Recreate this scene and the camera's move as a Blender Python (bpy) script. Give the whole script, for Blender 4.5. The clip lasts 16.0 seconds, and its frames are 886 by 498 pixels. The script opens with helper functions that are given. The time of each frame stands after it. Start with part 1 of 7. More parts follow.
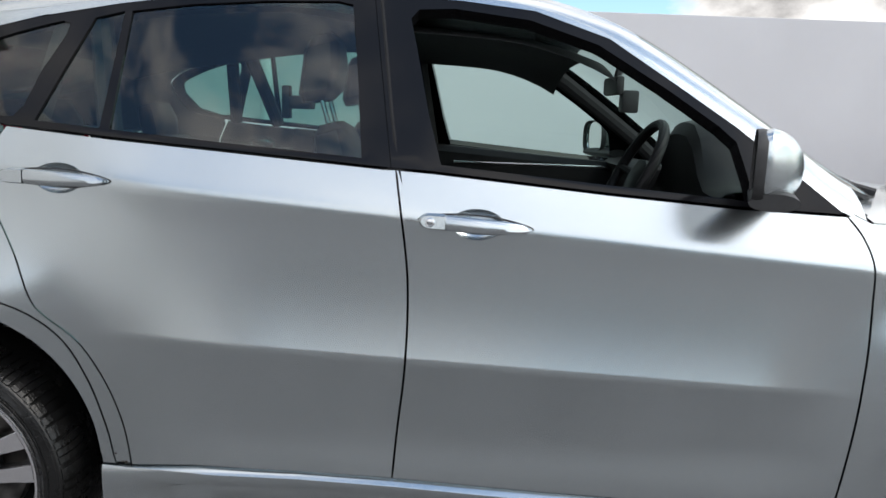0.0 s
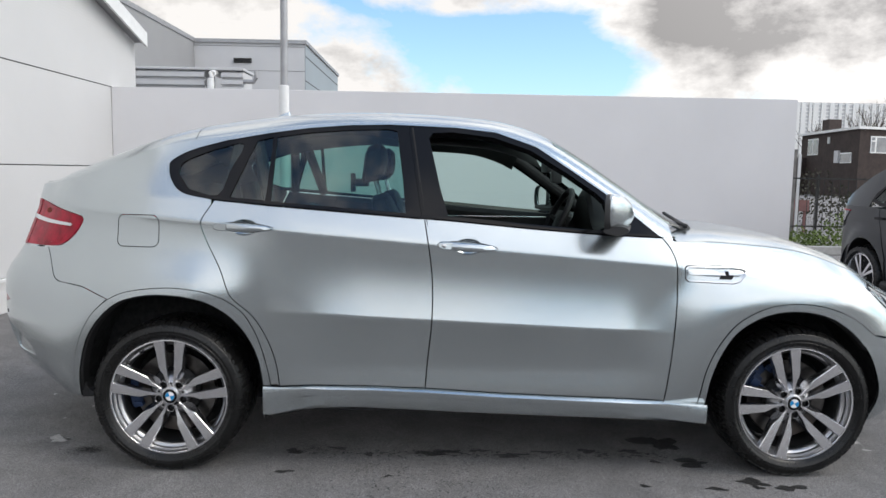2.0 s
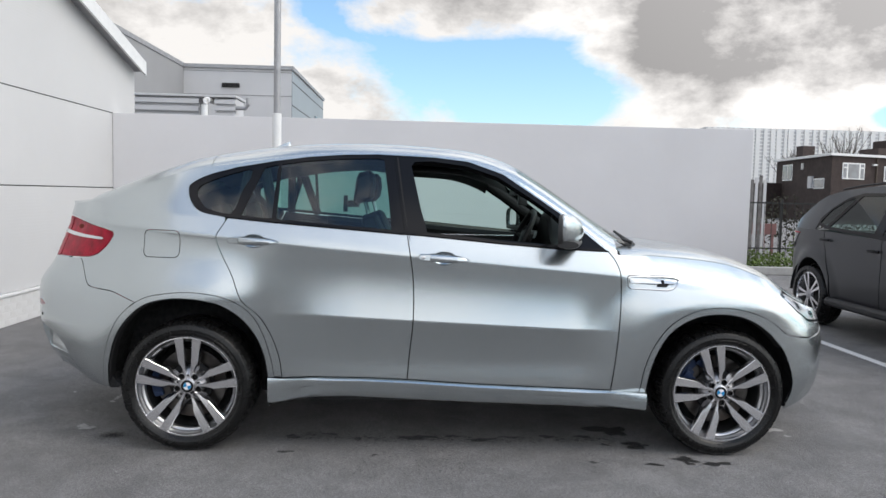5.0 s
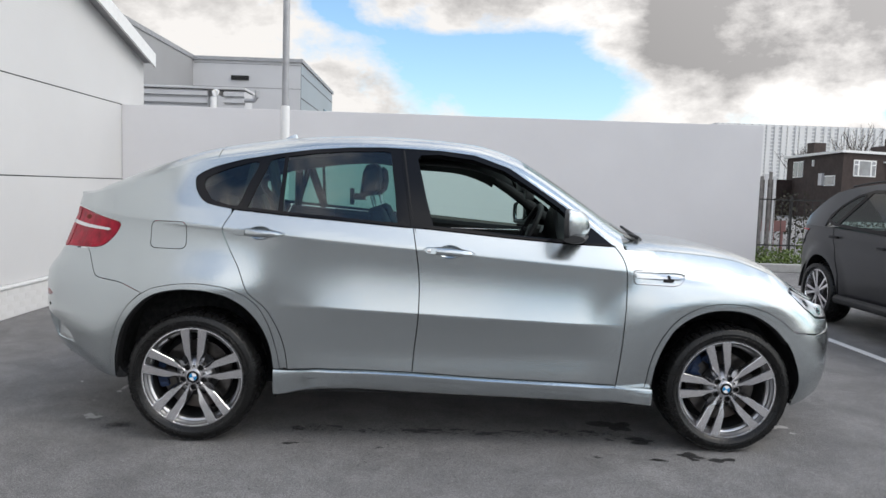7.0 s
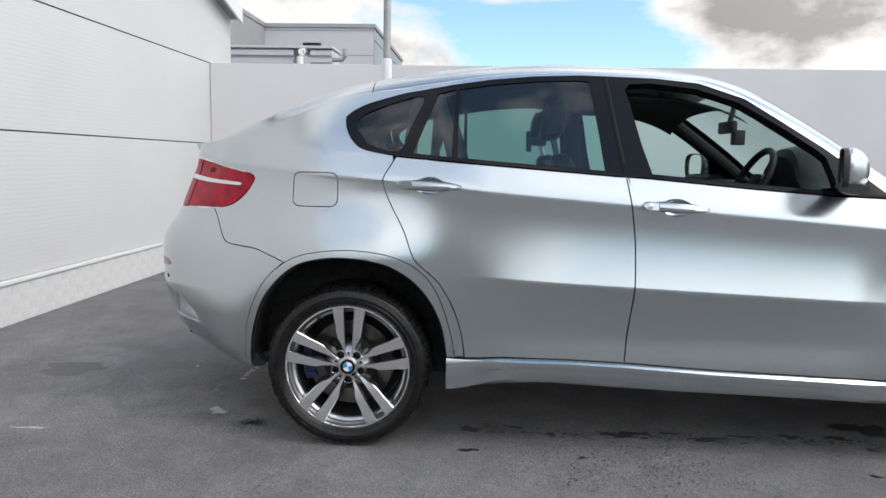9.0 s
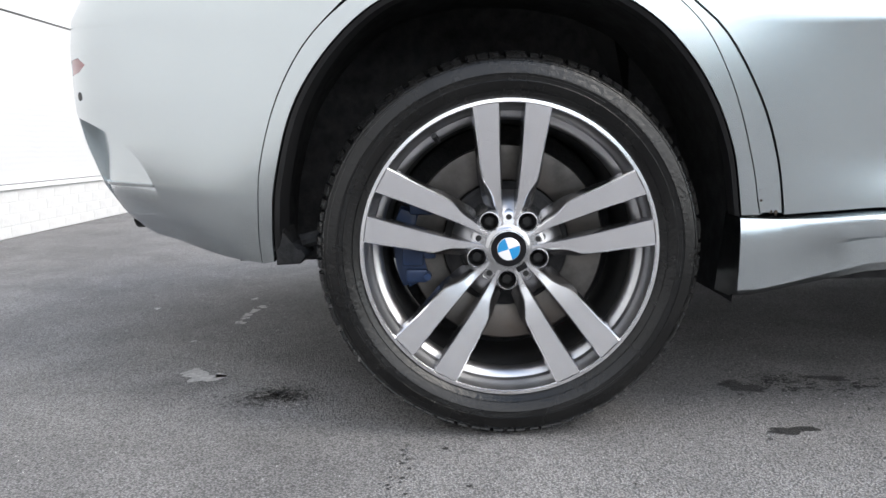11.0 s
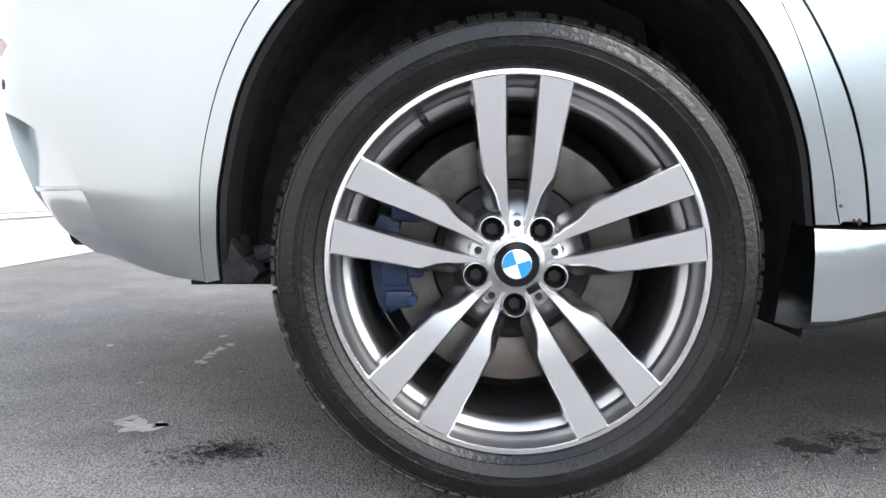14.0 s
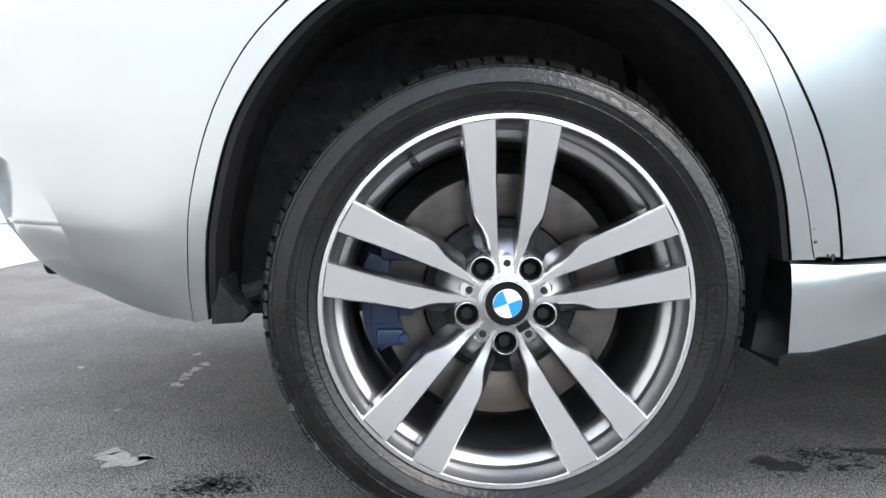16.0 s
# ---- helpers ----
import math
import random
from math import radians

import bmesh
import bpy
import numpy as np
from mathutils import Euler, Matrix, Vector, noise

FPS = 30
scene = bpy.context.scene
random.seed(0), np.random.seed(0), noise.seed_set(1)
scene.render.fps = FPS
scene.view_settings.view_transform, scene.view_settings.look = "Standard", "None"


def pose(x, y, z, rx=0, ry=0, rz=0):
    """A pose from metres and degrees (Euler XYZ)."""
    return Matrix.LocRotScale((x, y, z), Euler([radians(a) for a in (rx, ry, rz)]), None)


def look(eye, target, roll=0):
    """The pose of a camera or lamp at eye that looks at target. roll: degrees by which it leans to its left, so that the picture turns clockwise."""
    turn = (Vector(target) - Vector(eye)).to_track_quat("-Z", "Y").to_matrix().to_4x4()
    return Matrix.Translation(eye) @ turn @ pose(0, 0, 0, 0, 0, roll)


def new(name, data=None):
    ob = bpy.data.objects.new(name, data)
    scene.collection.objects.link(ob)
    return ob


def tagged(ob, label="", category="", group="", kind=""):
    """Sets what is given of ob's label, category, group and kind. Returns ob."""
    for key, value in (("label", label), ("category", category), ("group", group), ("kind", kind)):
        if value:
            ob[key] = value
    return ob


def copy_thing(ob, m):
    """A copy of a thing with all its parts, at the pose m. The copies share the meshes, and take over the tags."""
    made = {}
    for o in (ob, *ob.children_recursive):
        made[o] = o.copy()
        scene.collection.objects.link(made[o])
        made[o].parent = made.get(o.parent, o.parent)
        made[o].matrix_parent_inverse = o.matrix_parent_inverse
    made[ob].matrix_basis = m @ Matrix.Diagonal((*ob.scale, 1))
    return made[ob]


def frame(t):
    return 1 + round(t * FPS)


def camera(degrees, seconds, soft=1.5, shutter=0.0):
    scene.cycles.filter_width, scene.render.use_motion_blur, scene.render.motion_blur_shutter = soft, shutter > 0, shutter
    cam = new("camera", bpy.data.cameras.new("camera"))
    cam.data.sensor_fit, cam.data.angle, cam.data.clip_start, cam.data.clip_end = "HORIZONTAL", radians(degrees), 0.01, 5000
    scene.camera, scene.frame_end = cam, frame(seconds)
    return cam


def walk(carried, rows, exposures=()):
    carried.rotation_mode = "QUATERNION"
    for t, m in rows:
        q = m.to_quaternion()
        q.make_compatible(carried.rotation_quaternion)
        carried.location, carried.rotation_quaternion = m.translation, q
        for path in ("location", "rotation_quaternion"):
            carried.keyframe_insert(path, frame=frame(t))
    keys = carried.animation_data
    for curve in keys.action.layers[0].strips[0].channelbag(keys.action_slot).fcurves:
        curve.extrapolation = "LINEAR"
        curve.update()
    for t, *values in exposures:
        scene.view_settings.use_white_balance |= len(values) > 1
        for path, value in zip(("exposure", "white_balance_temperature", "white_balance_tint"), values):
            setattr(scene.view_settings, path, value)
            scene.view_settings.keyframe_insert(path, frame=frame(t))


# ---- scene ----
cam = camera(62.0, 16.0)
PATH = [
    (0, (1.326, -1.741, 1.335), (1.292, 0.226, 0.972), 2.2),
    (0.5, (1.22, -2.173, 1.38), (1.244, -0.219, 0.954), 1.5),
    (1, (1.259, -2.631, 1.357), (1.2, -0.656, 1.05), 2.0),
    (1.5, (1.211, -3.019, 1.375), (1.209, -1.035, 1.122), 1.3),
    (2, (1.212, -3.346, 1.411), (1.24, -1.357, 1.204), 1.0),
    (2.5, (1.231, -3.641, 1.418), (1.251, -1.655, 1.186), 0.9),
    (3, (1.202, -3.849, 1.418), (1.316, -1.862, 1.218), 0.7),
    (3.5, (1.244, -3.927, 1.42), (1.345, -1.937, 1.256), 0.8),
    (4, (1.234, -3.944, 1.416), (1.306, -1.951, 1.263), 1.1),
    (6.5, (1.218, -3.961, 1.412), (1.296, -1.968, 1.272), 1.7),
    (7, (1.233, -3.954, 1.409), (1.285, -1.961, 1.248), 1.8),
    (7.5, (1.243, -3.902, 1.382), (1.26, -1.912, 1.188), 1.3),
    (8, (1.162, -3.776, 1.375), (1.178, -1.787, 1.163), 2.1),
    (8.5, (0.879, -3.58, 1.366), (0.963, -1.595, 1.136), 0.2),
    (9, (0.569, -3.088, 1.25), (0.465, -1.104, 1.012), 1.0),
    (9.5, (0.234, -2.654, 1.048), (0.192, -0.675, 0.763), -1.1),
    (10, (-0.150, -2.100, 0.762), (0.009, -0.164, 0.476), -2.4),
    (10.2, (-0.109, -1.899, 0.703), (-0.114, 0.072, 0.364), -1.6),
    (12.3, (-0.107, -1.026, 0.45), (-0.126, 0.966, 0.274), -0.7),
    (12.5, (-0.109, -1.027, 0.452), (-0.129, 0.965, 0.271), -0.7),
    (13, (-0.105, -1.03, 0.447), (-0.122, 0.963, 0.278), -0.1),
    (13.5, (-0.093, -1.031, 0.459), (-0.1, 0.961, 0.281), -0.1),
    (14, (-0.096, -1.033, 0.456), (-0.113, 0.961, 0.3), -0.3),
    (14.5, (-0.1, -1.035, 0.451), (-0.118, 0.961, 0.322), -0.2),
    (15, (-0.105, -1.036, 0.465), (-0.13, 0.956, 0.298), -0.1),
    (15.5, (-0.106, -1.039, 0.458), (-0.117, 0.955, 0.3), -0.1),
    (16, (-0.14, -1.041, 0.528), (-0.05, 0.949, 0.349), -0.8),
]
EXPOSURES = [(t, stops, 6750, 11) for t, stops in ((0, 0.60), (1, 0.50), (2.5, 0.50), (7, 0.46), (9, 0.57), (10.2, 0.95), (12.3, 1.66), (16, 1.78))]
walk(cam, [(t, look(eye, target, roll)) for t, eye, target, roll in PATH], EXPOSURES)

# ---- world and light ----
from mathutils.geometry import delaunay_2d_cdt


def node(nt, kind, **inputs):
    n = nt.nodes.new(kind)
    for key, value in inputs.items():
        n.inputs[key.replace("_", " ")].default_value = value
    return n


def build_world():
    w = bpy.data.worlds.new("sky")
    scene.world = w
    w.use_nodes = True
    nt = w.node_tree
    nt.nodes.clear()
    L = nt.links.new
    out = nt.nodes.new("ShaderNodeOutputWorld")
    bg = nt.nodes.new("ShaderNodeBackground")
    sky = nt.nodes.new("ShaderNodeTexSky")
    sky.sky_type, sky.sun_disc = "NISHITA", False
    sky.sun_elevation, sky.sun_rotation = radians(50), radians(110)
    co = nt.nodes.new("ShaderNodeTexCoord")
    sep = nt.nodes.new("ShaderNodeSeparateXYZ")
    L(co.outputs["Generated"], sep.inputs[0])
    # heaped clouds: noise on the view sphere, wider than high
    shift = nt.nodes.new("ShaderNodeMapping")
    shift.inputs["Location"].default_value = CLOUD_SHIFT
    shift.inputs["Scale"].default_value = (1.0, 1.0, 1.7)
    L(co.outputs["Generated"], shift.inputs[0])
    big = node(nt, "ShaderNodeTexNoise", Scale=3.6, Detail=12.0, Roughness=0.64, Distortion=0.15)
    L(shift.outputs[0], big.inputs["Vector"])
    small = node(nt, "ShaderNodeTexNoise", Scale=7.0, Detail=8.0, Roughness=0.58)
    L(shift.outputs[0], small.inputs["Vector"])
    cover = nt.nodes.new("ShaderNodeMath")
    cover.operation = "MULTIPLY_ADD"
    cover.inputs[1].default_value, cover.inputs[2].default_value = 2.5, -0.62
    L(big.outputs["Fac"], cover.inputs[0])
    # where the deck thickens or opens
    for at, wide, amount in CLOUD_MASSES:
        near = nt.nodes.new("ShaderNodeMapping")
        near.vector_type = "TEXTURE"
        near.inputs["Location"].default_value = at
        near.inputs["Scale"].default_value = wide
        L(co.outputs["Generated"], near.inputs[0])
        far = nt.nodes.new("ShaderNodeVectorMath")
        far.operation = "LENGTH"
        L(near.outputs[0], far.inputs[0])
        fall = node(nt, "ShaderNodeMapRange")
        fall.interpolation_type = "SMOOTHSTEP"
        fall.inputs["From Min"].default_value, fall.inputs["From Max"].default_value = 0.55, 1.25
        fall.inputs["To Min"].default_value, fall.inputs["To Max"].default_value = amount, 0.0
        L(far.outputs["Value"], fall.inputs["Value"])
        total = nt.nodes.new("ShaderNodeMath")
        total.operation = "ADD"
        L(cover.outputs[0], total.inputs[0])
        L(fall.outputs[0], total.inputs[1])
        cover = total
    ramp = nt.nodes.new("ShaderNodeValToRGB")
    ramp.color_ramp.elements[0].position, ramp.color_ramp.elements[1].position = 0.36, 0.74
    L(cover.outputs[0], ramp.inputs[0])
    shade = nt.nodes.new("ShaderNodeValToRGB")
    e = shade.color_ramp.elements
    e[0].position, e[0].color = 0.72, (1.0, 1.0, 1.0, 1)
    e[1].position, e[1].color = 1.0, (0.36, 0.36, 0.368, 1)
    mixs = nt.nodes.new("ShaderNodeMath")
    mixs.operation = "MULTIPLY_ADD"
    mixs.inputs[1].default_value = 0.95
    L(small.outputs["Fac"], mixs.inputs[0])
    half = nt.nodes.new("ShaderNodeMath")
    half.operation = "MULTIPLY"
    half.inputs[1].default_value = 0.36
    L(cover.outputs[0], half.inputs[0])
    L(half.outputs[0], mixs.inputs[2])
    L(mixs.outputs[0], shade.inputs[0])
    bright = nt.nodes.new("ShaderNodeMixRGB")
    bright.blend_type = "MULTIPLY"
    bright.inputs[0].default_value = 1.0
    # clouds are brighter towards the sun
    towards = nt.nodes.new("ShaderNodeVectorMath")
    towards.operation = "DOT_PRODUCT"
    towards.inputs[1].default_value = (0.60, -0.22, 0.77)
    L(co.outputs["Generated"], towards.inputs[0])
    glow = node(nt, "ShaderNodeMapRange")
    glow.inputs["From Min"].default_value, glow.inputs["From Max"].default_value = 0.0, 1.0
    glow.inputs["To Min"].default_value, glow.inputs["To Max"].default_value = 0.50 * CLOUD, 1.48 * CLOUD
    L(towards.outputs["Value"], glow.inputs["Value"])
    L(glow.outputs[0], bright.inputs[2])
    L(shade.outputs[0], bright.inputs[1])
    blue = nt.nodes.new("ShaderNodeMixRGB")
    blue.blend_type = "MULTIPLY"
    blue.inputs[0].default_value = 1.0
    blue.inputs[2].default_value = (SKY * 0.74, SKY * 0.92, SKY, 1)
    L(sky.outputs[0], blue.inputs[1])
    mix = nt.nodes.new("ShaderNodeMixRGB")
    L(ramp.outputs[0], mix.inputs[0])
    L(blue.outputs[0], mix.inputs[1])
    L(bright.outputs[0], mix.inputs[2])
    L(mix.outputs[0], bg.inputs[0])
    bg.inputs[1].default_value = 1.0
    L(bg.outputs[0], out.inputs[0])


CLOUD_SHIFT = (3.1, 0.4, 0.7)
CLOUD_MASSES = [((0.10, 0.98, 0.170), (0.17, 0.5, 0.085), -0.50), ((-0.075, 0.97, 0.235), (0.09, 0.5, 0.040), -0.45), ((0.050, 0.97, 0.232), (0.16, 0.5, 0.036), 0.66), ((0.15, 0.98, 0.115), (0.10, 0.5, 0.045), -0.42),
                ((-0.33, 0.93, 0.09), (0.36, 0.5, 0.13), 0.16), ((0.45, 0.88, 0.205), (0.27, 0.5, 0.070), 0.62), ((0.40, 0.90, 0.105), (0.22, 0.4, 0.022), -0.10), ((0.565, 0.83, 0.10), (0.045, 0.4, 0.018), -0.45),
                ((-0.10, -0.52, 0.84), (0.60, 0.24, 0.3), -0.32), ((0.50, 0.84, 0.275), (0.36, 0.5, 0.06), 0.30), ((0.35, 0.08, 0.93), (0.62, 0.48, 0.40), -0.42)]
CLOUD, SKY = 1.36, 0.16
build_world()
sun = new("sun", bpy.data.lights.new("sun", "SUN"))
sun.data.energy, sun.data.angle, sun.data.color = 0.8, radians(30), (1.0, 0.96, 0.9)
sun.matrix_world = look((12.0, -4.4, 15.4), (0, 0, 0))


# ---- materials ----
def material(name, color, rough=0.5, metal=0.0, coat=0.0, spread=0.0, scale=8.0, bump=0.0, bump_scale=200.0, rough_spread=0.0,
             second=None, second_scale=1.5, amount=0.0, spec=0.5):
    """Base colour varied by two noises (grain and broad stains), with fine relief."""
    m = bpy.data.materials.new(name)
    m.use_nodes = True
    nt = m.node_tree
    p = nt.nodes["Principled BSDF"]
    L = nt.links.new
    p.inputs["Roughness"].default_value, p.inputs["Metallic"].default_value = rough, metal
    p.inputs["Coat Weight"].default_value, p.inputs["Coat Roughness"].default_value = coat, 0.03
    p.inputs["Specular IOR Level"].default_value = spec
    p.inputs["Base Color"].default_value = (*color, 1)
    co = nt.nodes.new("ShaderNodeTexCoord")
    if spread:
        n = node(nt, "ShaderNodeTexNoise", Scale=scale, Detail=6.0, Roughness=0.6)
        L(co.outputs["Object"], n.inputs["Vector"])
        r = nt.nodes.new("ShaderNodeValToRGB")
        r.color_ramp.elements[0].position, r.color_ramp.elements[1].position = 0.3, 0.7
        r.color_ramp.elements[0].color = (*[c * (1 - spread) for c in color], 1)
        r.color_ramp.elements[1].color = (*[min(1, c * (1 + spread)) for c in color], 1)
        L(n.outputs["Fac"], r.inputs[0])
        last = r.outputs[0]
        if second:
            n2 = node(nt, "ShaderNodeTexNoise", Scale=second_scale, Detail=4.0, Roughness=0.65)
            L(co.outputs["Object"], n2.inputs["Vector"])
            r2 = nt.nodes.new("ShaderNodeMapRange")
            r2.inputs["From Min"].default_value, r2.inputs["From Max"].default_value = 0.48, 0.72
            r2.inputs["To Max"].default_value = amount
            L(n2.outputs["Fac"], r2.inputs["Value"])
            mx = nt.nodes.new("ShaderNodeMixRGB")
            L(r2.outputs[0], mx.inputs[0])
            L(last, mx.inputs[1])
            mx.inputs[2].default_value = (*second, 1)
            last = mx.outputs[0]
        L(last, p.inputs["Base Color"])
        if rough_spread:
            rr = nt.nodes.new("ShaderNodeMapRange")
            rr.inputs["To Min"].default_value, rr.inputs["To Max"].default_value = rough - rough_spread, rough + rough_spread
            L(n.outputs["Fac"], rr.inputs["Value"])
            L(rr.outputs[0], p.inputs["Roughness"])
    if bump:
        b = nt.nodes.new("ShaderNodeBump")
        b.inputs["Strength"].default_value, b.inputs["Distance"].default_value = 1.0, bump
        nb = node(nt, "ShaderNodeTexNoise", Scale=bump_scale, Detail=3.0, Roughness=0.6)
        L(co.outputs["Object"], nb.inputs["Vector"])
        L(nb.outputs["Fac"], b.inputs["Height"])
        L(b.outputs[0], p.inputs["Normal"])
    return m


def glass(name, tint, ior=1.5):
    m = bpy.data.materials.new(name)
    m.use_nodes = True
    nt = m.node_tree
    nt.nodes.clear()
    out, mix = nt.nodes.new("ShaderNodeOutputMaterial"), nt.nodes.new("ShaderNodeMixShader")
    tr, gl, fr = nt.nodes.new("ShaderNodeBsdfTransparent"), nt.nodes.new("ShaderNodeBsdfGlossy"), nt.nodes.new("ShaderNodeLayerWeight")
    tr.inputs[0].default_value, gl.inputs["Roughness"].default_value = (*tint, 1), 0.0
    # thin sheet: the same reflection from both sides
    steep, rise = nt.nodes.new("ShaderNodeMath"), nt.nodes.new("ShaderNodeMath")
    steep.operation, steep.inputs[1].default_value = "POWER", 5.0
    rise.operation = "MULTIPLY_ADD"
    base = 1.35 * ((ior - 1) / (ior + 1)) ** 2
    rise.inputs[1].default_value, rise.inputs[2].default_value = 1 - base, base
    nt.links.new(fr.outputs["Facing"], steep.inputs[0])
    nt.links.new(steep.outputs[0], rise.inputs[0])
    nt.links.new(rise.outputs[0], mix.inputs[0])
    nt.links.new(tr.outputs[0], mix.inputs[1])
    nt.links.new(gl.outputs[0], mix.inputs[2])
    nt.links.new(mix.outputs[0], out.inputs[0])
    return m


def car_paint(name, color, rough, metal, spread=0.02):
    """Metallic base with fine flakes under a clear coat; faint film of road dust."""
    m = material(name, color, rough, metal, 0.45, spread, 3.0)
    m.node_tree.nodes["Principled BSDF"].inputs["Coat Roughness"].default_value = 0.10
    return m


PAINT = car_paint("silver_blue_metallic_paint", (0.535, 0.576, 0.590), 0.25, 1.0)
PAINT_TRIM = car_paint("silver_painted_plastic", (0.525, 0.565, 0.580), 0.24, 1.0)
DARK_PAINT = car_paint("dark_grey_metallic_paint", (0.035, 0.036, 0.04), 0.3, 0.5)
BLACK_GLOSS = material("gloss_black_trim", (0.010, 0.010, 0.011), 0.08, spec=0.18)
BLACK_PLASTIC = material("black_plastic", (0.018, 0.018, 0.019), 0.55, spread=0.2, scale=40, bump=0.0004, bump_scale=700)
RUBBER_AND_SHADE = material("rubber_seal_and_pocket_shade", (0.01, 0.01, 0.011), 0.6)
LINER = material("arch_liner_felt", (0.034, 0.034, 0.035), 0.95, spread=0.4, scale=30, bump=0.002, bump_scale=150, spec=0.1)
TYRE = material("tyre_rubber", (0.007, 0.007, 0.007), 0.27, spread=0.35, scale=9, bump=0.0014, bump_scale=130, second=(0.015, 0.0145, 0.014), second_scale=7, amount=0.6, rough_spread=0.14, spec=0.34)
ALLOY_CUT = material("diamond_cut_alloy", (0.86, 0.855, 0.87), 0.24, 1.0, 0.2, 0.015, 9)
ALLOY_GREY = material("grey_painted_alloy", (0.50, 0.50, 0.51), 0.27, 1.0, 0.3, 0.06, 12)
STEEL_DISC = material("brake_disc_steel", (0.14, 0.132, 0.125), 0.33, 1.0, 0, 0.40, 14, second=(0.10, 0.075, 0.06), second_scale=7, amount=0.7)
CALIPER = material("blue_caliper", (0.004, 0.022, 0.072), 0.5, 0.1, 0.2, 0.25, 30)
ALLOY_WELL = material("pale_grey_rim_well", (0.52, 0.52, 0.53), 0.34, 1.0, 0.2, 0.06, 12)
ALLOY_WEB = material("dull_grey_web", (0.36, 0.36, 0.37), 0.38, 1.0, 0.1, 0.08, 14)
# near-black alloy: the inner barrel's shade, put into the colour
ALLOY_SHADE = material("shaded_inner_barrel", (0.05, 0.05, 0.05), 0.55, 0.6, 0, 0.2, 14)
DARK_METAL = material("dark_metal", (0.02, 0.02, 0.02), 0.5, 0.5)
CHROME = material("satin_chrome", (0.62, 0.63, 0.64), 0.2, 1.0)
BADGE_BLUE = material("badge_blue", (0.01, 0.25, 0.55), 0.2, coat=1.0)
BADGE_WHITE = material("badge_white", (0.8, 0.8, 0.8), 0.2, coat=1.0)
LAMP_RED = material("red_lamp_lens", (0.36, 0.002, 0.022), 0.35, coat=0.2, spread=0.4, scale=16, spec=0.12)
LAMP_WHITE = material("white_lamp_strip", (0.75, 0.74, 0.74), 0.25, coat=1.0)
LAMP_CLEAR = material("clear_headlamp", (0.78, 0.80, 0.82), 0.12, 0.25, 1.0, 0.3, 25)
LEATHER = material("black_leather", (0.008, 0.008, 0.0085), 0.55, spread=0.25, scale=25, bump=0.0002, bump_scale=350, spec=0.25)
HEADLINER = material("anthracite_headliner", (0.013, 0.013, 0.014), 0.95, spread=0.15, scale=40)
GLASS_CLEAR = glass("green_tinted_glass", (0.66, 0.86, 0.80))
GLASS_DARK = glass("privacy_glass", (0.42, 0.63, 0.58), 1.62)
WHITE_WALL = material("white_render_wall", (0.69, 0.68, 0.69), 0.75, spread=0.025, scale=1.2, bump=0.0008, bump_scale=90, second=(0.62, 0.61, 0.62), second_scale=0.5, amount=0.35)
WHITE_CLAD = material("white_cladding_panel", (0.60, 0.595, 0.59), 0.5, spread=0.02, scale=1.0, second=(0.57, 0.56, 0.55), second_scale=0.7, amount=0.3)
def ribbed(m):
    """Faint pressed ribs running level along a panel."""
    nt = m.node_tree
    p, co = nt.nodes["Principled BSDF"], nt.nodes.new("ShaderNodeTexCoord")
    w = node(nt, "ShaderNodeTexWave", Scale=9.0, Distortion=2.5, Detail=3.0)
    w.bands_direction = "Z"
    w.inputs["Detail Scale"].default_value = 0.6
    b = nt.nodes.new("ShaderNodeBump")
    b.inputs["Strength"].default_value, b.inputs["Distance"].default_value = 0.6, 0.0005
    nt.links.new(co.outputs["Object"], w.inputs["Vector"])
    nt.links.new(w.outputs["Fac"], b.inputs["Height"])
    nt.links.new(b.outputs[0], p.inputs["Normal"])
    return m


ribbed(WHITE_CLAD)
JOINT = material("panel_joint", (0.10, 0.10, 0.10), 0.8)
CONCRETE = material("painted_plinth", (0.66, 0.655, 0.645), 0.85, spread=0.06, scale=7, bump=0.003, bump_scale=40, second=(0.4, 0.39, 0.37), second_scale=5, amount=0.35)
KERB = material("kerb_concrete", (0.33, 0.325, 0.315), 0.85, spread=0.2, scale=6, bump=0.002, bump_scale=60)
GREY_METAL = material("galvanised_metal", (0.36, 0.36, 0.37), 0.45, 0.6, 0, 0.12, 6)
GREY_CLAD = material("grey_cladding", (0.56, 0.56, 0.57), 0.6, spread=0.04, scale=0.6)
BLUE_CLAD = material("blue_grey_cladding", (0.27, 0.30, 0.325), 0.4, spread=0.05, scale=0.5)
WINDOW_BLACK = material("dark_window_pane", (0.02, 0.022, 0.025), 0.1)
DARK_CLAD = material("mid_grey_cladding", (0.30, 0.30, 0.305), 0.6, spread=0.05, scale=0.5)
WHITE_PAINT = material("white_paint", (0.78, 0.78, 0.77), 0.5, spread=0.05, scale=10)
BROWN_BRICK = material("brown_brick", (0.040, 0.027, 0.024), 0.85, spread=0.3, scale=3, second=(0.062, 0.044, 0.038), second_scale=1.2, amount=0.7)
WINDOW_DARK = material("window_pane", (0.16, 0.18, 0.2), 0.08, coat=0.5, spread=0.4, scale=0.8)
BARK = material("bark", (0.09, 0.07, 0.055), 0.9, spread=0.3, scale=8)
LEAF = material("hedge_leaf", (0.10, 0.145, 0.03), 0.7, spread=0.5, scale=5)
SCRUB = material("dark_scrub", (0.045, 0.043, 0.028), 0.85, spread=0.5, scale=4)
FENCE = material("fence_steel", (0.03, 0.03, 0.03), 0.6, 0.3)
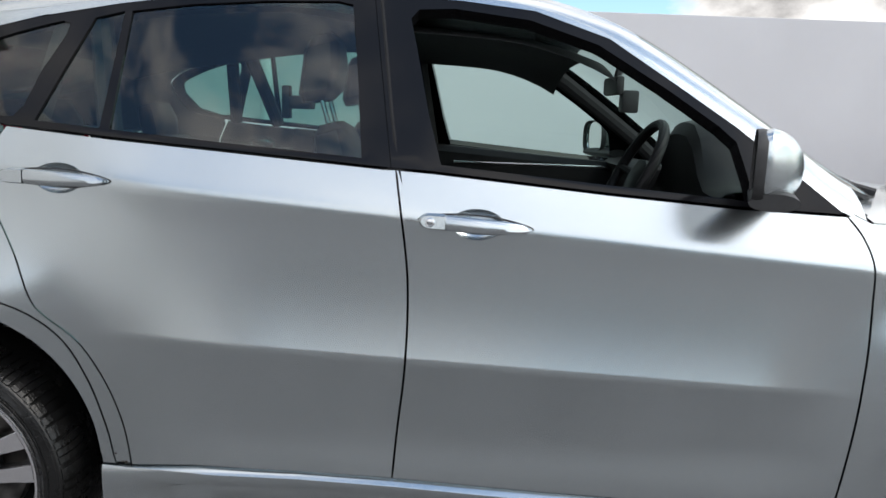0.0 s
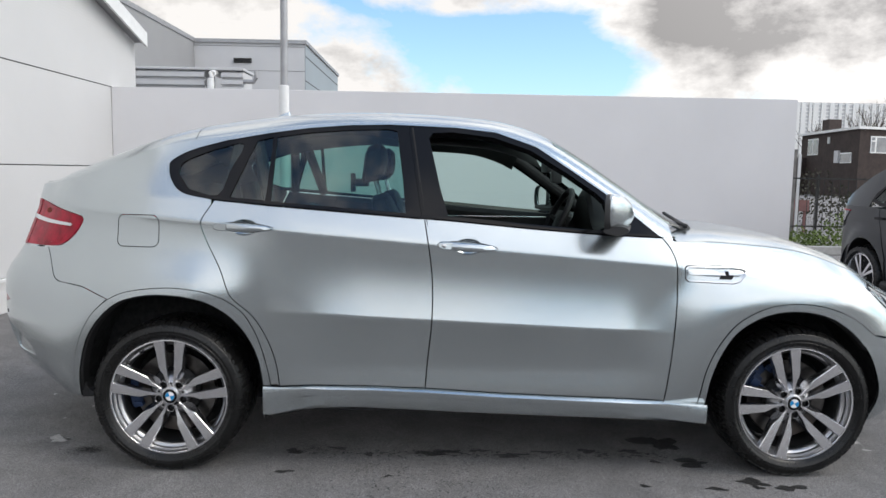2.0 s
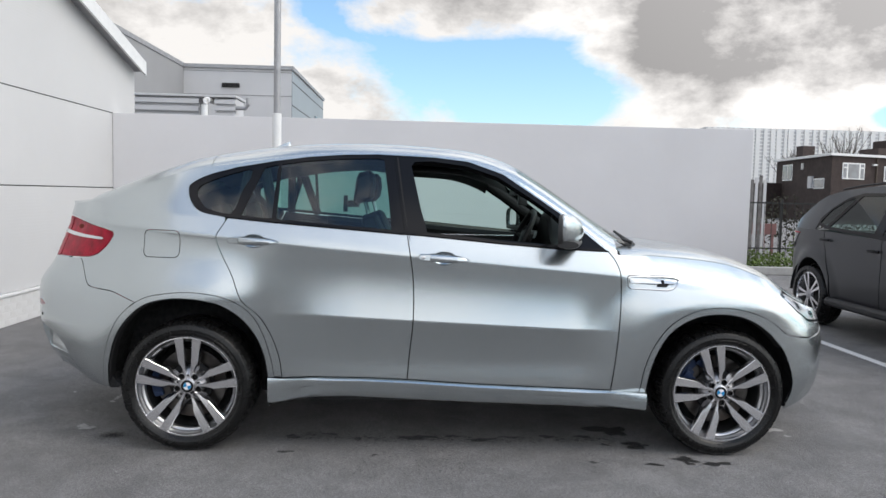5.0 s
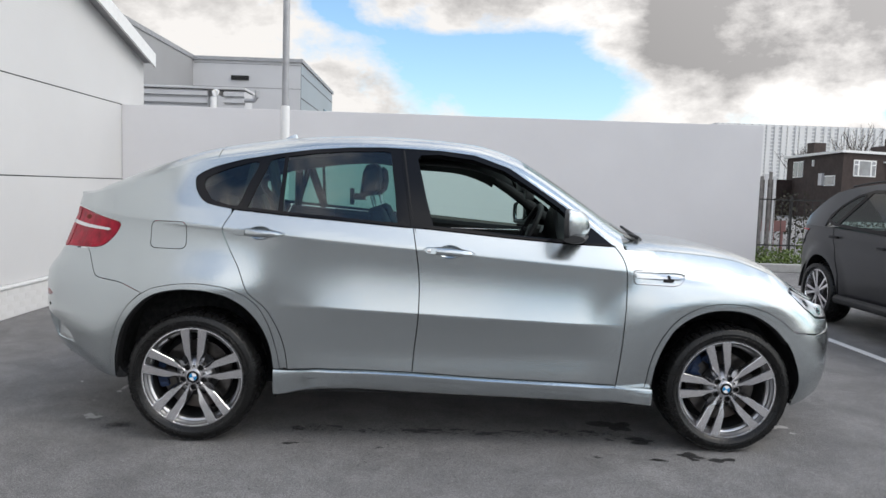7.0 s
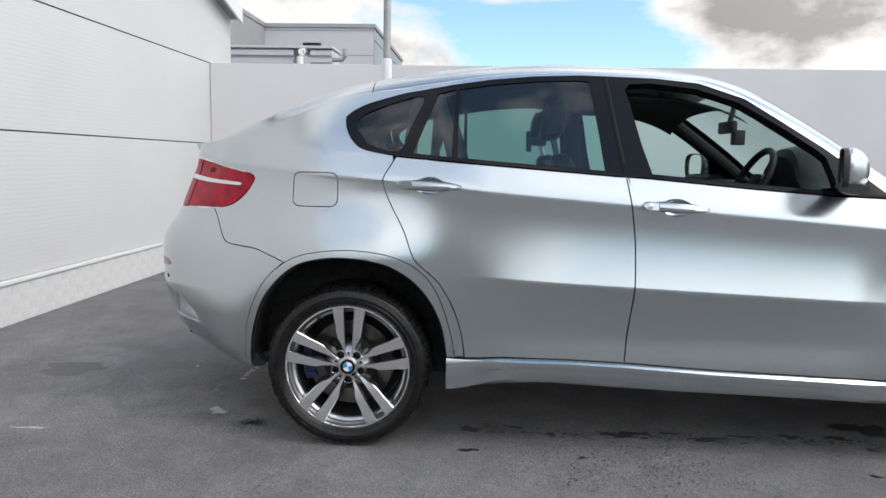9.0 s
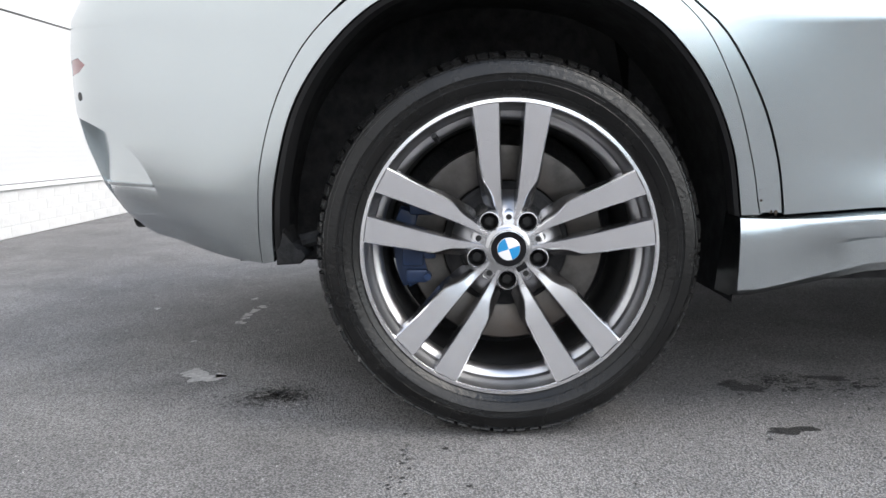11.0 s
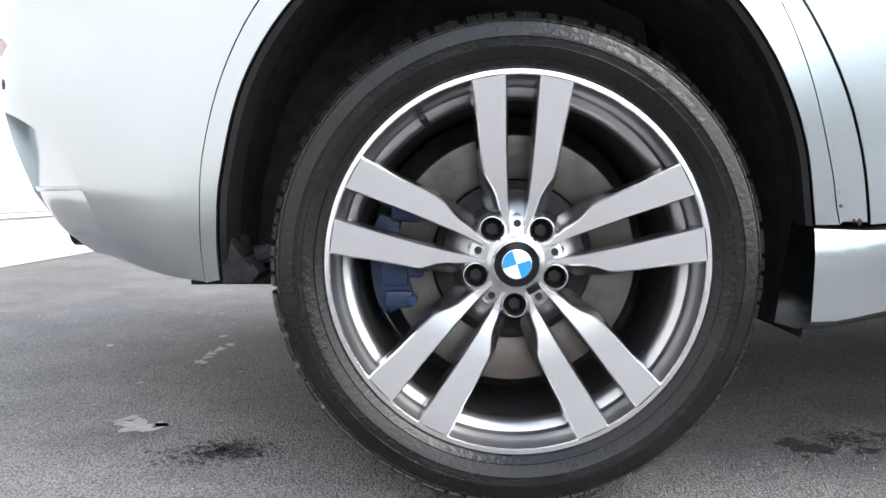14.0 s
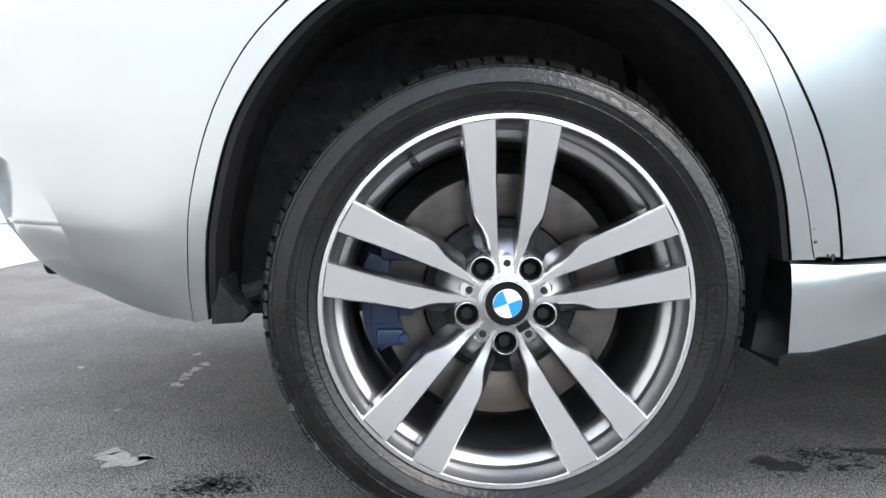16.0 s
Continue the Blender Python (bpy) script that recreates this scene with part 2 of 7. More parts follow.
RED_PAINT = material("faded_red_paint", (0.17, 0.08, 0.075), 0.7, spread=0.2, scale=3)


def turned(m, scale, depth):
    """Fine rings left by the pads, about the hub's axis."""
    nt = m.node_tree
    p, co = nt.nodes["Principled BSDF"], nt.nodes.new("ShaderNodeTexCoord")
    flat = nt.nodes.new("ShaderNodeVectorMath")
    flat.operation = "MULTIPLY"
    flat.inputs[1].default_value = (1, 0, 1)
    far = nt.nodes.new("ShaderNodeVectorMath")
    far.operation = "LENGTH"
    n = node(nt, "ShaderNodeTexNoise", Scale=scale, Detail=3.0)
    n.noise_dimensions = "1D"
    b = nt.nodes.new("ShaderNodeBump")
    b.inputs["Strength"].default_value, b.inputs["Distance"].default_value = 1.0, depth
    L = nt.links.new
    L(co.outputs["Object"], flat.inputs[0])
    L(flat.outputs[0], far.inputs[0])
    L(far.outputs["Value"], n.inputs["W"])
    L(n.outputs["Fac"], b.inputs["Height"])
    L(b.outputs[0], p.inputs["Normal"])


turned(STEEL_DISC, 900.0, 0.00025)


def asphalt(name, color, pale, contrast=1.0, wet=0.0):
    m = material(name, color, 0.82, spread=0.25, scale=260, second=pale, second_scale=1.3, amount=0.8)
    nt = m.node_tree
    p = nt.nodes["Principled BSDF"]
    L = nt.links.new
    co = nt.nodes.new("ShaderNodeTexCoord")
    cell = node(nt, "ShaderNodeTexVoronoi", Scale=270.0, Randomness=1.0)
    L(co.outputs["Object"], cell.inputs["Vector"])
    # stones: paler on top, dark in the cracks between; each a tone of its own
    tone = nt.nodes.new("ShaderNodeSeparateColor")
    L(cell.outputs["Color"], tone.inputs[0])
    lum = node(nt, "ShaderNodeMapRange")
    lum.inputs["To Min"].default_value, lum.inputs["To Max"].default_value = 1 - 0.2 * contrast, 1 + 0.2 * contrast
    L(tone.outputs[0], lum.inputs["Value"])
    pit = node(nt, "ShaderNodeMapRange")
    pit.inputs["From Min"].default_value, pit.inputs["From Max"].default_value = 0.25, 0.75
    pit.inputs["To Min"].default_value, pit.inputs["To Max"].default_value = 1.12, 1.12 - 0.6 * contrast
    L(cell.outputs["Distance"], pit.inputs["Value"])
    both = nt.nodes.new("ShaderNodeMath")
    both.operation = "MULTIPLY"
    L(lum.outputs[0], both.inputs[0])
    L(pit.outputs[0], both.inputs[1])
    mul = nt.nodes.new("ShaderNodeMixRGB")
    mul.blend_type = "MULTIPLY"
    mul.inputs[0].default_value = 1.0
    L(p.inputs["Base Color"].links[0].from_socket, mul.inputs[1])
    L(both.outputs[0], mul.inputs[2])
    # broad worn and damp patches, and tyre-wide smears
    last = mul.outputs[0]
    for scale, low, high, detail in ((0.55, 0.86, 1.12, 5.0), (3.6, 0.82, 1.10, 8.0)):
        n = node(nt, "ShaderNodeTexNoise", Scale=scale, Detail=detail, Roughness=0.62, Distortion=0.4)
        L(co.outputs["Object"], n.inputs["Vector"])
        r = node(nt, "ShaderNodeMapRange")
        r.inputs["From Min"].default_value, r.inputs["From Max"].default_value = 0.34, 0.62
        r.inputs["To Min"].default_value, r.inputs["To Max"].default_value = low, high
        L(n.outputs["Fac"], r.inputs["Value"])
        worn = nt.nodes.new("ShaderNodeMixRGB")
        worn.blend_type = "MULTIPLY"
        worn.inputs[0].default_value = 1.0
        L(last, worn.inputs[1])
        L(r.outputs[0], worn.inputs[2])
        last = worn.outputs[0]
    L(last, p.inputs["Base Color"])
    p.inputs["Roughness"].default_value = 0.82 - wet
    b = nt.nodes.new("ShaderNodeBump")
    b.invert = True
    b.inputs["Strength"].default_value, b.inputs["Distance"].default_value = 1.0, 0.004
    L(cell.outputs["Distance"], b.inputs["Height"])
    L(b.outputs[0], p.inputs["Normal"])
    return m


ASPHALT = asphalt("asphalt", (0.236, 0.229, 0.226), (0.298, 0.288, 0.282), 1.15)
STAIN = asphalt("oil_stain", (0.018, 0.0175, 0.017), (0.045, 0.043, 0.042), 1.5, 0.3)
SPLAT = material("dried_white_splash", (0.42, 0.41, 0.40), 0.8, spread=0.3, scale=70, bump=0.002, bump_scale=170)
LINE_PAINT = material("road_line_paint", (0.62, 0.62, 0.61), 0.75, spread=0.15, scale=40, bump=0.003, bump_scale=170)


# ---- mesh helpers ----
def part(name, bm, mat, parent=None, label="", smooth=True, kind=""):
    me = bpy.data.meshes.new(name)
    bm.to_mesh(me)
    bm.free()
    mats = mat if isinstance(mat, (list, tuple)) else [mat]
    for one in mats:
        me.materials.append(one)
    if smooth:
        me.polygons.foreach_set("use_smooth", [True] * len(me.polygons))
        me.set_sharp_from_angle(angle=radians(32))
    ob = new(name, me)
    ob.parent = parent
    return tagged(ob, label, "", "", kind)


def thing(name, label, category, at=(0, 0, 0), turn=0.0, group="", kind=""):
    e = new(name)
    e.empty_display_size = 0.1
    e.matrix_basis = pose(*at, 0, 0, turn)
    return tagged(e, label, category, group, kind)


def box(bm, x0, x1, y0, y1, z0, z1, bevel=0.0, mat=0):
    r = bmesh.ops.create_cube(bm, size=1.0, matrix=Matrix.Translation(((x0 + x1) / 2, (y0 + y1) / 2, (z0 + z1) / 2)) @ Matrix.Diagonal((x1 - x0, y1 - y0, z1 - z0, 1)))
    faces = {f for v in r["verts"] for f in v.link_faces}
    for f in faces:
        f.material_index = mat
    if bevel:
        edges = list({e for v in r["verts"] for e in v.link_edges})
        out = bmesh.ops.bevel(bm, geom=edges, offset=bevel, segments=2, affect="EDGES", profile=0.6)
        for f in out["faces"]:
            f.material_index = mat


def tube(bm, points, radius, n=8, closed=False, cap=True):
    """A round bar along points; radius may be a list."""
    pts = [Vector(p) for p in points]
    rings = []
    for i, p in enumerate(pts):
        a = pts[i - 1] if (i or closed) else p
        b = pts[(i + 1) % len(pts)] if (i < len(pts) - 1 or closed) else p
        d = (b - a).normalized()
        side = d.cross(Vector((0.13, 0.27, 0.95))).normalized()
        if side.length < 0.1:
            side = d.cross(Vector((1, 0, 0))).normalized()
        up = side.cross(d)
        r = radius[i] if isinstance(radius, (list, tuple)) else radius
        rings.append([bm.verts.new(p + r * (math.cos(2 * math.pi * k / n) * side + math.sin(2 * math.pi * k / n) * up)) for k in range(n)])
    for i in range(len(rings) - (0 if closed else 1)):
        a, b = rings[i], rings[(i + 1) % len(rings)]
        for k in range(n):
            bm.faces.new((a[k], a[(k + 1) % n], b[(k + 1) % n], b[k]))
    if cap and not closed:
        bm.faces.new(rings[0][::-1])
        bm.faces.new(rings[-1])


def lathe(bm, profile, n=96, mat=0, axis="y"):
    """Turn (radius, depth) points about the y axis through the origin."""
    rings = [[bm.verts.new((r * math.cos(2 * math.pi * k / n), d, r * math.sin(2 * math.pi * k / n))) for k in range(n)] for r, d in profile]
    for a, b in zip(rings, rings[1:]):
        for k in range(n):
            f = bm.faces.new((a[k], a[(k + 1) % n], b[(k + 1) % n], b[k]))
            f.material_index = mat
    return rings


def prism(bm, outline, y0, y1, mat=0, bevel=0.0):
    """An outline in (x, z) given depth from y0 (front) to y1."""
    front = [bm.verts.new((x, y0, z)) for x, z in outline]
    back = [bm.verts.new((x, y1, z)) for x, z in outline]
    n = len(outline)
    faces = [bm.faces.new(front), bm.faces.new(back[::-1])]
    for k in range(n):
        faces.append(bm.faces.new((front[k], back[k], back[(k + 1) % n], front[(k + 1) % n])))
    for f in faces:
        f.material_index = mat
    if bevel:
        bmesh.ops.bevel(bm, geom=[e for e in faces[0].edges], offset=bevel, segments=2, affect="EDGES", profile=0.6)
    return faces


def spline(points, per=8, closed=False):
    """Smooth curve through points (centripetal-like Catmull-Rom)."""
    p = [Vector(q) for q in points]
    n = len(p)
    out = []
    for i in range(n if closed else n - 1):
        a = p[(i - 1) % n] if (closed or i > 0) else 2 * p[0] - p[1]
        b, c = p[i], p[(i + 1) % n]
        d = p[(i + 2) % n] if (closed or i + 2 < n) else 2 * p[-1] - p[-2]
        for k in range(per):
            t = k / per
            out.append(0.5 * ((2 * b) + (c - a) * t + (2 * a - 5 * b + 4 * c - d) * t * t + (3 * b - a - 3 * c + d) * t ** 3))
    if not closed:
        out.append(p[-1])
    return [tuple(q) for q in out]


def rounded(x0, x1, z0, z1, r, n=6):
    pts = []
    for cx, cz, a0 in ((x1 - r, z1 - r, 0), (x0 + r, z1 - r, 90), (x0 + r, z0 + r, 180), (x1 - r, z0 + r, 270)):
        for k in range(n + 1):
            a = radians(a0 + 90 * k / n)
            pts.append((cx + r * math.cos(a), cz + r * math.sin(a)))
    return pts


def lerp(x, xs, ys):
    return float(np.interp(x, xs, ys))


def step(a, b, x):
    t = min(1.0, max(0.0, (x - a) / (b - a)))
    return t * t * (3 - 2 * t)


# ---- the coupe's body surface: plan curve, section and flares ----
YC = 0.99  # lateral middle of the car
AXLE_R, AXLE_F, HUB_Z = 0.0, 2.933, 0.352
PLAN = [(-1.115, 0.99), (-1.10, 0.80), (-1.049, 0.567), (-0.950, 0.399), (-0.793, 0.271), (-0.60, 0.175), (-0.40, 0.095), (-0.20, 0.05), (0.0, 0.035),
        (0.4, 0.03), (1.2, 0.025), (2.0, 0.03), (2.5, 0.045), (2.93, 0.055), (3.15, 0.07), (3.38, 0.125), (3.53, 0.205), (3.64, 0.31),
        (3.725, 0.45), (3.80, 0.65), (3.845, 0.85), (3.855, 0.99)]
TOP_X = [-1.10, -0.95, -0.83, -0.66, -0.58, -0.42, -0.29, -0.12, 0.04, 0.19, 0.42, 0.60, 0.80, 0.99, 1.31, 1.51, 1.70, 1.87, 2.03, 2.17, 2.31,
         2.40, 2.60, 2.90, 3.07, 3.24, 3.42, 3.55, 3.70, 3.86]
TOP_Z = [1.314, 1.318, 1.326, 1.347, 1.362, 1.407, 1.456, 1.510, 1.546, 1.567, 1.604, 1.630, 1.645, 1.650, 1.642, 1.622, 1.556, 1.448, 1.34, 1.24, 1.128,
         1.105, 1.10, 1.075, 1.04, 0.98, 0.905, 0.85, 0.81, 0.80]
REAR_Z = [0.15, 0.22, 0.28, 0.34, 0.38, 0.46, 0.56, 0.64, 0.78, 0.85, 0.90, 0.95, 1.01, 1.2, 1.33, 1.5]
REAR_D = [0.42, 0.30, 0.195, 0.116, 0.078, 0.037, 0.012, 0.0, 0.0, 0.004, 0.022, 0.050, 0.070, 0.095, 0.085, 0.085]
FRONT_Z = [0.15, 0.25, 0.42, 0.60, 0.68, 0.78, 0.86, 0.93, 1.03, 1.12]
FRONT_D = [0.05, 0.012, 0.0, 0.0, 0.015, 0.05, 0.09, 0.14, 0.25, 0.35]


def catmull(pts, per):
    out = []
    n = len(pts)
    for i in range(n - 1):
        a = pts[i - 1] if i else (2 * pts[0][0] - pts[1][0], 2 * pts[0][1] - pts[1][1])
        b, c = pts[i], pts[i + 1]
        d = pts[i + 2] if i + 2 < n else (2 * c[0] - b[0], 2 * c[1] - b[1])
        for k in range(per):
            t = k / per
            out.append(tuple(0.5 * (2 * b[j] + (c[j] - a[j]) * t + (2 * a[j] - 5 * b[j] + 4 * c[j] - d[j]) * t * t + (3 * b[j] - a[j] - 3 * c[j] + d[j]) * t ** 3) for j in (0, 1)))
    out.append(pts[-1])
    return np.array(out)


def smooth01(a, b, x):
    t = np.clip((x - a) / (b - a), 0, 1)
    return t * t * (3 - 2 * t)


_c = catmull(PLAN, 24)
PLAN_U = np.concatenate(([0], np.cumsum(np.hypot(*np.diff(_c, axis=0).T))))
PLAN_X, PLAN_Y = _c[:, 0], _c[:, 1]
_g = np.gradient(_c, PLAN_U, axis=0)
PLAN_NX, PLAN_NY = -_g[:, 1], _g[:, 0]
U0 = float(np.interp(0.0, PLAN_X, PLAN_U))
_t = catmull(list(zip(TOP_X, TOP_Z)), 8)


def top_z(x):
    return np.interp(x, _t[:, 0], _t[:, 1])


def u_of(x):
    return np.interp(x, PLAN_X, PLAN_U)


def inset(x, z):
    """Depth of the skin behind the plan curve at plan station x and height z."""
    zs, zw, zc, zt = 1.175 - 0.0755 * x, 1.28 - 0.0665 * x, 0.777 - 0.0395 * x, top_z(x)
    low = (0.022 - 0.014 * smooth01(0.2, 0.6, x) * smooth01(2.5, 2.2, x)) * ((np.minimum(z, zs) - 0.76) / 0.36) ** 2
    a = smooth01(0.34, 0.92, x) * smooth01(2.38, 2.06, x)
    s = np.clip((zc - z) / (zc - 0.48), 0, 1)
    below = 0.030 * (1 - (1 - s) ** 2) - 0.018 * smooth01(0.53, 0.37, z)
    q = np.clip((z - zc) / 0.32, 0, 1)
    above = -0.038 * (1 - q) ** 2
    low = low + a * np.where(z < zc, below - 0.038, above)
    side = smooth01(-0.85, -0.55, x) * smooth01(2.75, 2.3, x)
    low = low - side * (0.0075 + 0.010 * smooth01(0.3, -0.2, x)) * np.exp(-(zs - np.minimum(z, zs)) / 0.06)
    low = low - 0.0065 * smooth01(-0.9, -0.7, x) * smooth01(0.7, 0.1, x) * np.exp(-(zs - np.minimum(z, zs)) / 0.022)
    up = 0.009 * np.logaddexp(0, (z - zs) / 0.009)  # softened crease
    k = 0.42
    d = low + k * np.minimum(up, zw - zs) + 0.52 * np.clip(z - zw, 0, None)
    # rounding into the top edge, behind the cabin and along the wing
    rb = 0.25 * smooth01(0.5, -0.6, x) * smooth01(-1.05, -0.6, x) + smooth01(2.32, 2.55, x) * smooth01(3.75, 3.35, x)
    d = d + rb * 0.07 * np.clip((z - (zt - 0.20)) / 0.20, 0, 1) ** 2
    # wheel arch flares
    for x0, b, far in ((AXLE_R, 0.048, 0.95), (AXLE_F, 0.055, 0.84)):
        r = np.hypot(x - x0, (z - HUB_Z) * 0.97)
        d = d - b * smooth01(far, 0.50, r) * smooth01(0.15, 0.42, z) * (1 if x0 > 1 else 1 - 0.85 * smooth01(0.10, 0.46, x)) * smooth01(1.12, 0.80, z)
    d = d + 0.045 * smooth01(0.5, -0.55, x) * smooth01(0.80, 1.25, z)
    wr, wf = smooth01(-0.42, -0.95, x), smooth01(3.2, 3.62, x)
    return d + wr * np.interp(z, REAR_Z, REAR_D) + wf * np.interp(z, FRONT_Z, FRONT_D)


def skin(u, z, off=0.0):
    """Point of the near flank at plan length u and height z; off: metres outward."""
    x = np.interp(u, PLAN_U, PLAN_X)
    d = inset(x, z) - off
    return x + np.interp(u, PLAN_U, PLAN_NX) * d, np.interp(u, PLAN_U, PLAN_Y) + np.interp(u, PLAN_U, PLAN_NY) * d, z


# ---- panels cut from the skin ----
def inside(p, poly):
    x, z = p
    hit = False
    n = len(poly)
    for i in range(n):
        (x1, z1), (x2, z2) = poly[i], poly[(i + 1) % n]
        if (z1 > z) != (z2 > z) and x < (x2 - x1) * (z - z1) / (z2 - z1) + x1:
            hit = not hit
    return hit


def resample(poly, length):
    out = []
    n = len(poly)
    for i in range(n):
        a, b = np.array(poly[i]), np.array(poly[(i + 1) % n])
        k = max(1, int(np.ceil(np.hypot(*(b - a)) / length)))
        out += [tuple(a + (b - a) * j / k) for j in range(k)]
    return out


def skin_normal(u, z):
    e = 0.004
    a, b = np.array(skin(u + e, z)), np.array(skin(u - e, z))
    c, d = np.array(skin(u, z + e)), np.array(skin(u, z - e))
    n = np.cross(a - b, c - d)
    return n / np.linalg.norm(n)


def panel(name, outline, mat, parent, side=0, holes=(), off=0.0, step_len=0.03, lip=0.014, label="", gap=0.0028):
    """A pressed panel: an outline in (station x, height z) laid on the skin, its edge turned inwards. side 1: on the far flank; off: metres outward, or a function of the height."""
    to_u = lambda pts: [(float(u_of(x)) - U0, float(z)) for x, z in pts]
    poly = resample(to_u(outline), step_len)
    area = sum(poly[i][0] * poly[(i + 1) % len(poly)][1] - poly[(i + 1) % len(poly)][0] * poly[i][1] for i in range(len(poly)))
    if area < 0:
        poly.reverse()
    cuts = [resample(to_u(h), step_len) for h in holes]
    if gap:
        shr = []
        n = len(poly)
        for i in range(n):
            a, b = np.array(poly[i - 1]), np.array(poly[(i + 1) % n])
            t = (b - a) / max(1e-9, np.hypot(*(b - a)))
            shr.append((poly[i][0] - t[1] * gap, poly[i][1] + t[0] * gap))
        poly = shr
    pts = list(poly)
    edges = [(i, (i + 1) % len(poly)) for i in range(len(poly))]
    for c in cuts:
        base = len(pts)
        pts += c
        edges += [(base + i, base + (i + 1) % len(c)) for i in range(len(c))]
    border = np.array(pts)
    us, zs = [p[0] for p in poly], [p[1] for p in poly]
    # rows of points along the pressed creases, then an even fill
    nu = int((max(us) - min(us)) / step_len) + 1
    rows = []
    for iu in range(2 * nu):
        u = min(us) + (iu + 0.5) * step_len / 2
        x = float(np.interp(u + U0, PLAN_U, PLAN_X))
        for h in (1.175 - 0.0755 * x - 0.024, 1.175 - 0.0755 * x - 0.010, 1.175 - 0.0755 * x, 1.175 - 0.0755 * x + 0.010, 1.175 - 0.0755 * x + 0.024,
                  0.777 - 0.0395 * x - 0.012, 0.777 - 0.0395 * x, 0.777 - 0.0395 * x + 0.012):
            if -0.75 < x < 2.75:
                rows.append((u, h))
    fill = [(min(us) + (iu + 0.5) * step_len, min(zs) + (iz + 0.5) * step_len) for iu in range(nu) for iz in range(int((max(zs) - min(zs)) / step_len) + 1)]
    fill = [q for q in fill if not any(abs(q[1] - h) < 0.034 for h in (1.175 - 0.0755 * q[0],)) and abs(q[1] - (0.777 - 0.0395 * q[0])) > 0.02]
    for q, room in [(r, 0.2) for r in rows] + [(r, 0.45) for r in fill]:
        if min(zs) < q[1] < max(zs) and np.min(np.hypot(border[:, 0] - q[0], border[:, 1] - q[1])) > room * step_len and inside(q, poly) and not any(inside(q, c) for c in cuts):
            pts.append(q)
    nb = len(border)
    vs, _, fs, vo, _, _ = delaunay_2d_cdt([Vector(p) for p in pts], edges, [], 0, 1e-6)
    tris = []
    for f in fs:
        c = sum((vs[i] for i in f), Vector((0, 0))) / len(f)
        if inside(c, poly) and not any(inside(c, h) for h in cuts):
            tris.append(f)
    co, no = [], []
    for v in vs:
        u = v[0] + U0
        co.append(skin(u, v[1], off(v[1]) if callable(off) else off))
        no.append(skin_normal(u, v[1]))
    # turned edge
    count = {}
    for f in tris:
        for i in range(3):
            e = (f[i], f[(i + 1) % 3])
            count[tuple(sorted(e))] = (count.get(tuple(sorted(e)), (0,))[0] + 1, e)
    faces = [tuple(f) for f in tris]
    if lip:
        inner = {}
        for k, e in count.values():
            if k == 1:
                for i in e:
                    if i not in inner:
                        inner[i] = len(co)
                        co.append(tuple(np.array(co[i]) - np.array(no[i]) * lip))
                        no.append(no[i])
                faces.append((e[1], e[0], inner[e[0]], inner[e[1]]))
    if side:
        co = [(x, 2 * YC - y, z) for x, y, z in co]
        no = [(x, -y, z) for x, y, z in no]
        faces = [f[::-1] for f in faces]
    me = bpy.data.meshes.new(name)
    me.from_pydata([tuple(map(float, c)) for c in co], [], faces)
    me.materials.append(mat)
    me.polygons.foreach_set("use_smooth", [True] * len(me.polygons))
    nt = len(tris)
    normals = []
    for p in me.polygons:
        for vi in p.vertices:
            normals.append(tuple(map(float, no[vi])) if p.index < nt else tuple(p.normal))
    if not callable(off):
        me.normals_split_custom_set(normals)
    ob = new(name, me)
    ob.parent = parent
    return tagged(ob, label)


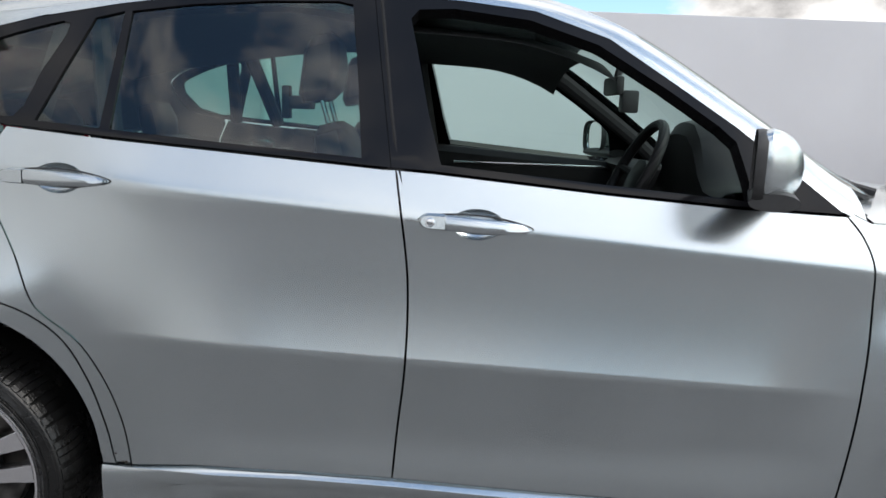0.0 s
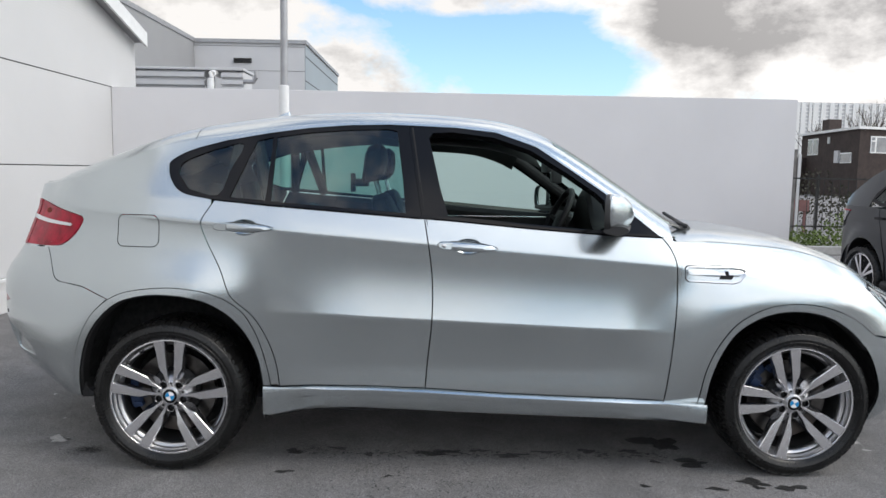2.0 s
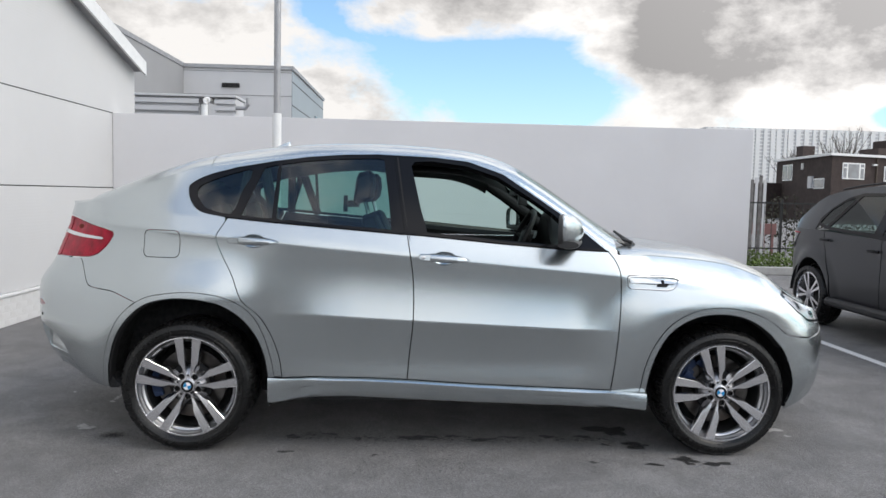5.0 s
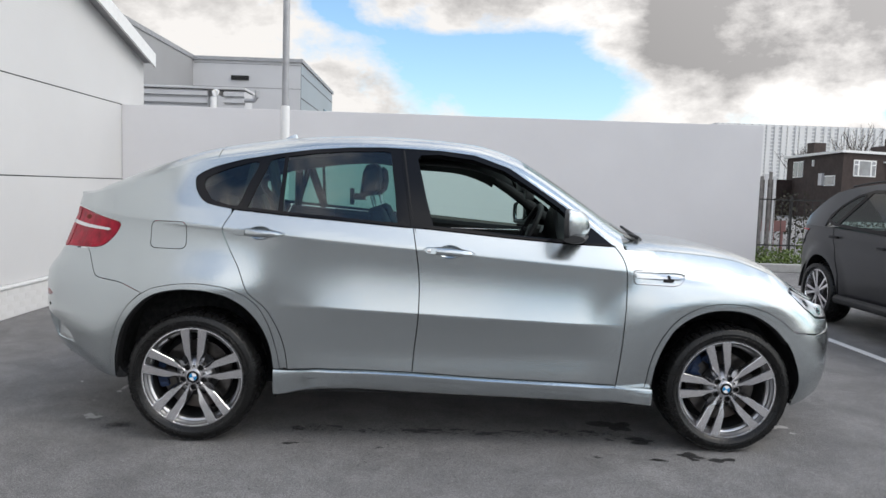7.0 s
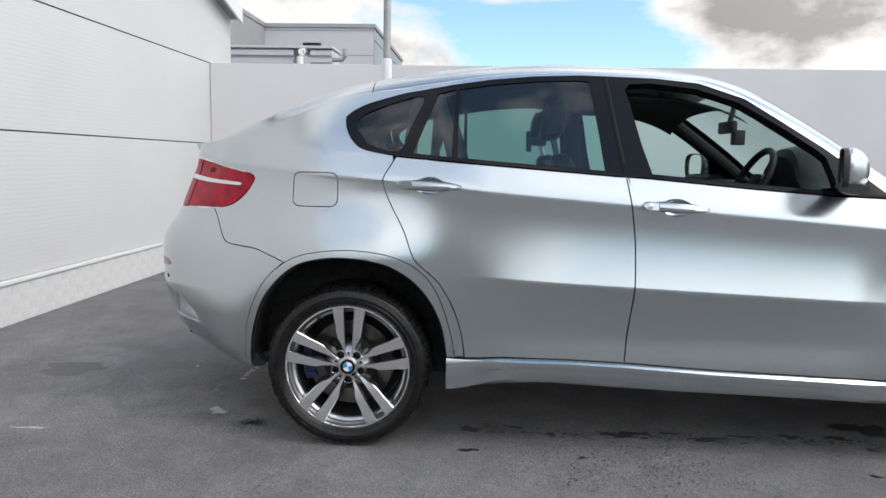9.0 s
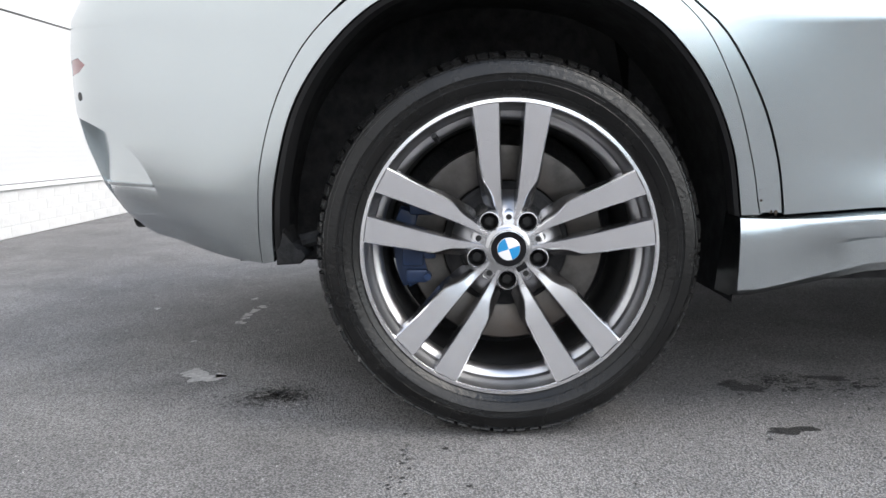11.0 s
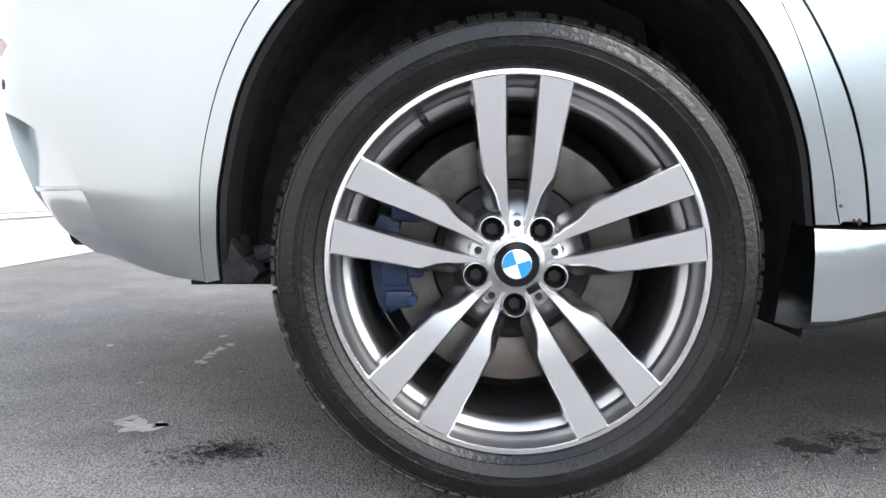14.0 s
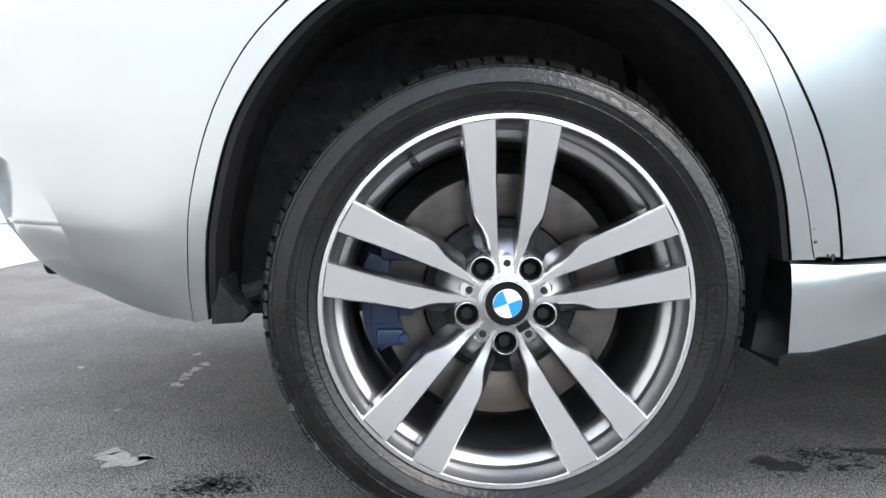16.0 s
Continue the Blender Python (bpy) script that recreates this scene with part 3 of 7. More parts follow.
def top_surface(name, x0, x1, edge, crown, mat, parent, q0=0.0, q1=1.0, nx=48, ny=20, off=0.0, label="", round_edge=14, thick=0.0, tail=0.0, nose=0.0):
    """Roof-like surface from flank to flank: edge(x) gives (x, y, z) on the near flank, crown(x) the height in the middle."""
    bm = bmesh.new()
    grid = []
    for i in range(nx + 1):
        x = x0 + (x1 - x0) * i / nx
        ex, ey, ez = edge(x)
        row = []
        qs = [q0 + (q1 - q0) * (j / ny) ** 1.6 for j in range(ny + 1)]
        full = qs if q1 < 1 else qs + [2 - q for q in qs[-2::-1]]
        for q in full:
            m = q if q <= 1 else 2 - q
            h = 0.62 * (1 - (1 - m) ** 2.6) + 0.38 * (1 - (1 - m) ** round_edge)
            y = ey + (YC - ey) * q
            row.append(bm.verts.new((ex + (x - ex) * m ** 2, y, ez + (crown(x) - ez) * h + off)))
        if q0 == 0:
            # hidden flange behind the top of the flank
            row.insert(0, bm.verts.new((ex, ey - 0.001, ez - 0.012)))
            if q1 == 1:
                row.append(bm.verts.new((ex, 2 * YC - ey + 0.001, ez - 0.012)))
        grid.append(row)
    if nose:
        # closed front below the bonnet's edge
        last, mid = grid[-1], 0.5 * (grid[-1][0].co.y + grid[-1][-1].co.y)
        for f in (0.35, 1.0):
            row = []
            for v in last:
                m = min(1.0, 2.2 * (1 - abs(v.co.y - mid) / abs(last[0].co.y - mid)))
                row.append(bm.verts.new((v.co.x + 0.13 * m * f ** 0.6, v.co.y, v.co.z + (nose - v.co.z) * m * f - 0.01 * f)))
            grid.append(row)
    if tail:
        grid.insert(0, [bm.verts.new((v.co.x + 0.004, v.co.y, v.co.z - 0.018)) for v in grid[0]])
        grid.insert(0, [bm.verts.new((v.co.x + 0.03, v.co.y, v.co.z - tail)) for v in grid[0]])
    for a, b in zip(grid, grid[1:]):
        for j in range(len(a) - 1):
            bm.faces.new((a[j], a[j + 1], b[j + 1], b[j]))
    bmesh.ops.recalc_face_normals(bm, faces=bm.faces)
    if bm.faces and sum(f.normal.z for f in bm.faces) < 0:
        bmesh.ops.reverse_faces(bm, faces=bm.faces)
    ob = part(name, bm, mat, parent, label)
    if thick:
        s = ob.modifiers.new("thickness", "SOLIDIFY")
        s.thickness, s.offset = thick, -1
    return ob


# ---- outlines of the coupe, in station and height ----
DLO_LOW = [(-0.045, 1.416), (-0.023, 1.354), (0.038, 1.297), (0.178, 1.268), (0.459, 1.246), (0.766, 1.225), (1.138, 1.199), (1.263, 1.193), (1.699, 1.157), (2.013, 1.136), (2.280, 1.126)]
DLO_UP = [(2.275, 1.132), (2.150, 1.233), (2.025, 1.329), (1.869, 1.435), (1.710, 1.541), (1.513, 1.608), (1.316, 1.628), (1.119, 1.634), (0.990, 1.637), (0.796, 1.630), (0.607, 1.613), (0.417, 1.584), (0.201, 1.541), (0.049, 1.495), (-0.034, 1.448)]
TIP = spline([(0.201, 1.541), (0.049, 1.495), (-0.034, 1.448), (-0.045, 1.416), (-0.023, 1.354), (0.038, 1.297), (0.178, 1.268)], 5)
REAR_DOOR_BACK = [(0.193, 1.264), (0.150, 1.19), (0.140, 1.161), (0.150, 1.12), (0.178, 1.057), (0.235, 0.953), (0.277, 0.844), (0.312, 0.799), (0.388, 0.731), (0.453, 0.620), (0.490, 0.510), (0.506, 0.403)]
SEAM_B = [(1.172, 1.194), (1.198, 1.041), (1.213, 0.904), (1.213, 0.722), (1.196, 0.535), (1.187, 0.408)]
FRONT_DOOR_EDGE = [(2.290, 1.122), (2.328, 1.070), (2.351, 0.995), (2.354, 0.841), (2.343, 0.684), (2.328, 0.525), (2.309, 0.362)]
DOOR_LOW = [(0.506, 0.403), (0.667, 0.414), (0.944, 0.414), (1.187, 0.408), (1.566, 0.388), (2.036, 0.372), (2.309, 0.362)]
R_FLARE = [(-0.488, 0.311), (-0.470, 0.400), (-0.452, 0.510), (-0.405, 0.640), (-0.335, 0.745), (-0.230, 0.824), (-0.117, 0.854), (0.004, 0.864), (0.100, 0.858), (0.186, 0.842), (0.276, 0.803), (0.352, 0.735), (0.409, 0.625), (0.446, 0.500), (0.459, 0.430), (0.465, 0.404)]
R_ARCH = [(-0.455, 0.318), (-0.439, 0.400), (-0.425, 0.480), (-0.380, 0.615), (-0.305, 0.722), (-0.210, 0.797), (-0.087, 0.829), (0.030, 0.830), (0.110, 0.819), (0.187, 0.797), (0.280, 0.737), (0.357, 0.645), (0.408, 0.530), (0.430, 0.404)]
F_ARCH = [(2.506, 0.340), (2.521, 0.470), (2.567, 0.600), (2.639, 0.703), (2.760, 0.774), (2.900, 0.796), (3.044, 0.774), (3.161, 0.706), (3.262, 0.608), (3.335, 0.475), (3.372, 0.345), (3.374, 0.240)]
F_FLARE = [(2.472, 0.352), (2.495, 0.502), (2.548, 0.631), (2.635, 0.740), (2.760, 0.809), (2.900, 0.831), (3.044, 0.815), (3.176, 0.763), (3.287, 0.681)]
sp = lambda pts, per=6: spline(pts, per)


def along_top(x0, x1, n=30, drop=0.002):
    return [(x0 + (x1 - x0) * i / n, float(top_z(x0 + (x1 - x0) * i / n)) - drop) for i in range(n + 1)]


def edge_of(x):
    return tuple(float(v) for v in skin(float(u_of(x)), float(top_z(x))))


CROWN_X = [-1.10, -0.987, -0.875, -0.79, -0.682, -0.575, -0.43, -0.285, -0.17, -0.04, 0.127, 0.298, 0.50, 0.743, 0.958, 1.173, 1.388, 1.582, 1.786, 1.947, 2.141, 2.334, 2.506, 2.764]
CROWN_Z = [1.312, 1.326, 1.346, 1.380, 1.417, 1.455, 1.508, 1.554, 1.590, 1.627, 1.662, 1.689, 1.711, 1.725, 1.728, 1.722, 1.708, 1.686, 1.625, 1.535, 1.405, 1.275, 1.185, 1.10]
HOOD_X = [2.30, 2.50, 2.70, 2.90, 3.07, 3.24, 3.42, 3.55, 3.66, 3.74]
HOOD_Z = [1.160, 1.160, 1.150, 1.133, 1.103, 1.056, 0.982, 0.91, 0.835, 0.78]
_cr = catmull(list(zip(CROWN_X, CROWN_Z)), 6)
_hd = catmull(list(zip(HOOD_X, HOOD_Z)), 6)
crown = lambda x: float(np.interp(x, _cr[:, 0], _cr[:, 1]))
hood_crown = lambda x: float(np.interp(x, _hd[:, 0], _hd[:, 1]))

LAMP = [(-1.00, 1.245), (-0.90, 1.236), (-0.75, 1.215), (-0.62, 1.198), (-0.50, 1.178), (-0.475, 1.160), (-0.482, 1.138), (-0.515, 1.092), (-0.575, 1.045), (-0.65, 1.022), (-0.78, 1.015), (-0.95, 1.01), (-1.03, 1.01), (-1.05, 1.10)]
BUMPER_SEAM = [(-0.715, 1.015), (-0.68, 0.985), (-0.631, 0.925), (-0.590, 0.880), (-0.548, 0.866), (-0.468, 0.860), (-0.392, 0.850), (-0.270, 0.805)]


def handle_cut(x, z):
    return [(x + 0.066 * math.cos(a) * (1.0 if math.sin(a) > 0 else 0.95), z + (0.037 if math.sin(a) > 0 else 0.038) * math.sin(a)) for a in [2 * math.pi * k / 28 for k in range(28)]]


def door_handle(car_door, x, z, slope, lock, side):
    """Bar handle over a dished cup, with its end cap and, in front, a key lock."""
    def P(dx, dz, off):
        v = skin(float(u_of(x + dx)), z + dz, off)
        return Vector((v[0], 2 * YC - v[1] if side else v[1], v[2]))
    # cup
    bm = bmesh.new()
    rim = handle_cut(0, 0)
    rings = []
    for f, dep in ((1.0, 0.002), (1.0, -0.004), (0.86, -0.013), (0.6, -0.019), (0.25, -0.021)):
        rings.append([bm.verts.new(P(dx * f, dz * f, dep)) for dx, dz in rim])
    for a, b in zip(rings, rings[1:]):
        for k in range(len(a)):
            bm.faces.new((a[k], a[(k + 1) % len(a)], b[(k + 1) % len(a)], b[k]))
    bm.faces.new(rings[-1])
    bmesh.ops.recalc_face_normals(bm, faces=bm.faces)
    part("handle_cup", bm, PAINT, car_door, "dished silver cup")
    # bar: length 0.25, tapered to the front
    bm = bmesh.new()
    n = 20
    rows = []
    for i in range(n + 1):
        s = i / n
        dx = -0.075 + 0.200 * s
        half = 0.0185 * (1 - 0.42 * (max(0, s - 0.35) / 0.65) ** 1.6) * (1 if s < 0.93 else 1 - 9 * (s - 0.93))
        proud = 0.021 + 0.013 * math.sin(math.pi * min(1, 0.15 + s * 0.85))
        ring = []
        for k in range(10):
            a = 2 * math.pi * k / 10
            c, d = math.cos(a), math.sin(a)
            sq = lambda v: math.copysign(abs(v) ** 0.75, v)
            ring.append(bm.verts.new(P(dx, half * sq(c) + slope * dx, proud - 0.009 + 0.010 * sq(d))))
        rows.append(ring)
    for a, b in zip(rows, rows[1:]):
        for k in range(10):
            bm.faces.new((a[k], a[(k + 1) % 10], b[(k + 1) % 10], b[k]))
    bm.faces.new(rows[0][::-1])
    bm.faces.new(rows[-1])
    bmesh.ops.recalc_face_normals(bm, faces=bm.faces)
    part("door_handle", bm, PAINT_TRIM, car_door, "silver painted bar handle")
    # fixed end cap and gasket
    bm = bmesh.new()
    for dep, grow in ((0.002, 1.0), (0.022, 0.97), (0.028, 0.8)):
        ring = []
        for k in range(16):
            a = radians(90 + 180 * k / 15)
            ring.append((-0.112 + 0.030 * grow * math.cos(a), 0.0185 * grow * math.sin(a)))
        ring = [(-0.078, 0.0185 * grow)] + ring + [(-0.078, -0.0185 * grow)]
        rows.append([bm.verts.new(P(dx, dz + slope * dx, dep)) for dx, dz in ring])
    rows = rows[-3:]
    for a, b in zip(rows, rows[1:]):
        for k in range(len(a)):
            bm.faces.new((a[k], a[(k + 1) % len(a)], b[(k + 1) % len(a)], b[k]))
    bm.faces.new(rows[-1])
    bmesh.ops.recalc_face_normals(bm, faces=bm.faces)
    part("handle_cap", bm, PAINT_TRIM, car_door)
    bm = bmesh.new()
    ring_out = [(-0.048 + 0.141 * math.cos(a), 0.0235 * math.sin(a)) for a in [2 * math.pi * k / 36 for k in range(36)]]
    a = [bm.verts.new(P(dx + 0.045, dz * (1 - 0.35 * max(0, dx / 0.12)) + slope * (dx + 0.04), 0.0016)) for dx, dz in ring_out]
    b = [bm.verts.new(P(dx * 0.965 + 0.045, dz * 0.86 * (1 - 0.35 * max(0, dx / 0.12)) + slope * (dx + 0.04), 0.005)) for dx, dz in ring_out]
    for k in range(36):
        bm.faces.new((a[k], a[(k + 1) % 36], b[(k + 1) % 36], b[k]))
    part("handle_gasket", bm, RUBBER_AND_SHADE, car_door)
    if lock:
        bm = bmesh.new()
        rr = []
        for r, dep in ((0.0115, 0.027), (0.0115, 0.031), (0.009, 0.032), (0.008, 0.0295), (0.002, 0.0295)):
            rr.append([bm.verts.new(P(-0.114 + r * math.cos(2 * math.pi * k / 20), slope * -0.114 + r * math.sin(2 * math.pi * k / 20), dep)) for k in range(20)])
        for p, q in zip(rr, rr[1:]):
            for k in range(20):
                bm.faces.new((p[k], p[(k + 1) % 20], q[(k + 1) % 20], q[k]))
        bm.faces.new(rr[-1])
        bmesh.ops.recalc_face_normals(bm, faces=bm.faces)
        part("key_lock", bm, CHROME, car_door, "round chrome key lock")


def side_skirt(parent, side):
    """Sill cover: section swept from arch to arch, with a bright upper ledge, deeper at both ends."""
    bm = bmesh.new()
    rows = []
    n = 60
    for i in range(n + 1):
        s = i / n
        x = 0.428 + (2.508 - 0.428) * s
        zt = lerp(x, [0.41, 0.49, 0.667, 0.944, 1.187, 1.566, 2.036, 2.309, 2.52], [0.4050, 0.4030, 0.414, 0.415, 0.408, 0.389, 0.373, 0.363, 0.351])
        zb = lerp(x, [0.41, 0.47, 0.53, 0.68, 0.86, 1.41, 2.03, 2.3, 2.52], [0.246, 0.248, 0.262, 0.296, 0.304, 0.284, 0.268, 0.258, 0.240])
        f = 1 - step(0.43, 0.75, x) * (1 - step(2.15, 2.5, x))  # flush at the ends
        y0 = lerp(x, [0.40, 0.48, 0.7, 1.5, 2.3, 2.52], [0.050, 0.046, 0.024, 0.018, 0.018, 0.015])
        e = 1 - f
        pts = [(y0 + 0.05, zt + 0.004), (y0 + 0.012, zt), (y0 - 0.007 * e - 0.012 * f, zt - 0.008 * e - 0.002 * f), (y0 - 0.017 * e - 0.020 * f, zt - 0.019 * e - 0.005 * f), (y0 - 0.018 * e - 0.023 * f, zt - 0.031 * e - 0.012 * f),
               (y0 - 0.012 - 0.014 * f, zt - 0.050), (y0 + 0.004 * e - 0.025 * f, (zt + zb) / 2 + 0.005), (y0 + 0.006 - 0.026 * f, zb + 0.018), (y0 + 0.018, zb), (y0 + 0.10, zb - 0.004)]
        rows.append([bm.verts.new((x, 2 * YC - y if side else y, z)) for y, z in pts])
    for a, b in zip(rows, rows[1:]):
        for k in range(len(a) - 1):
            bm.faces.new((a[k], b[k], b[k + 1], a[k + 1]))
    bm.faces.new(rows[0])
    bm.faces.new(rows[-1][::-1])
    bmesh.ops.recalc_face_normals(bm, faces=bm.faces)
    part("side_skirt", bm, PAINT_TRIM, parent, "silver side skirt with a bright upper ledge")


def arch_liner(parent, x0, side, r=0.455, front=False):
    bm = bmesh.new()
    arch = F_ARCH if front else R_ARCH
    pts = sp(arch, 4)
    if not front:
        pts += [(0.431, 0.34), (0.430, 0.29), (0.428, 0.235)]
    rows = []
    on = [skin(float(u_of(px)), pz) for px, pz in pts]
    near = [float(p[1]) + 0.008 for p in on]
    pts = [(float(p[0]), float(p[2])) for p in on]
    for f in (0.0, 0.25, 0.55, 1.0):
        ys = [a + (0.37 - a) * f for a in near]
        k = 1.006 if f == 0 else 1.02
        rows.append([bm.verts.new((x0 + (px - x0) * k, 2 * YC - y if side else y, 0.352 + (pz - 0.352) * k)) for (px, pz), y in zip(pts, ys)])
    for a, b in zip(rows, rows[1:]):
        for k in range(len(a) - 1):
            bm.faces.new((a[k], a[k + 1], b[k + 1], b[k]))
    bm.faces.new(rows[-1])
    bmesh.ops.recalc_face_normals(bm, faces=bm.faces)
    part("arch_liner", bm, LINER, parent, "black felt wheel arch liner")


def flare_strip(parent, outer, inner, side):
    """Painted strip round the wheel opening, set slightly proud."""
    o, i = sp(outer, 6), sp(inner, 6)
    panel("arch_flare", o + i[::-1], PAINT_TRIM, parent, side, off=0.003, step_len=0.018, lip=0.012, gap=0.0015)
    # dark seal lining the edge of the opening
    bm = bmesh.new()
    rows = []
    for depth, g in ((0.004, 1.0), (0.010, 0.985), (0.05, 0.99)):
        row = []
        for x, z in i:
            v = skin(float(u_of(x)), z, -depth)
            c = 0.5 * (i[0][0] + i[-1][0])
            row.append(bm.verts.new((c + (float(v[0]) - c) * g, 2 * YC - float(v[1]) if side else float(v[1]), 0.352 + (z - 0.352) * g)))
        rows.append(row)
    for a, b in zip(rows, rows[1:]):
        for k in range(len(a) - 1):
            bm.faces.new((a[k], a[k + 1], b[k + 1], b[k]))
    bmesh.ops.recalc_face_normals(bm, faces=bm.faces)
    part("arch_seal", bm, RUBBER_AND_SHADE, parent, "black plastic edge of the wheel arch")


def build_coupe():
    car = thing("coupe_suv_car", "silver-blue metallic coupe SUV parked on asphalt, front window wound down", "car")
    # light-tight body tub
    bm = bmesh.new()
    box(bm, -0.62, 3.35, 0.45, 2 * YC - 0.45, 0.27, 0.33)
    box(bm, 0.50, 2.44, 0.10, 2 * YC - 0.10, 0.27, 0.32)
    part("floor_pan", bm, LINER, car, "black underbody")
    for side in (0, 1):
        rq_top = along_top(0.237, -1.09)
        # rear quarter
        fuel = rounded(-0.268, -0.055, 1.042, 1.193, 0.035)
        quarter = (TIP[::-1] + [(0.237, 1.5505)] + rq_top + [(-1.098, 1.25), LAMP[0]] + sp(LAMP[:11], 3)[1:] + sp(BUMPER_SEAM, 4)[1:]
                   + sp(R_FLARE, 4)[18:] + [(0.470, 0.408), (0.504, 0.408)] + sp(REAR_DOOR_BACK, 4)[::-1][1:-1])
        panel("rear_quarter_panel", quarter, PAINT, car, side, holes=[fuel], step_len=0.028, gap=0.0018)
        panel("fuel_flap", fuel, PAINT, car, side, step_len=0.028, gap=0.0042)
        # doors
        rear = [p for p in DLO_LOW if 0.19 < p[0] < 1.17]
        rear_outline = sp(REAR_DOOR_BACK, 4) + DOOR_LOW[1:3] + sp(SEAM_B, 5)[::-1] + [(x, z - 0.004) for x, z in rear[::-1]]
        hr, hf = (0.344, 1.143), (1.376, 1.072)
        door_r = panel("rear_door", rear_outline, PAINT, car, side, holes=[handle_cut(*hr)], step_len=0.026)
        front = [p for p in DLO_LOW if 1.18 < p[0] < 2.28]
        front_outline = sp(SEAM_B, 5) + DOOR_LOW[4:-1] + sp(FRONT_DOOR_EDGE, 5)[::-1] + [(x, z - 0.004) for x, z in front[::-1]]
        door_f = panel("front_door", front_outline, PAINT, car, side, holes=[handle_cut(*hf)], step_len=0.026)
        door_handle(door_r, *hr, -0.02, False, side)
        door_handle(door_f, *hf, -0.05, True, side)
        # front wing
        vent = [(2.388, 0.990), (2.400, 0.999), (2.62, 1.000), (2.668, 0.996), (2.690, 0.984), (2.672, 0.955), (2.645, 0.926), (2.610, 0.916), (2.405, 0.922), (2.390, 0.935)]
        wing = (sp(FRONT_DOOR_EDGE, 5) + [(2.31, 0.352)] + sp(F_FLARE, 4) + [(3.36, 0.668), (3.46, 0.655), (3.60, 0.66), (3.72, 0.70)]
                + [(3.62, 0.712), (3.50, 0.735), (3.40, 0.80), (3.295, 0.895), (3.36, 0.918)] + along_top(3.38, 2.31, 24)[1:])
        panel("front_wing", wing, PAINT, car, side, holes=[vent], step_len=0.028)
        lamp_h = [(3.295, 0.895), (3.36, 0.918), (3.43, 0.888), (3.52, 0.85), (3.62, 0.805), (3.72, 0.775), (3.77, 0.745), (3.74, 0.70), (3.62, 0.712), (3.50, 0.735), (3.40, 0.80)]
        lamp_in = [(3.535 + (x - 3.535) * 0.90, 0.802 + (z - 0.802) * 0.80) for x, z in lamp_h]
        beam = panel("headlamp", lamp_h, LAMP_CLEAR, car, side, off=0.001, step_len=0.03, gap=0.004, label="clear glass headlamp with bright reflector")
        panel("lamp_bezel", lamp_h, BLACK_GLOSS, beam, side, holes=[lamp_in], off=0.003, lip=0.006, gap=0.004, step_len=0.02)
        for cx, cz in ((3.455, 0.825), (3.59, 0.768)):
            panel("projector", [(cx + 0.036 * math.cos(a), cz + 0.026 * math.sin(a)) for a in [math.pi * j / 8 for j in range(16)]], CHROME, beam, side, off=0.004, lip=0.004, gap=0, step_len=0.015)
            panel("lens", [(cx + 0.022 * math.cos(a), cz + 0.016 * math.sin(a)) for a in [math.pi * j / 8 for j in range(16)]], GLASS_LAMP, beam, side, off=0.006, lip=0.004, gap=0, step_len=0.012)
        panel("brow", [(3.33, 0.898), (3.43, 0.872), (3.55, 0.822), (3.545, 0.812), (3.43, 0.860), (3.34, 0.886)], LAMP_WHITE, beam, side, off=0.006, lip=0.005, gap=0, step_len=0.02)
        # bumpers, each half
        fb = [(3.287, 0.678)] + [(3.36, 0.664), (3.46, 0.651), (3.60, 0.655), (3.845, 0.69), (3.852, 0.30), (3.66, 0.305), (3.55, 0.280), (3.45, 0.243), (3.39, 0.222)] + sp(F_ARCH, 4)[::-1][1:14]
        panel("front_bumper", fb, PAINT, car, side, step_len=0.035)
        rb = sp(BUMPER_SEAM, 4)[::-1] + [(-0.78, 1.012), (-0.95, 1.006), (-1.099, 1.005), (-1.099, 0.36), (-1.05, 0.335), (-0.99, 0.326), (-0.86, 0.325), (-0.72, 0.321), (-0.60, 0.313), (-0.485, 0.311)] + sp(R_FLARE, 4)[:18]
        refl = [(-1.04, 0.757), (-0.955, 0.754), (-0.925, 0.735), (-0.955, 0.722), (-1.04, 0.716)]
        duct = sp([(-1.005, 0.622), (-0.945, 0.606), (-0.885, 0.583), (-0.828, 0.552), (-0.785, 0.515), (-0.764, 0.475), (-0.752, 0.440), (-0.762, 0.415), (-0.81, 0.400), (-0.90, 0.392)], 3) + [(-1.005, 0.390)]
        bumper = panel("rear_bumper", rb, PAINT, car, side, holes=[refl, duct], step_len=0.024, lip=0.05)
        panel("parking_sensor", [(-0.965 + 0.010 * math.cos(a), 0.668 + 0.010 * math.sin(a)) for a in [math.pi * j / 6 for j in range(12)]], BLACK_PLASTIC, bumper, side, off=0.001, lip=0.003, gap=0, step_len=0.006)
        panel("bumper_duct", duct, PAINT, bumper, side, off=lambda z: -0.032 * smooth01(0.41, 0.58, z) - 0.0005, lip=0, gap=-0.003, step_len=0.02)
        panel("duct_ledge", [(-1.0, 0.470), (-0.95, 0.468), (-0.770, 0.467), (-0.770, 0.461), (-0.95, 0.460), (-1.0, 0.461)], PAINT, bumper, side, off=-0.004, lip=0.016, gap=0, step_len=0.02)
        panel("reflector", refl, REFLECTOR, bumper, side, off=-0.002, lip=0.004, gap=0, label="small red reflector in the rear bumper")
        # tail lamp
        lamp = panel("tail_lamp", sp(LAMP, 3), LAMP_RED, car, side, off=0.003, step_len=0.02, gap=0.004, label="red tail lamp with a white strip")
        strip = [(-1.02, 1.172), (-0.80, 1.152), (-0.56, 1.140), (-0.545, 1.131), (-0.56, 1.121), (-0.80, 1.128), (-1.02, 1.145)]
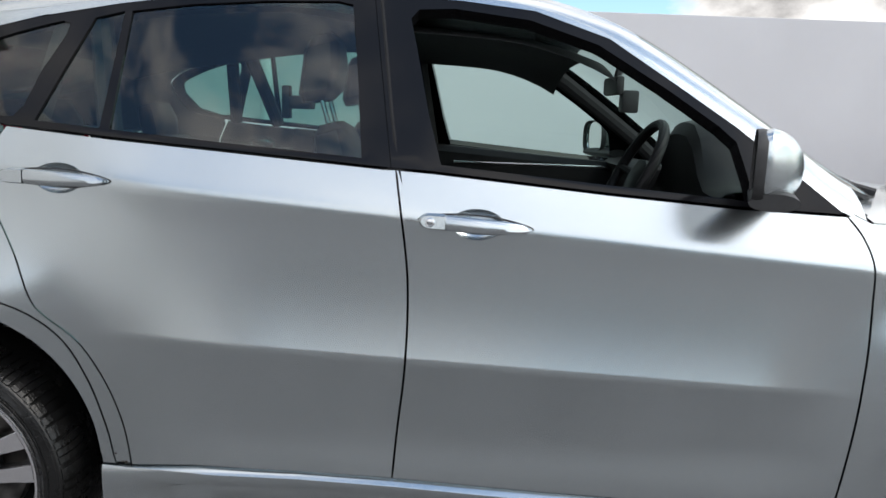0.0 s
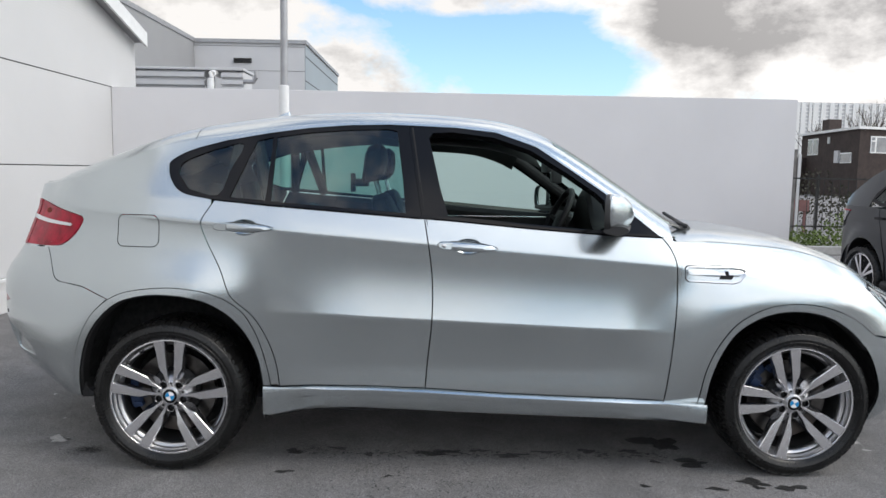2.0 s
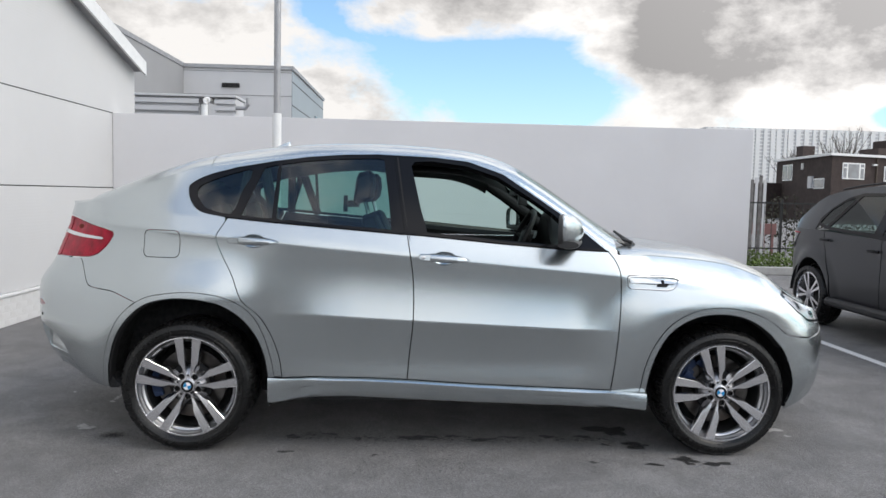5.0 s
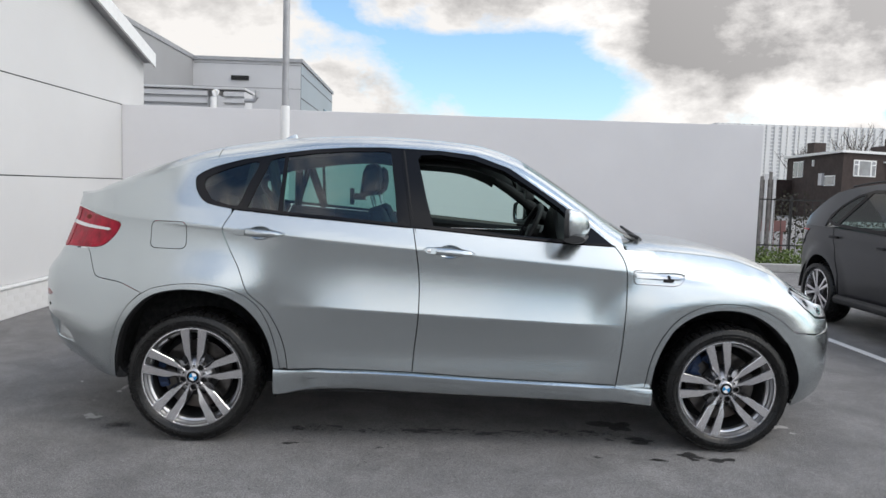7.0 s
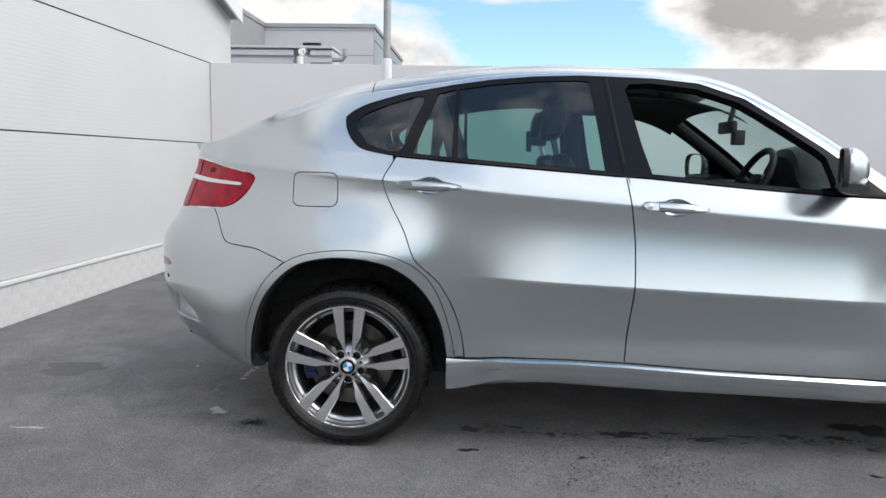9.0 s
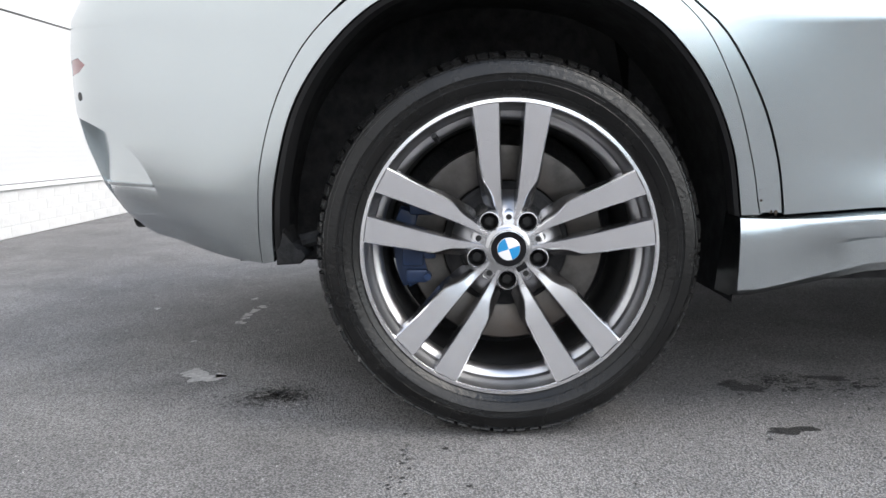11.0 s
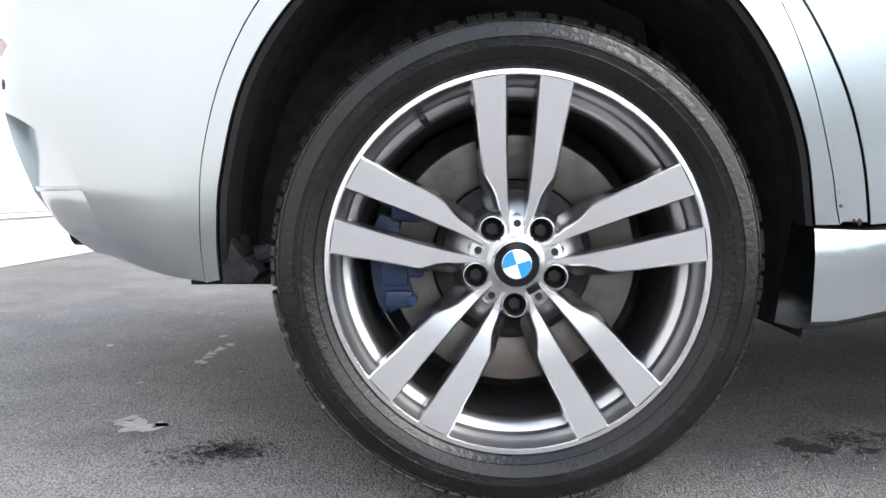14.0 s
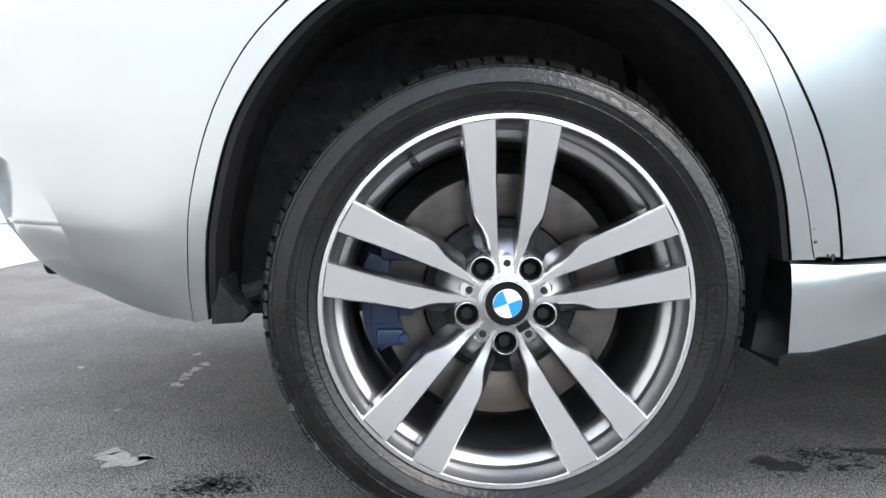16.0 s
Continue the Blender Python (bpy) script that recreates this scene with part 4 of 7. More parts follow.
        panel("lamp_strip", strip, LAMP_WHITE, lamp, side, off=0.006, step_len=0.02, lip=0.006)
        for k, (cx, cz, rr) in enumerate([(0.492, 0.409, 0.0042), (0.484, 0.411, 0.0030), (0.465, 0.432, 0.0034), (0.462, 0.452, 0.0022), (0.497, 0.437, 0.0018)] if not side else []):
            chip = [(cx + 0.7 * rr * (1 + 0.4 * math.sin(3 * a + k)) * math.cos(a), cz + (2.2 - 0.5 * k) * 0.6 * rr * math.sin(a)) for a in [2 * math.pi * j / 9 for j in range(9)]]
            panel("paint_chip", chip, RUST, car, side, off=0.0006, lip=0, gap=0, step_len=0.004, label="small rusty chip in the paint")
        panel("indicator", [(-0.80 + 0.034 * math.cos(a), 1.188 + 0.013 * math.sin(a)) for a in [math.pi * j / 8 for j in range(16)]], LAMP_AMBER, lamp, side, off=0.0045, lip=0.002, gap=0, step_len=0.02, label="dark amber indicator")
        panel("lamp_segment", [(-0.93, 1.105), (-0.70, 1.088), (-0.585, 1.085), (-0.62, 1.048), (-0.72, 1.036), (-0.94, 1.032)], LAMP_RED, lamp, side, off=0.0042, lip=0.002, gap=0, step_len=0.02)
        panel("lens_seam", [(-0.926, 1.24), (-0.930, 1.24), (-0.952, 1.012), (-0.948, 1.012)], LAMP_DEEP, lamp, side, off=0.005, lip=0.002, gap=0, step_len=0.03)
        # arch strips, liners, skirt
        flare_strip(car, R_FLARE, R_ARCH, side)
        flare_strip(car, F_FLARE, F_ARCH[:9], side)
        arch_liner(car, AXLE_R, side)
        arch_liner(car, AXLE_F, side, front=True)
        side_skirt(car, side)
        # wing vent: dark gasket, silver tray, bright bar across a black gill
        v = panel("wing_vent", vent, PAINT_TRIM, car, side, off=-0.012, step_len=0.02, lip=0.004, gap=0.0, label="silver side vent with a bright bar and a black gill")
        ring = lambda kx, kz: [(2.540 + (x - 2.540) * kx, 0.959 + (z - 0.959) * kz) for x, z in vent]
        panel("vent_gasket", ring(1.0, 1.0), RUBBER_AND_SHADE, v, side, holes=[ring(0.975, 0.91)], off=0.0005, step_len=0.02, lip=0.012, gap=0.0)
        panel("vent_frame", ring(0.975, 0.91), CHROME, v, side, holes=[ring(0.945, 0.78)], off=0.004, step_len=0.02, lip=0.014, gap=0.0, label="bright vent surround")
        panel("gill", [(2.572, 0.973), (2.634, 0.972), (2.610, 0.939), (2.554, 0.940)], BLACK_GLOSS, v, side, off=-0.004, lip=0.006, gap=0)
        panel("vent_bar", [(2.402, 0.981), (2.575, 0.978), (2.578, 0.956), (2.404, 0.957)], CHROME, v, side, off=0.005, lip=0.012, gap=0, label="bright bar")
        panel("vent_bar", [(2.596, 0.977), (2.655, 0.976), (2.668, 0.968), (2.650, 0.958), (2.594, 0.957)], CHROME, v, side, off=0.005, lip=0.012, gap=0, label="bright bar")
        strip = [(2.31, 1.118)] + [(x, z + 0.001) for x, z in DLO_UP if x > 0.21] + [(0.235, 1.550)] + along_top(0.235, 2.31, 50)
        panel("cantrail", strip, PAINT, car, side, step_len=0.02, lip=0.01, gap=0.0)
        # window frames
        q_glass = sp([(0.065, 1.315), (0.205, 1.287), (0.250, 1.40), (0.300, 1.528), (0.20, 1.512), (0.085, 1.470), (0.015, 1.432), (0.008, 1.385)], 3)
        f_glass = [(0.262, 1.279), (0.432, 1.266), (0.438, 1.565), (0.362, 1.545), (0.310, 1.41)]
        r_glass = [(0.457, 1.264), (0.766, 1.241), (1.085, 1.219), (1.062, 1.40), (1.030, 1.606), (0.99, 1.614), (0.80, 1.607), (0.61, 1.590), (0.457, 1.566)]
        opening = [(1.282, 1.209), (1.245, 1.33), (1.205, 1.50), (1.185, 1.575), (1.205, 1.600), (1.30, 1.606), (1.50, 1.583), (1.68, 1.524), (1.86, 1.412), (1.985, 1.326), (2.025, 1.29),
                   (2.045, 1.21), (2.055, 1.148), (2.00, 1.153), (1.70, 1.175)]
        split_top, split_low = (1.085, 1.634), (1.160, 1.198)
        back_dlo = DLO_LOW[4:7] + [split_low, split_top] + [p for p in DLO_UP if 0.21 < p[0] < 1.08] + TIP
        front_dlo = [split_low] + DLO_LOW[7:] + [p for p in DLO_UP if p[0] > 1.10] + [split_top]
        fr = panel("rear_window_frame", back_dlo, BLACK_GLOSS, car, side, holes=[q_glass, f_glass, r_glass], off=0.002, step_len=0.03, lip=0.012, gap=0.001)
        ff = panel("front_window_frame", front_dlo, BLACK_GLOSS, car, side, holes=[opening], off=0.002, step_len=0.03, lip=0.045, gap=0.001)
        for g in (q_glass, f_glass, r_glass):
            pane = panel("window_pane", g, GLASS_DARK, fr, side, off=-0.004, step_len=0.05, lip=0, gap=-0.004, label="dark privacy glass")
            pane.visible_shadow = False
        if side:
            pane = panel("window_pane", opening, GLASS_CLEAR, ff, side, off=-0.006, step_len=0.05, lip=0, gap=-0.004, label="green-tinted glass")
            pane.visible_shadow = False
        # inner door lining
        bm = bmesh.new()
        rows = []
        for x in [0.53 + (2.30 - 0.53) * i / 24 for i in range(25)]:
            zb = 1.28 - 0.0665 * x
            y = float(skin(float(u_of(x)), zb)[1])
            rows.append([bm.verts.new((x, 2 * YC - (y + a) if side else y + a, zz)) for a, zz in ((0.02, zb - 0.01), (0.09, zb - 0.012), (0.115, zb - 0.04), (0.13, 0.95), (0.09, 0.85), (0.10, 0.33))])
        for a, b in zip(rows, rows[1:]):
            for k in range(len(a) - 1):
                bm.faces.new((a[k], a[k + 1], b[k + 1], b[k]))
        bmesh.ops.recalc_face_normals(bm, faces=bm.faces)
        lining = part("door_lining", bm, LEATHER, car, "black leather door lining")
        bm = bmesh.new()
        yy = 2 * YC - 0.235 if side else 0.235
        box(bm, 1.30, 2.1, yy - 0.004, yy + 0.004, 1.105, 1.118, 0.002)
        part("trim_strip", bm, CHROME, lining, "thin aluminium trim strip")
        door_mirror(car, side)
    build_top(car)
    return car


def door_mirror(car, side):
    tw = lambda x, y: x - 0.018 + 0.34 * (y - 0.03)  # outer end swept back
    f = (lambda x, y, z: Vector((tw(x, y), 2 * YC - y, z))) if side else (lambda x, y, z: Vector((tw(x, y), y, z)))
    bm = bmesh.new()
    # shell: stretched rounded body, open towards the rear
    rows = []
    for i in range(13):
        s = i / 12
        x = 2.050 + 0.105 * s
        k = (1 - max(0, (s - 0.15) / 0.85) ** 2.2) ** 0.5 if s > 0.15 else 1 - 0.12 * (1 - s / 0.15)
        k = max(k, 0.12)
        ring = []
        for a in range(24):
            t = 2 * math.pi * a / 24
            sq = lambda v, p=0.62: math.copysign(abs(v) ** p, v)
            y = -0.055 + 0.092 * k * sq(math.cos(t)) + 0.04 * s
            z = 1.244 + 0.086 * k * sq(math.sin(t)) - 0.012 * s + 0.015 * (math.cos(t) < 0) * abs(math.cos(t)) * k
            ring.append(bm.verts.new(f(x, y, z)))
        rows.append(ring)
    for a, b in zip(rows, rows[1:]):
        for k in range(24):
            bm.faces.new((a[k], a[(k + 1) % 24], b[(k + 1) % 24], b[k]))
    bm.faces.new(rows[-1])
    bmesh.ops.recalc_face_normals(bm, faces=bm.faces)
    shell = part("door_mirror", bm, PAINT, car, "silver door mirror with a black lower half")
    bm = bmesh.new()
    ring = [rows_co for rows_co in [(2.055, -0.055 + 0.087 * math.copysign(abs(math.cos(2 * math.pi * a / 24)) ** 0.62, math.cos(2 * math.pi * a / 24)),
                                     1.244 + 0.078 * math.copysign(abs(math.sin(2 * math.pi * a / 24)) ** 0.62, math.sin(2 * math.pi * a / 24))) for a in range(24)]]
    vs = [bm.verts.new(f(*p)) for p in ring]
    bm.faces.new(vs)
    part("mirror_glass", bm, MIRROR, shell, "mirror glass", smooth=False)
    # black base and arm
    bm = bmesh.new()
    rows = []
    for i in range(10):
        s = i / 9
        x0, x1 = 2.035, 2.16
        ring = []
        for a in range(16):
            t = 2 * math.pi * a / 16
            x = (x0 + x1) / 2 - 0.01 + (0.058 - 0.008 * s) * math.cos(t)
            z = 1.172 + (0.020 + 0.010 * math.sin(math.pi * s)) * math.sin(t) - 0.004 * (1 - s)
            ring.append(bm.verts.new(f(x, -0.125 + 0.24 * s, z)))
        rows.append(ring)
    for a, b in zip(rows, rows[1:]):
        for k in range(16):
            bm.faces.new((a[k], a[(k + 1) % 16], b[(k + 1) % 16], b[k]))
    bm.faces.new(rows[0][::-1])
    bm.faces.new(rows[-1])
    bmesh.ops.recalc_face_normals(bm, faces=bm.faces)
    part("mirror_base", bm, BLACK_PLASTIC, shell, "black plastic mirror base")
    bm = bmesh.new()
    loops = []
    for x, g in ((2.042, 0.97), (2.036, 1.03), (2.048, 1.05), (2.060, 1.03)):
        ring = []
        for a in range(24):
            t = 2 * math.pi * a / 24
            sq = lambda v: math.copysign(abs(v) ** 0.62, v)
            ring.append(bm.verts.new(f(x, -0.055 + 0.087 * g * sq(math.cos(t)), 1.244 + 0.080 * g * sq(math.sin(t)))))
        loops.append(ring)
    for a, b in zip(loops, loops[1:]):
        for k in range(24):
            bm.faces.new((a[k], a[(k + 1) % 24], b[(k + 1) % 24], b[k]))
    bmesh.ops.recalc_face_normals(bm, faces=bm.faces)
    part("mirror_bezel", bm, BLACK_PLASTIC, shell)


REFLECTOR = material("red_reflector", (0.20, 0.010, 0.014), 0.3, coat=0.4, spread=0.2, scale=60)
LAMP_AMBER = material("dark_amber_lens", (0.16, 0.02, 0.008), 0.6, spread=0.3, scale=40, spec=0.1)
LAMP_DEEP = material("deep_red_lens", (0.13, 0.001, 0.006), 0.6, spread=0.3, scale=40, spec=0.1)
GLASS_LAMP = material("dark_lamp_lens", (0.10, 0.11, 0.12), 0.05, 0.3, 1.0)
RUST = material("rust", (0.045, 0.035, 0.028), 0.9, spread=0.5, scale=200)
MIRROR = material("mirror_silver", (0.85, 0.86, 0.86), 0.01, 1.0)


def build_top(car):
    top_surface("roof", 0.064, 1.80, edge_of, crown, PAINT, car)
    top_surface("tailgate", -1.03, 0.060, edge_of, crown, PAINT, car, tail=0.05)
    top_surface("windscreen_pillar", 1.80, 2.34, edge_of, crown, PAINT, car, 0.0, 0.10, 30, 5)
    part_ = top_surface("windscreen", 1.80, 2.42, lambda x: edge_of(min(x, 2.36)) if x < 2.36 else (x, edge_of(2.36)[1] + (x - 2.36), edge_of(2.36)[2]), crown, GLASS_CLEAR, car, 0.10, 1.0, 30, 14)
    part_.visible_shadow = False
    top_surface("bonnet", 2.36, 3.62, edge_of, hood_crown, PAINT, car, round_edge=8, nose=0.66)
    # far pillar
    far = bmesh.new()
    src = bpy.data.objects["windscreen_pillar"].data
    far.from_mesh(src)
    for v in far.verts:
        v.co.y = 2 * YC - v.co.y
    bmesh.ops.reverse_faces(far, faces=far.faces)
    part("windscreen_pillar", far, PAINT, car)


# ---- wheels ----
def wheel(parent):
    """One road wheel about its hub, outer face towards -y: tyre, twin-spoke rim, brake, cap."""
    # tyre, rim flange radius 0.2715
    R = 0.357
    side = [(0.262, 0.010), (0.272, 0.000), (0.276, -0.004), (0.284, -0.011), (0.2855, -0.0095), (0.296, -0.0165), (0.3005, -0.0185), (0.302, -0.0170), (0.3085, -0.0180), (0.3095, -0.0160), (0.3125, -0.0165), (0.3135, -0.0180), (0.318, -0.0165), (0.3295, -0.0125), (0.3300, -0.0110), (0.3345, -0.0090), (0.3355, -0.0100), (0.338, -0.0080), (0.3405, -0.003), (0.344, 0.010),
            (0.3475, 0.024), (0.350, 0.040), (0.3515, 0.060)]
    tread = [(0.3515, 0.060), (0.352, 0.10), (R, 0.12), (R, 0.19), (0.356, 0.24), (0.350, 0.265), (0.33, 0.285), (0.29, 0.29), (0.265, 0.28)]
    bm = bmesh.new()
    lathe(bm, side + tread[1:], 120)
    bmesh.ops.recalc_face_normals(bm, faces=bm.faces)
    w = tyre = part("wheel", bm, TYRE, parent, "black low-profile tyre on a twin-spoke alloy rim")
    # shoulder tread blocks
    bm = bmesh.new()
    n = 96
    for k in range(n):
        a0 = 2 * math.pi * (k + 0.12 * math.sin(2.3 * k)) / n
        wide = 2 * math.pi / n * (0.74, 0.82, 0.62, 0.78, 0.70)[k % 5]
        ring = []
        for r, d in ((0.3415, -0.006), (0.3475, 0.005), (0.3530, 0.020), (0.3560, 0.040), (0.3575, 0.062), (0.3575, 0.105)):
            ring.append([bm.verts.new(((r + 0.0012) * math.cos(a), d, (r + 0.0012) * math.sin(a))) for a in (a0, a0 + wide)])
        low = [[bm.verts.new((0.975 * v.co.x, v.co.y + 0.004, 0.975 * v.co.z)) for v in pair] for pair in ring]
        for p, q in zip(ring, ring[1:]):
            bm.faces.new((p[0], p[1], q[1], q[0]))
        for j in (0, 1):
            for (p, pl), (q, ql) in zip(zip(ring, low), list(zip(ring, low))[1:]):
                bm.faces.new((p[j], q[j], ql[j], pl[j]))
        bm.faces.new((ring[0][0], ring[0][1], low[0][1], low[0][0]))
    bmesh.ops.recalc_face_normals(bm, faces=bm.faces)
    part("tread", bm, TYRE, tyre, smooth=False, kind="stuff")
    # raised plain bars where the moulded writing stands
    bm = bmesh.new()
    random.seed(5)

    def bars(r0, r1, a_from, a_to, count, depth, fill=0.7):
        for k in range(count):
            a0 = radians(a_from + (a_to - a_from) * k / count)
            a1 = a0 + radians((a_to - a_from) / count) * fill
            base = lerp(r0, [p[0] for p in side], [p[1] for p in side])
            base1 = lerp(r1, [p[0] for p in side], [p[1] for p in side])
            q = []
            for r, b in ((r0, base), (r1, base1)):
                for a in (a0, a1):
                    q.append(bm.verts.new((r * math.cos(a), b - depth, r * math.sin(a))))
            f = bm.faces.new((q[0], q[1], q[3], q[2]))
            e = bmesh.ops.extrude_face_region(bm, geom=[f])
            for v in e["geom"]:
                if isinstance(v, bmesh.types.BMVert):
                    v.co.y += depth + 0.002
    bars(0.316, 0.333, 88, 38, 11, 0.0008)
    bars(0.288, 0.296, 97, 74, 12, 0.0009, 0.6)
    bars(0.290, 0.298, 140, 108, 16, 0.0008, 0.6)
    bars(0.288, 0.296, 12, -14, 12, 0.0008, 0.6)
    bars(0.288, 0.297, -28, -42, 5, 0.0009, 0.55)
    bars(0.316, 0.332, 268, 218, 11, 0.0008)
    bars(0.288, 0.295, 175, 160, 6, 0.0008, 0.5)
    bars(0.288, 0.295, 300, 282, 8, 0.0008, 0.5)
    bmesh.ops.recalc_face_normals(bm, faces=bm.faces)
    part("moulded_bar", bm, TYRE, tyre, smooth=False, kind="stuff")
    # rim barrel
    bm = bmesh.new()
    lathe(bm, [(0.2735, 0.008), (0.2735, -0.001), (0.2715, -0.004), (0.2655, -0.0045), (0.2640, -0.002)], 120)
    bmesh.ops.recalc_face_normals(bm, faces=bm.faces)
    rim = part("rim", bm, ALLOY_CUT, w, "diamond-cut alloy rim with five twin spokes")
    bm = bmesh.new()
    lathe(bm, [(0.2640, -0.002), (0.2632, 0.0015), (0.2622, 0.0045), (0.2600, 0.0105), (0.2565, 0.0175), (0.2530, 0.0225), (0.2522, 0.0245), (0.2519, 0.0330), (0.2510, 0.0350), (0.2490, 0.0362), (0.2445, 0.0390), (0.2395, 0.0450), (0.2370, 0.0510), (0.2362, 0.0530), (0.2355, 0.0620)], 144)
    # deep part of the barrel, darkened by its material to read as shade
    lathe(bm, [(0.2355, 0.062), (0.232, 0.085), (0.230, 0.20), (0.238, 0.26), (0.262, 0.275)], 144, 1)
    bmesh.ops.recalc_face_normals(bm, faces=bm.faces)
    part("barrel", bm, [ALLOY_WELL, ALLOY_SHADE], w, "grey painted rim barrel with shade coloured into its depth")
    # spokes
    def face_depth(r):
        return lerp(r, [0.0, 0.042, 0.054, 0.066, 0.080, 0.10, 0.15, 0.22, 0.2575], [0.0222, 0.0218, 0.0222, 0.0218, 0.0198, 0.0152, 0.007, 0.000, -0.0042])

    outer = [(0.2645, 0.0702), (0.235, 0.0655), (0.20, 0.0605), (0.165, 0.0560), (0.140, 0.0520), (0.128, 0.0490), (0.118, 0.0440), (0.108, 0.0370), (0.095, 0.0305), (0.080, 0.0265), (0.072, 0.0240), (0.066, 0.0212), (0.060, 0.0178), (0.054, 0.0158), (0.048, 0.0152), (0.040, 0.0160)]
    inner = [(0.2645, 0.0233), (0.235, 0.0222), (0.20, 0.0210), (0.165, 0.0195), (0.140, 0.0180), (0.128, 0.0172), (0.118, 0.0165), (0.108, 0.0158), (0.095, 0.0148), (0.080, 0.0132), (0.072, 0.0122), (0.066, 0.0114), (0.060, 0.0104), (0.054, 0.0094), (0.048, 0.0086), (0.040, 0.0082)]
    for k in range(5):
        turn = Matrix.Rotation(-radians(72 * k), 4, "Y")
        for sgn in (-1, 1):
            bm = bmesh.new()
            rows = []
            for (r, o), (_, i) in zip(outer, inner):
                d = face_depth(r)
                c = 0.0016
                row = []
                back = d + lerp(r, [0.05, 0.060, 0.072, 0.10, 0.2565], [0.006, 0.008, 0.03, 0.042, 0.024])
                scoop = lerp(r, [0.05, 0.060, 0.066, 0.072, 0.080, 0.095, 0.108, 0.128, 0.145, 0.17, 0.2565], [0.001, 0.002, 0.005, 0.012, 0.019, 0.0195, 0.0155, 0.0095, 0.0075, 0.0055, 0.004])
                edge = [(o + scoop * q, d + 0.0035 + (back - d - 0.0035) * q ** e) for q, e in ((1.0, 0.62), (0.72, 0.62), (0.42, 0.62), (0.18, 0.62))]
                for lat, dep in edge + [(o + c * 0.9, d + 0.0028), (o - c * 0.6, d), (i + c * 0.6, d), (i - c * 0.6, d + 0.0028), (i - 0.0030, d + 0.014), (i - 0.0045, back)]:
                    row.append(bm.verts.new(turn @ Vector((sgn * lat, dep, math.sqrt(max(1e-6, r * r - lat * lat * (1 if r > 0.2 else 0)))))))
                rows.append(row)
            for a, b in zip(rows, rows[1:]):
                for j in range(9):
                    f = bm.faces.new((a[j], a[j + 1], b[j + 1], b[j]))
                    f.material_index = 0 if 4 <= j <= 6 else 1
            bmesh.ops.recalc_face_normals(bm, faces=bm.faces)
            part("spoke", bm, [ALLOY_CUT, ALLOY_GREY], w)
    # hub body with nut pockets
    bm = bmesh.new()
    prof = [(0.030, 0.018), (0.036, 0.017), (0.040, 0.0212), (0.050, 0.0228), (0.062, 0.0248), (0.068, 0.0275), (0.074, 0.0335), (0.080, 0.045), (0.090, 0.075), (0.098, 0.09)]
    fine = [(0.030 + 0.068 * k / 30, lerp(0.030 + 0.068 * k / 30, [p[0] for p in prof], [p[1] for p in prof])) for k in range(31)]
    lathe(bm, fine, 150)
    holes = [(0.060 * math.cos(radians(270 + 72 * k)), 0.060 * math.sin(radians(270 + 72 * k))) for k in range(5)]
    cut = [f for f in bm.faces if any(math.hypot(f.calc_center_median().x - hx, f.calc_center_median().z - hz) < 0.0180 for hx, hz in holes)]
    bmesh.ops.delete(bm, geom=cut, context="FACES")
    bmesh.ops.recalc_face_normals(bm, faces=bm.faces)
    part("hub", bm, ALLOY_GREY, w, "grey hub centre")
    for k in range(5):
        a = radians(270 + 72 * k)
        bm = bmesh.new()
        lathe(bm, [(0.0205, 0.036), (0.0196, 0.0262), (0.0186, 0.0240), (0.0174, 0.0236), (0.0164, 0.0246), (0.0157, 0.0275)], 28)
        # inside of the pocket coloured black, standing for its shade
        lathe(bm, [(0.0157, 0.0275), (0.0152, 0.034), (0.0146, 0.056), (0.0, 0.056)], 28, 1)
        bmesh.ops.translate(bm, verts=bm.verts, vec=(0.060 * math.cos(a), 0, 0.060 * math.sin(a)))
        bmesh.ops.recalc_face_normals(bm, faces=bm.faces)
        part("nut_pocket", bm, [ALLOY_GREY, RUBBER_AND_SHADE], w)
        bm = bmesh.new()
        bmesh.ops.create_cone(bm, cap_ends=True, segments=6, radius1=0.0098, radius2=0.0092, depth=0.016, matrix=Matrix.Translation((0.060 * math.cos(a), 0.047, 0.060 * math.sin(a))) @ Matrix.Rotation(radians(90), 4, "X"))
        part("wheel_bolt", bm, DARK_METAL, w, smooth=False)
        b = radians(90 + 72 * k)
        bm = bmesh.new()
        # solid dark disc in place of the shade in a small hole
        bmesh.ops.create_cone(bm, cap_ends=True, segments=16, radius1=0.0054, radius2=0.0054, depth=0.004, matrix=Matrix.Translation((0.058 * math.cos(b), 0.0250, 0.058 * math.sin(b))) @ Matrix.Rotation(radians(90), 4, "X"))
        part("spoke_hole_shade", bm, DARK_METAL, w, smooth=False)
        # web between twin spokes near the hub
        bm = bmesh.new()
        rows = []
        for r, dep, half in ((0.054, 0.0235, 0.0094), (0.062, 0.0245, 0.0108), (0.069, 0.027, 0.0118), (0.076, 0.0305, 0.0126), (0.083, 0.035, 0.0134), (0.090, 0.041, 0.0142), (0.098, 0.051, 0.0148), (0.106, 0.066, 0.0154)):
            rows.append([bm.verts.new(Matrix.Rotation(-radians(72 * k), 4, "Y") @ Vector((s * half, dep + 0.004 * (1 - s * s) * smooth01(0.056, 0.075, r), r))) for s in (-1, -0.6, -0.2, 0.2, 0.6, 1)])
        for p, q in zip(rows, rows[1:]):
            for j in range(5):
                bm.faces.new((p[j], p[j + 1], q[j + 1], q[j]))
        bmesh.ops.recalc_face_normals(bm, faces=bm.faces)
        part("spoke_web", bm, ALLOY_WEB, w)
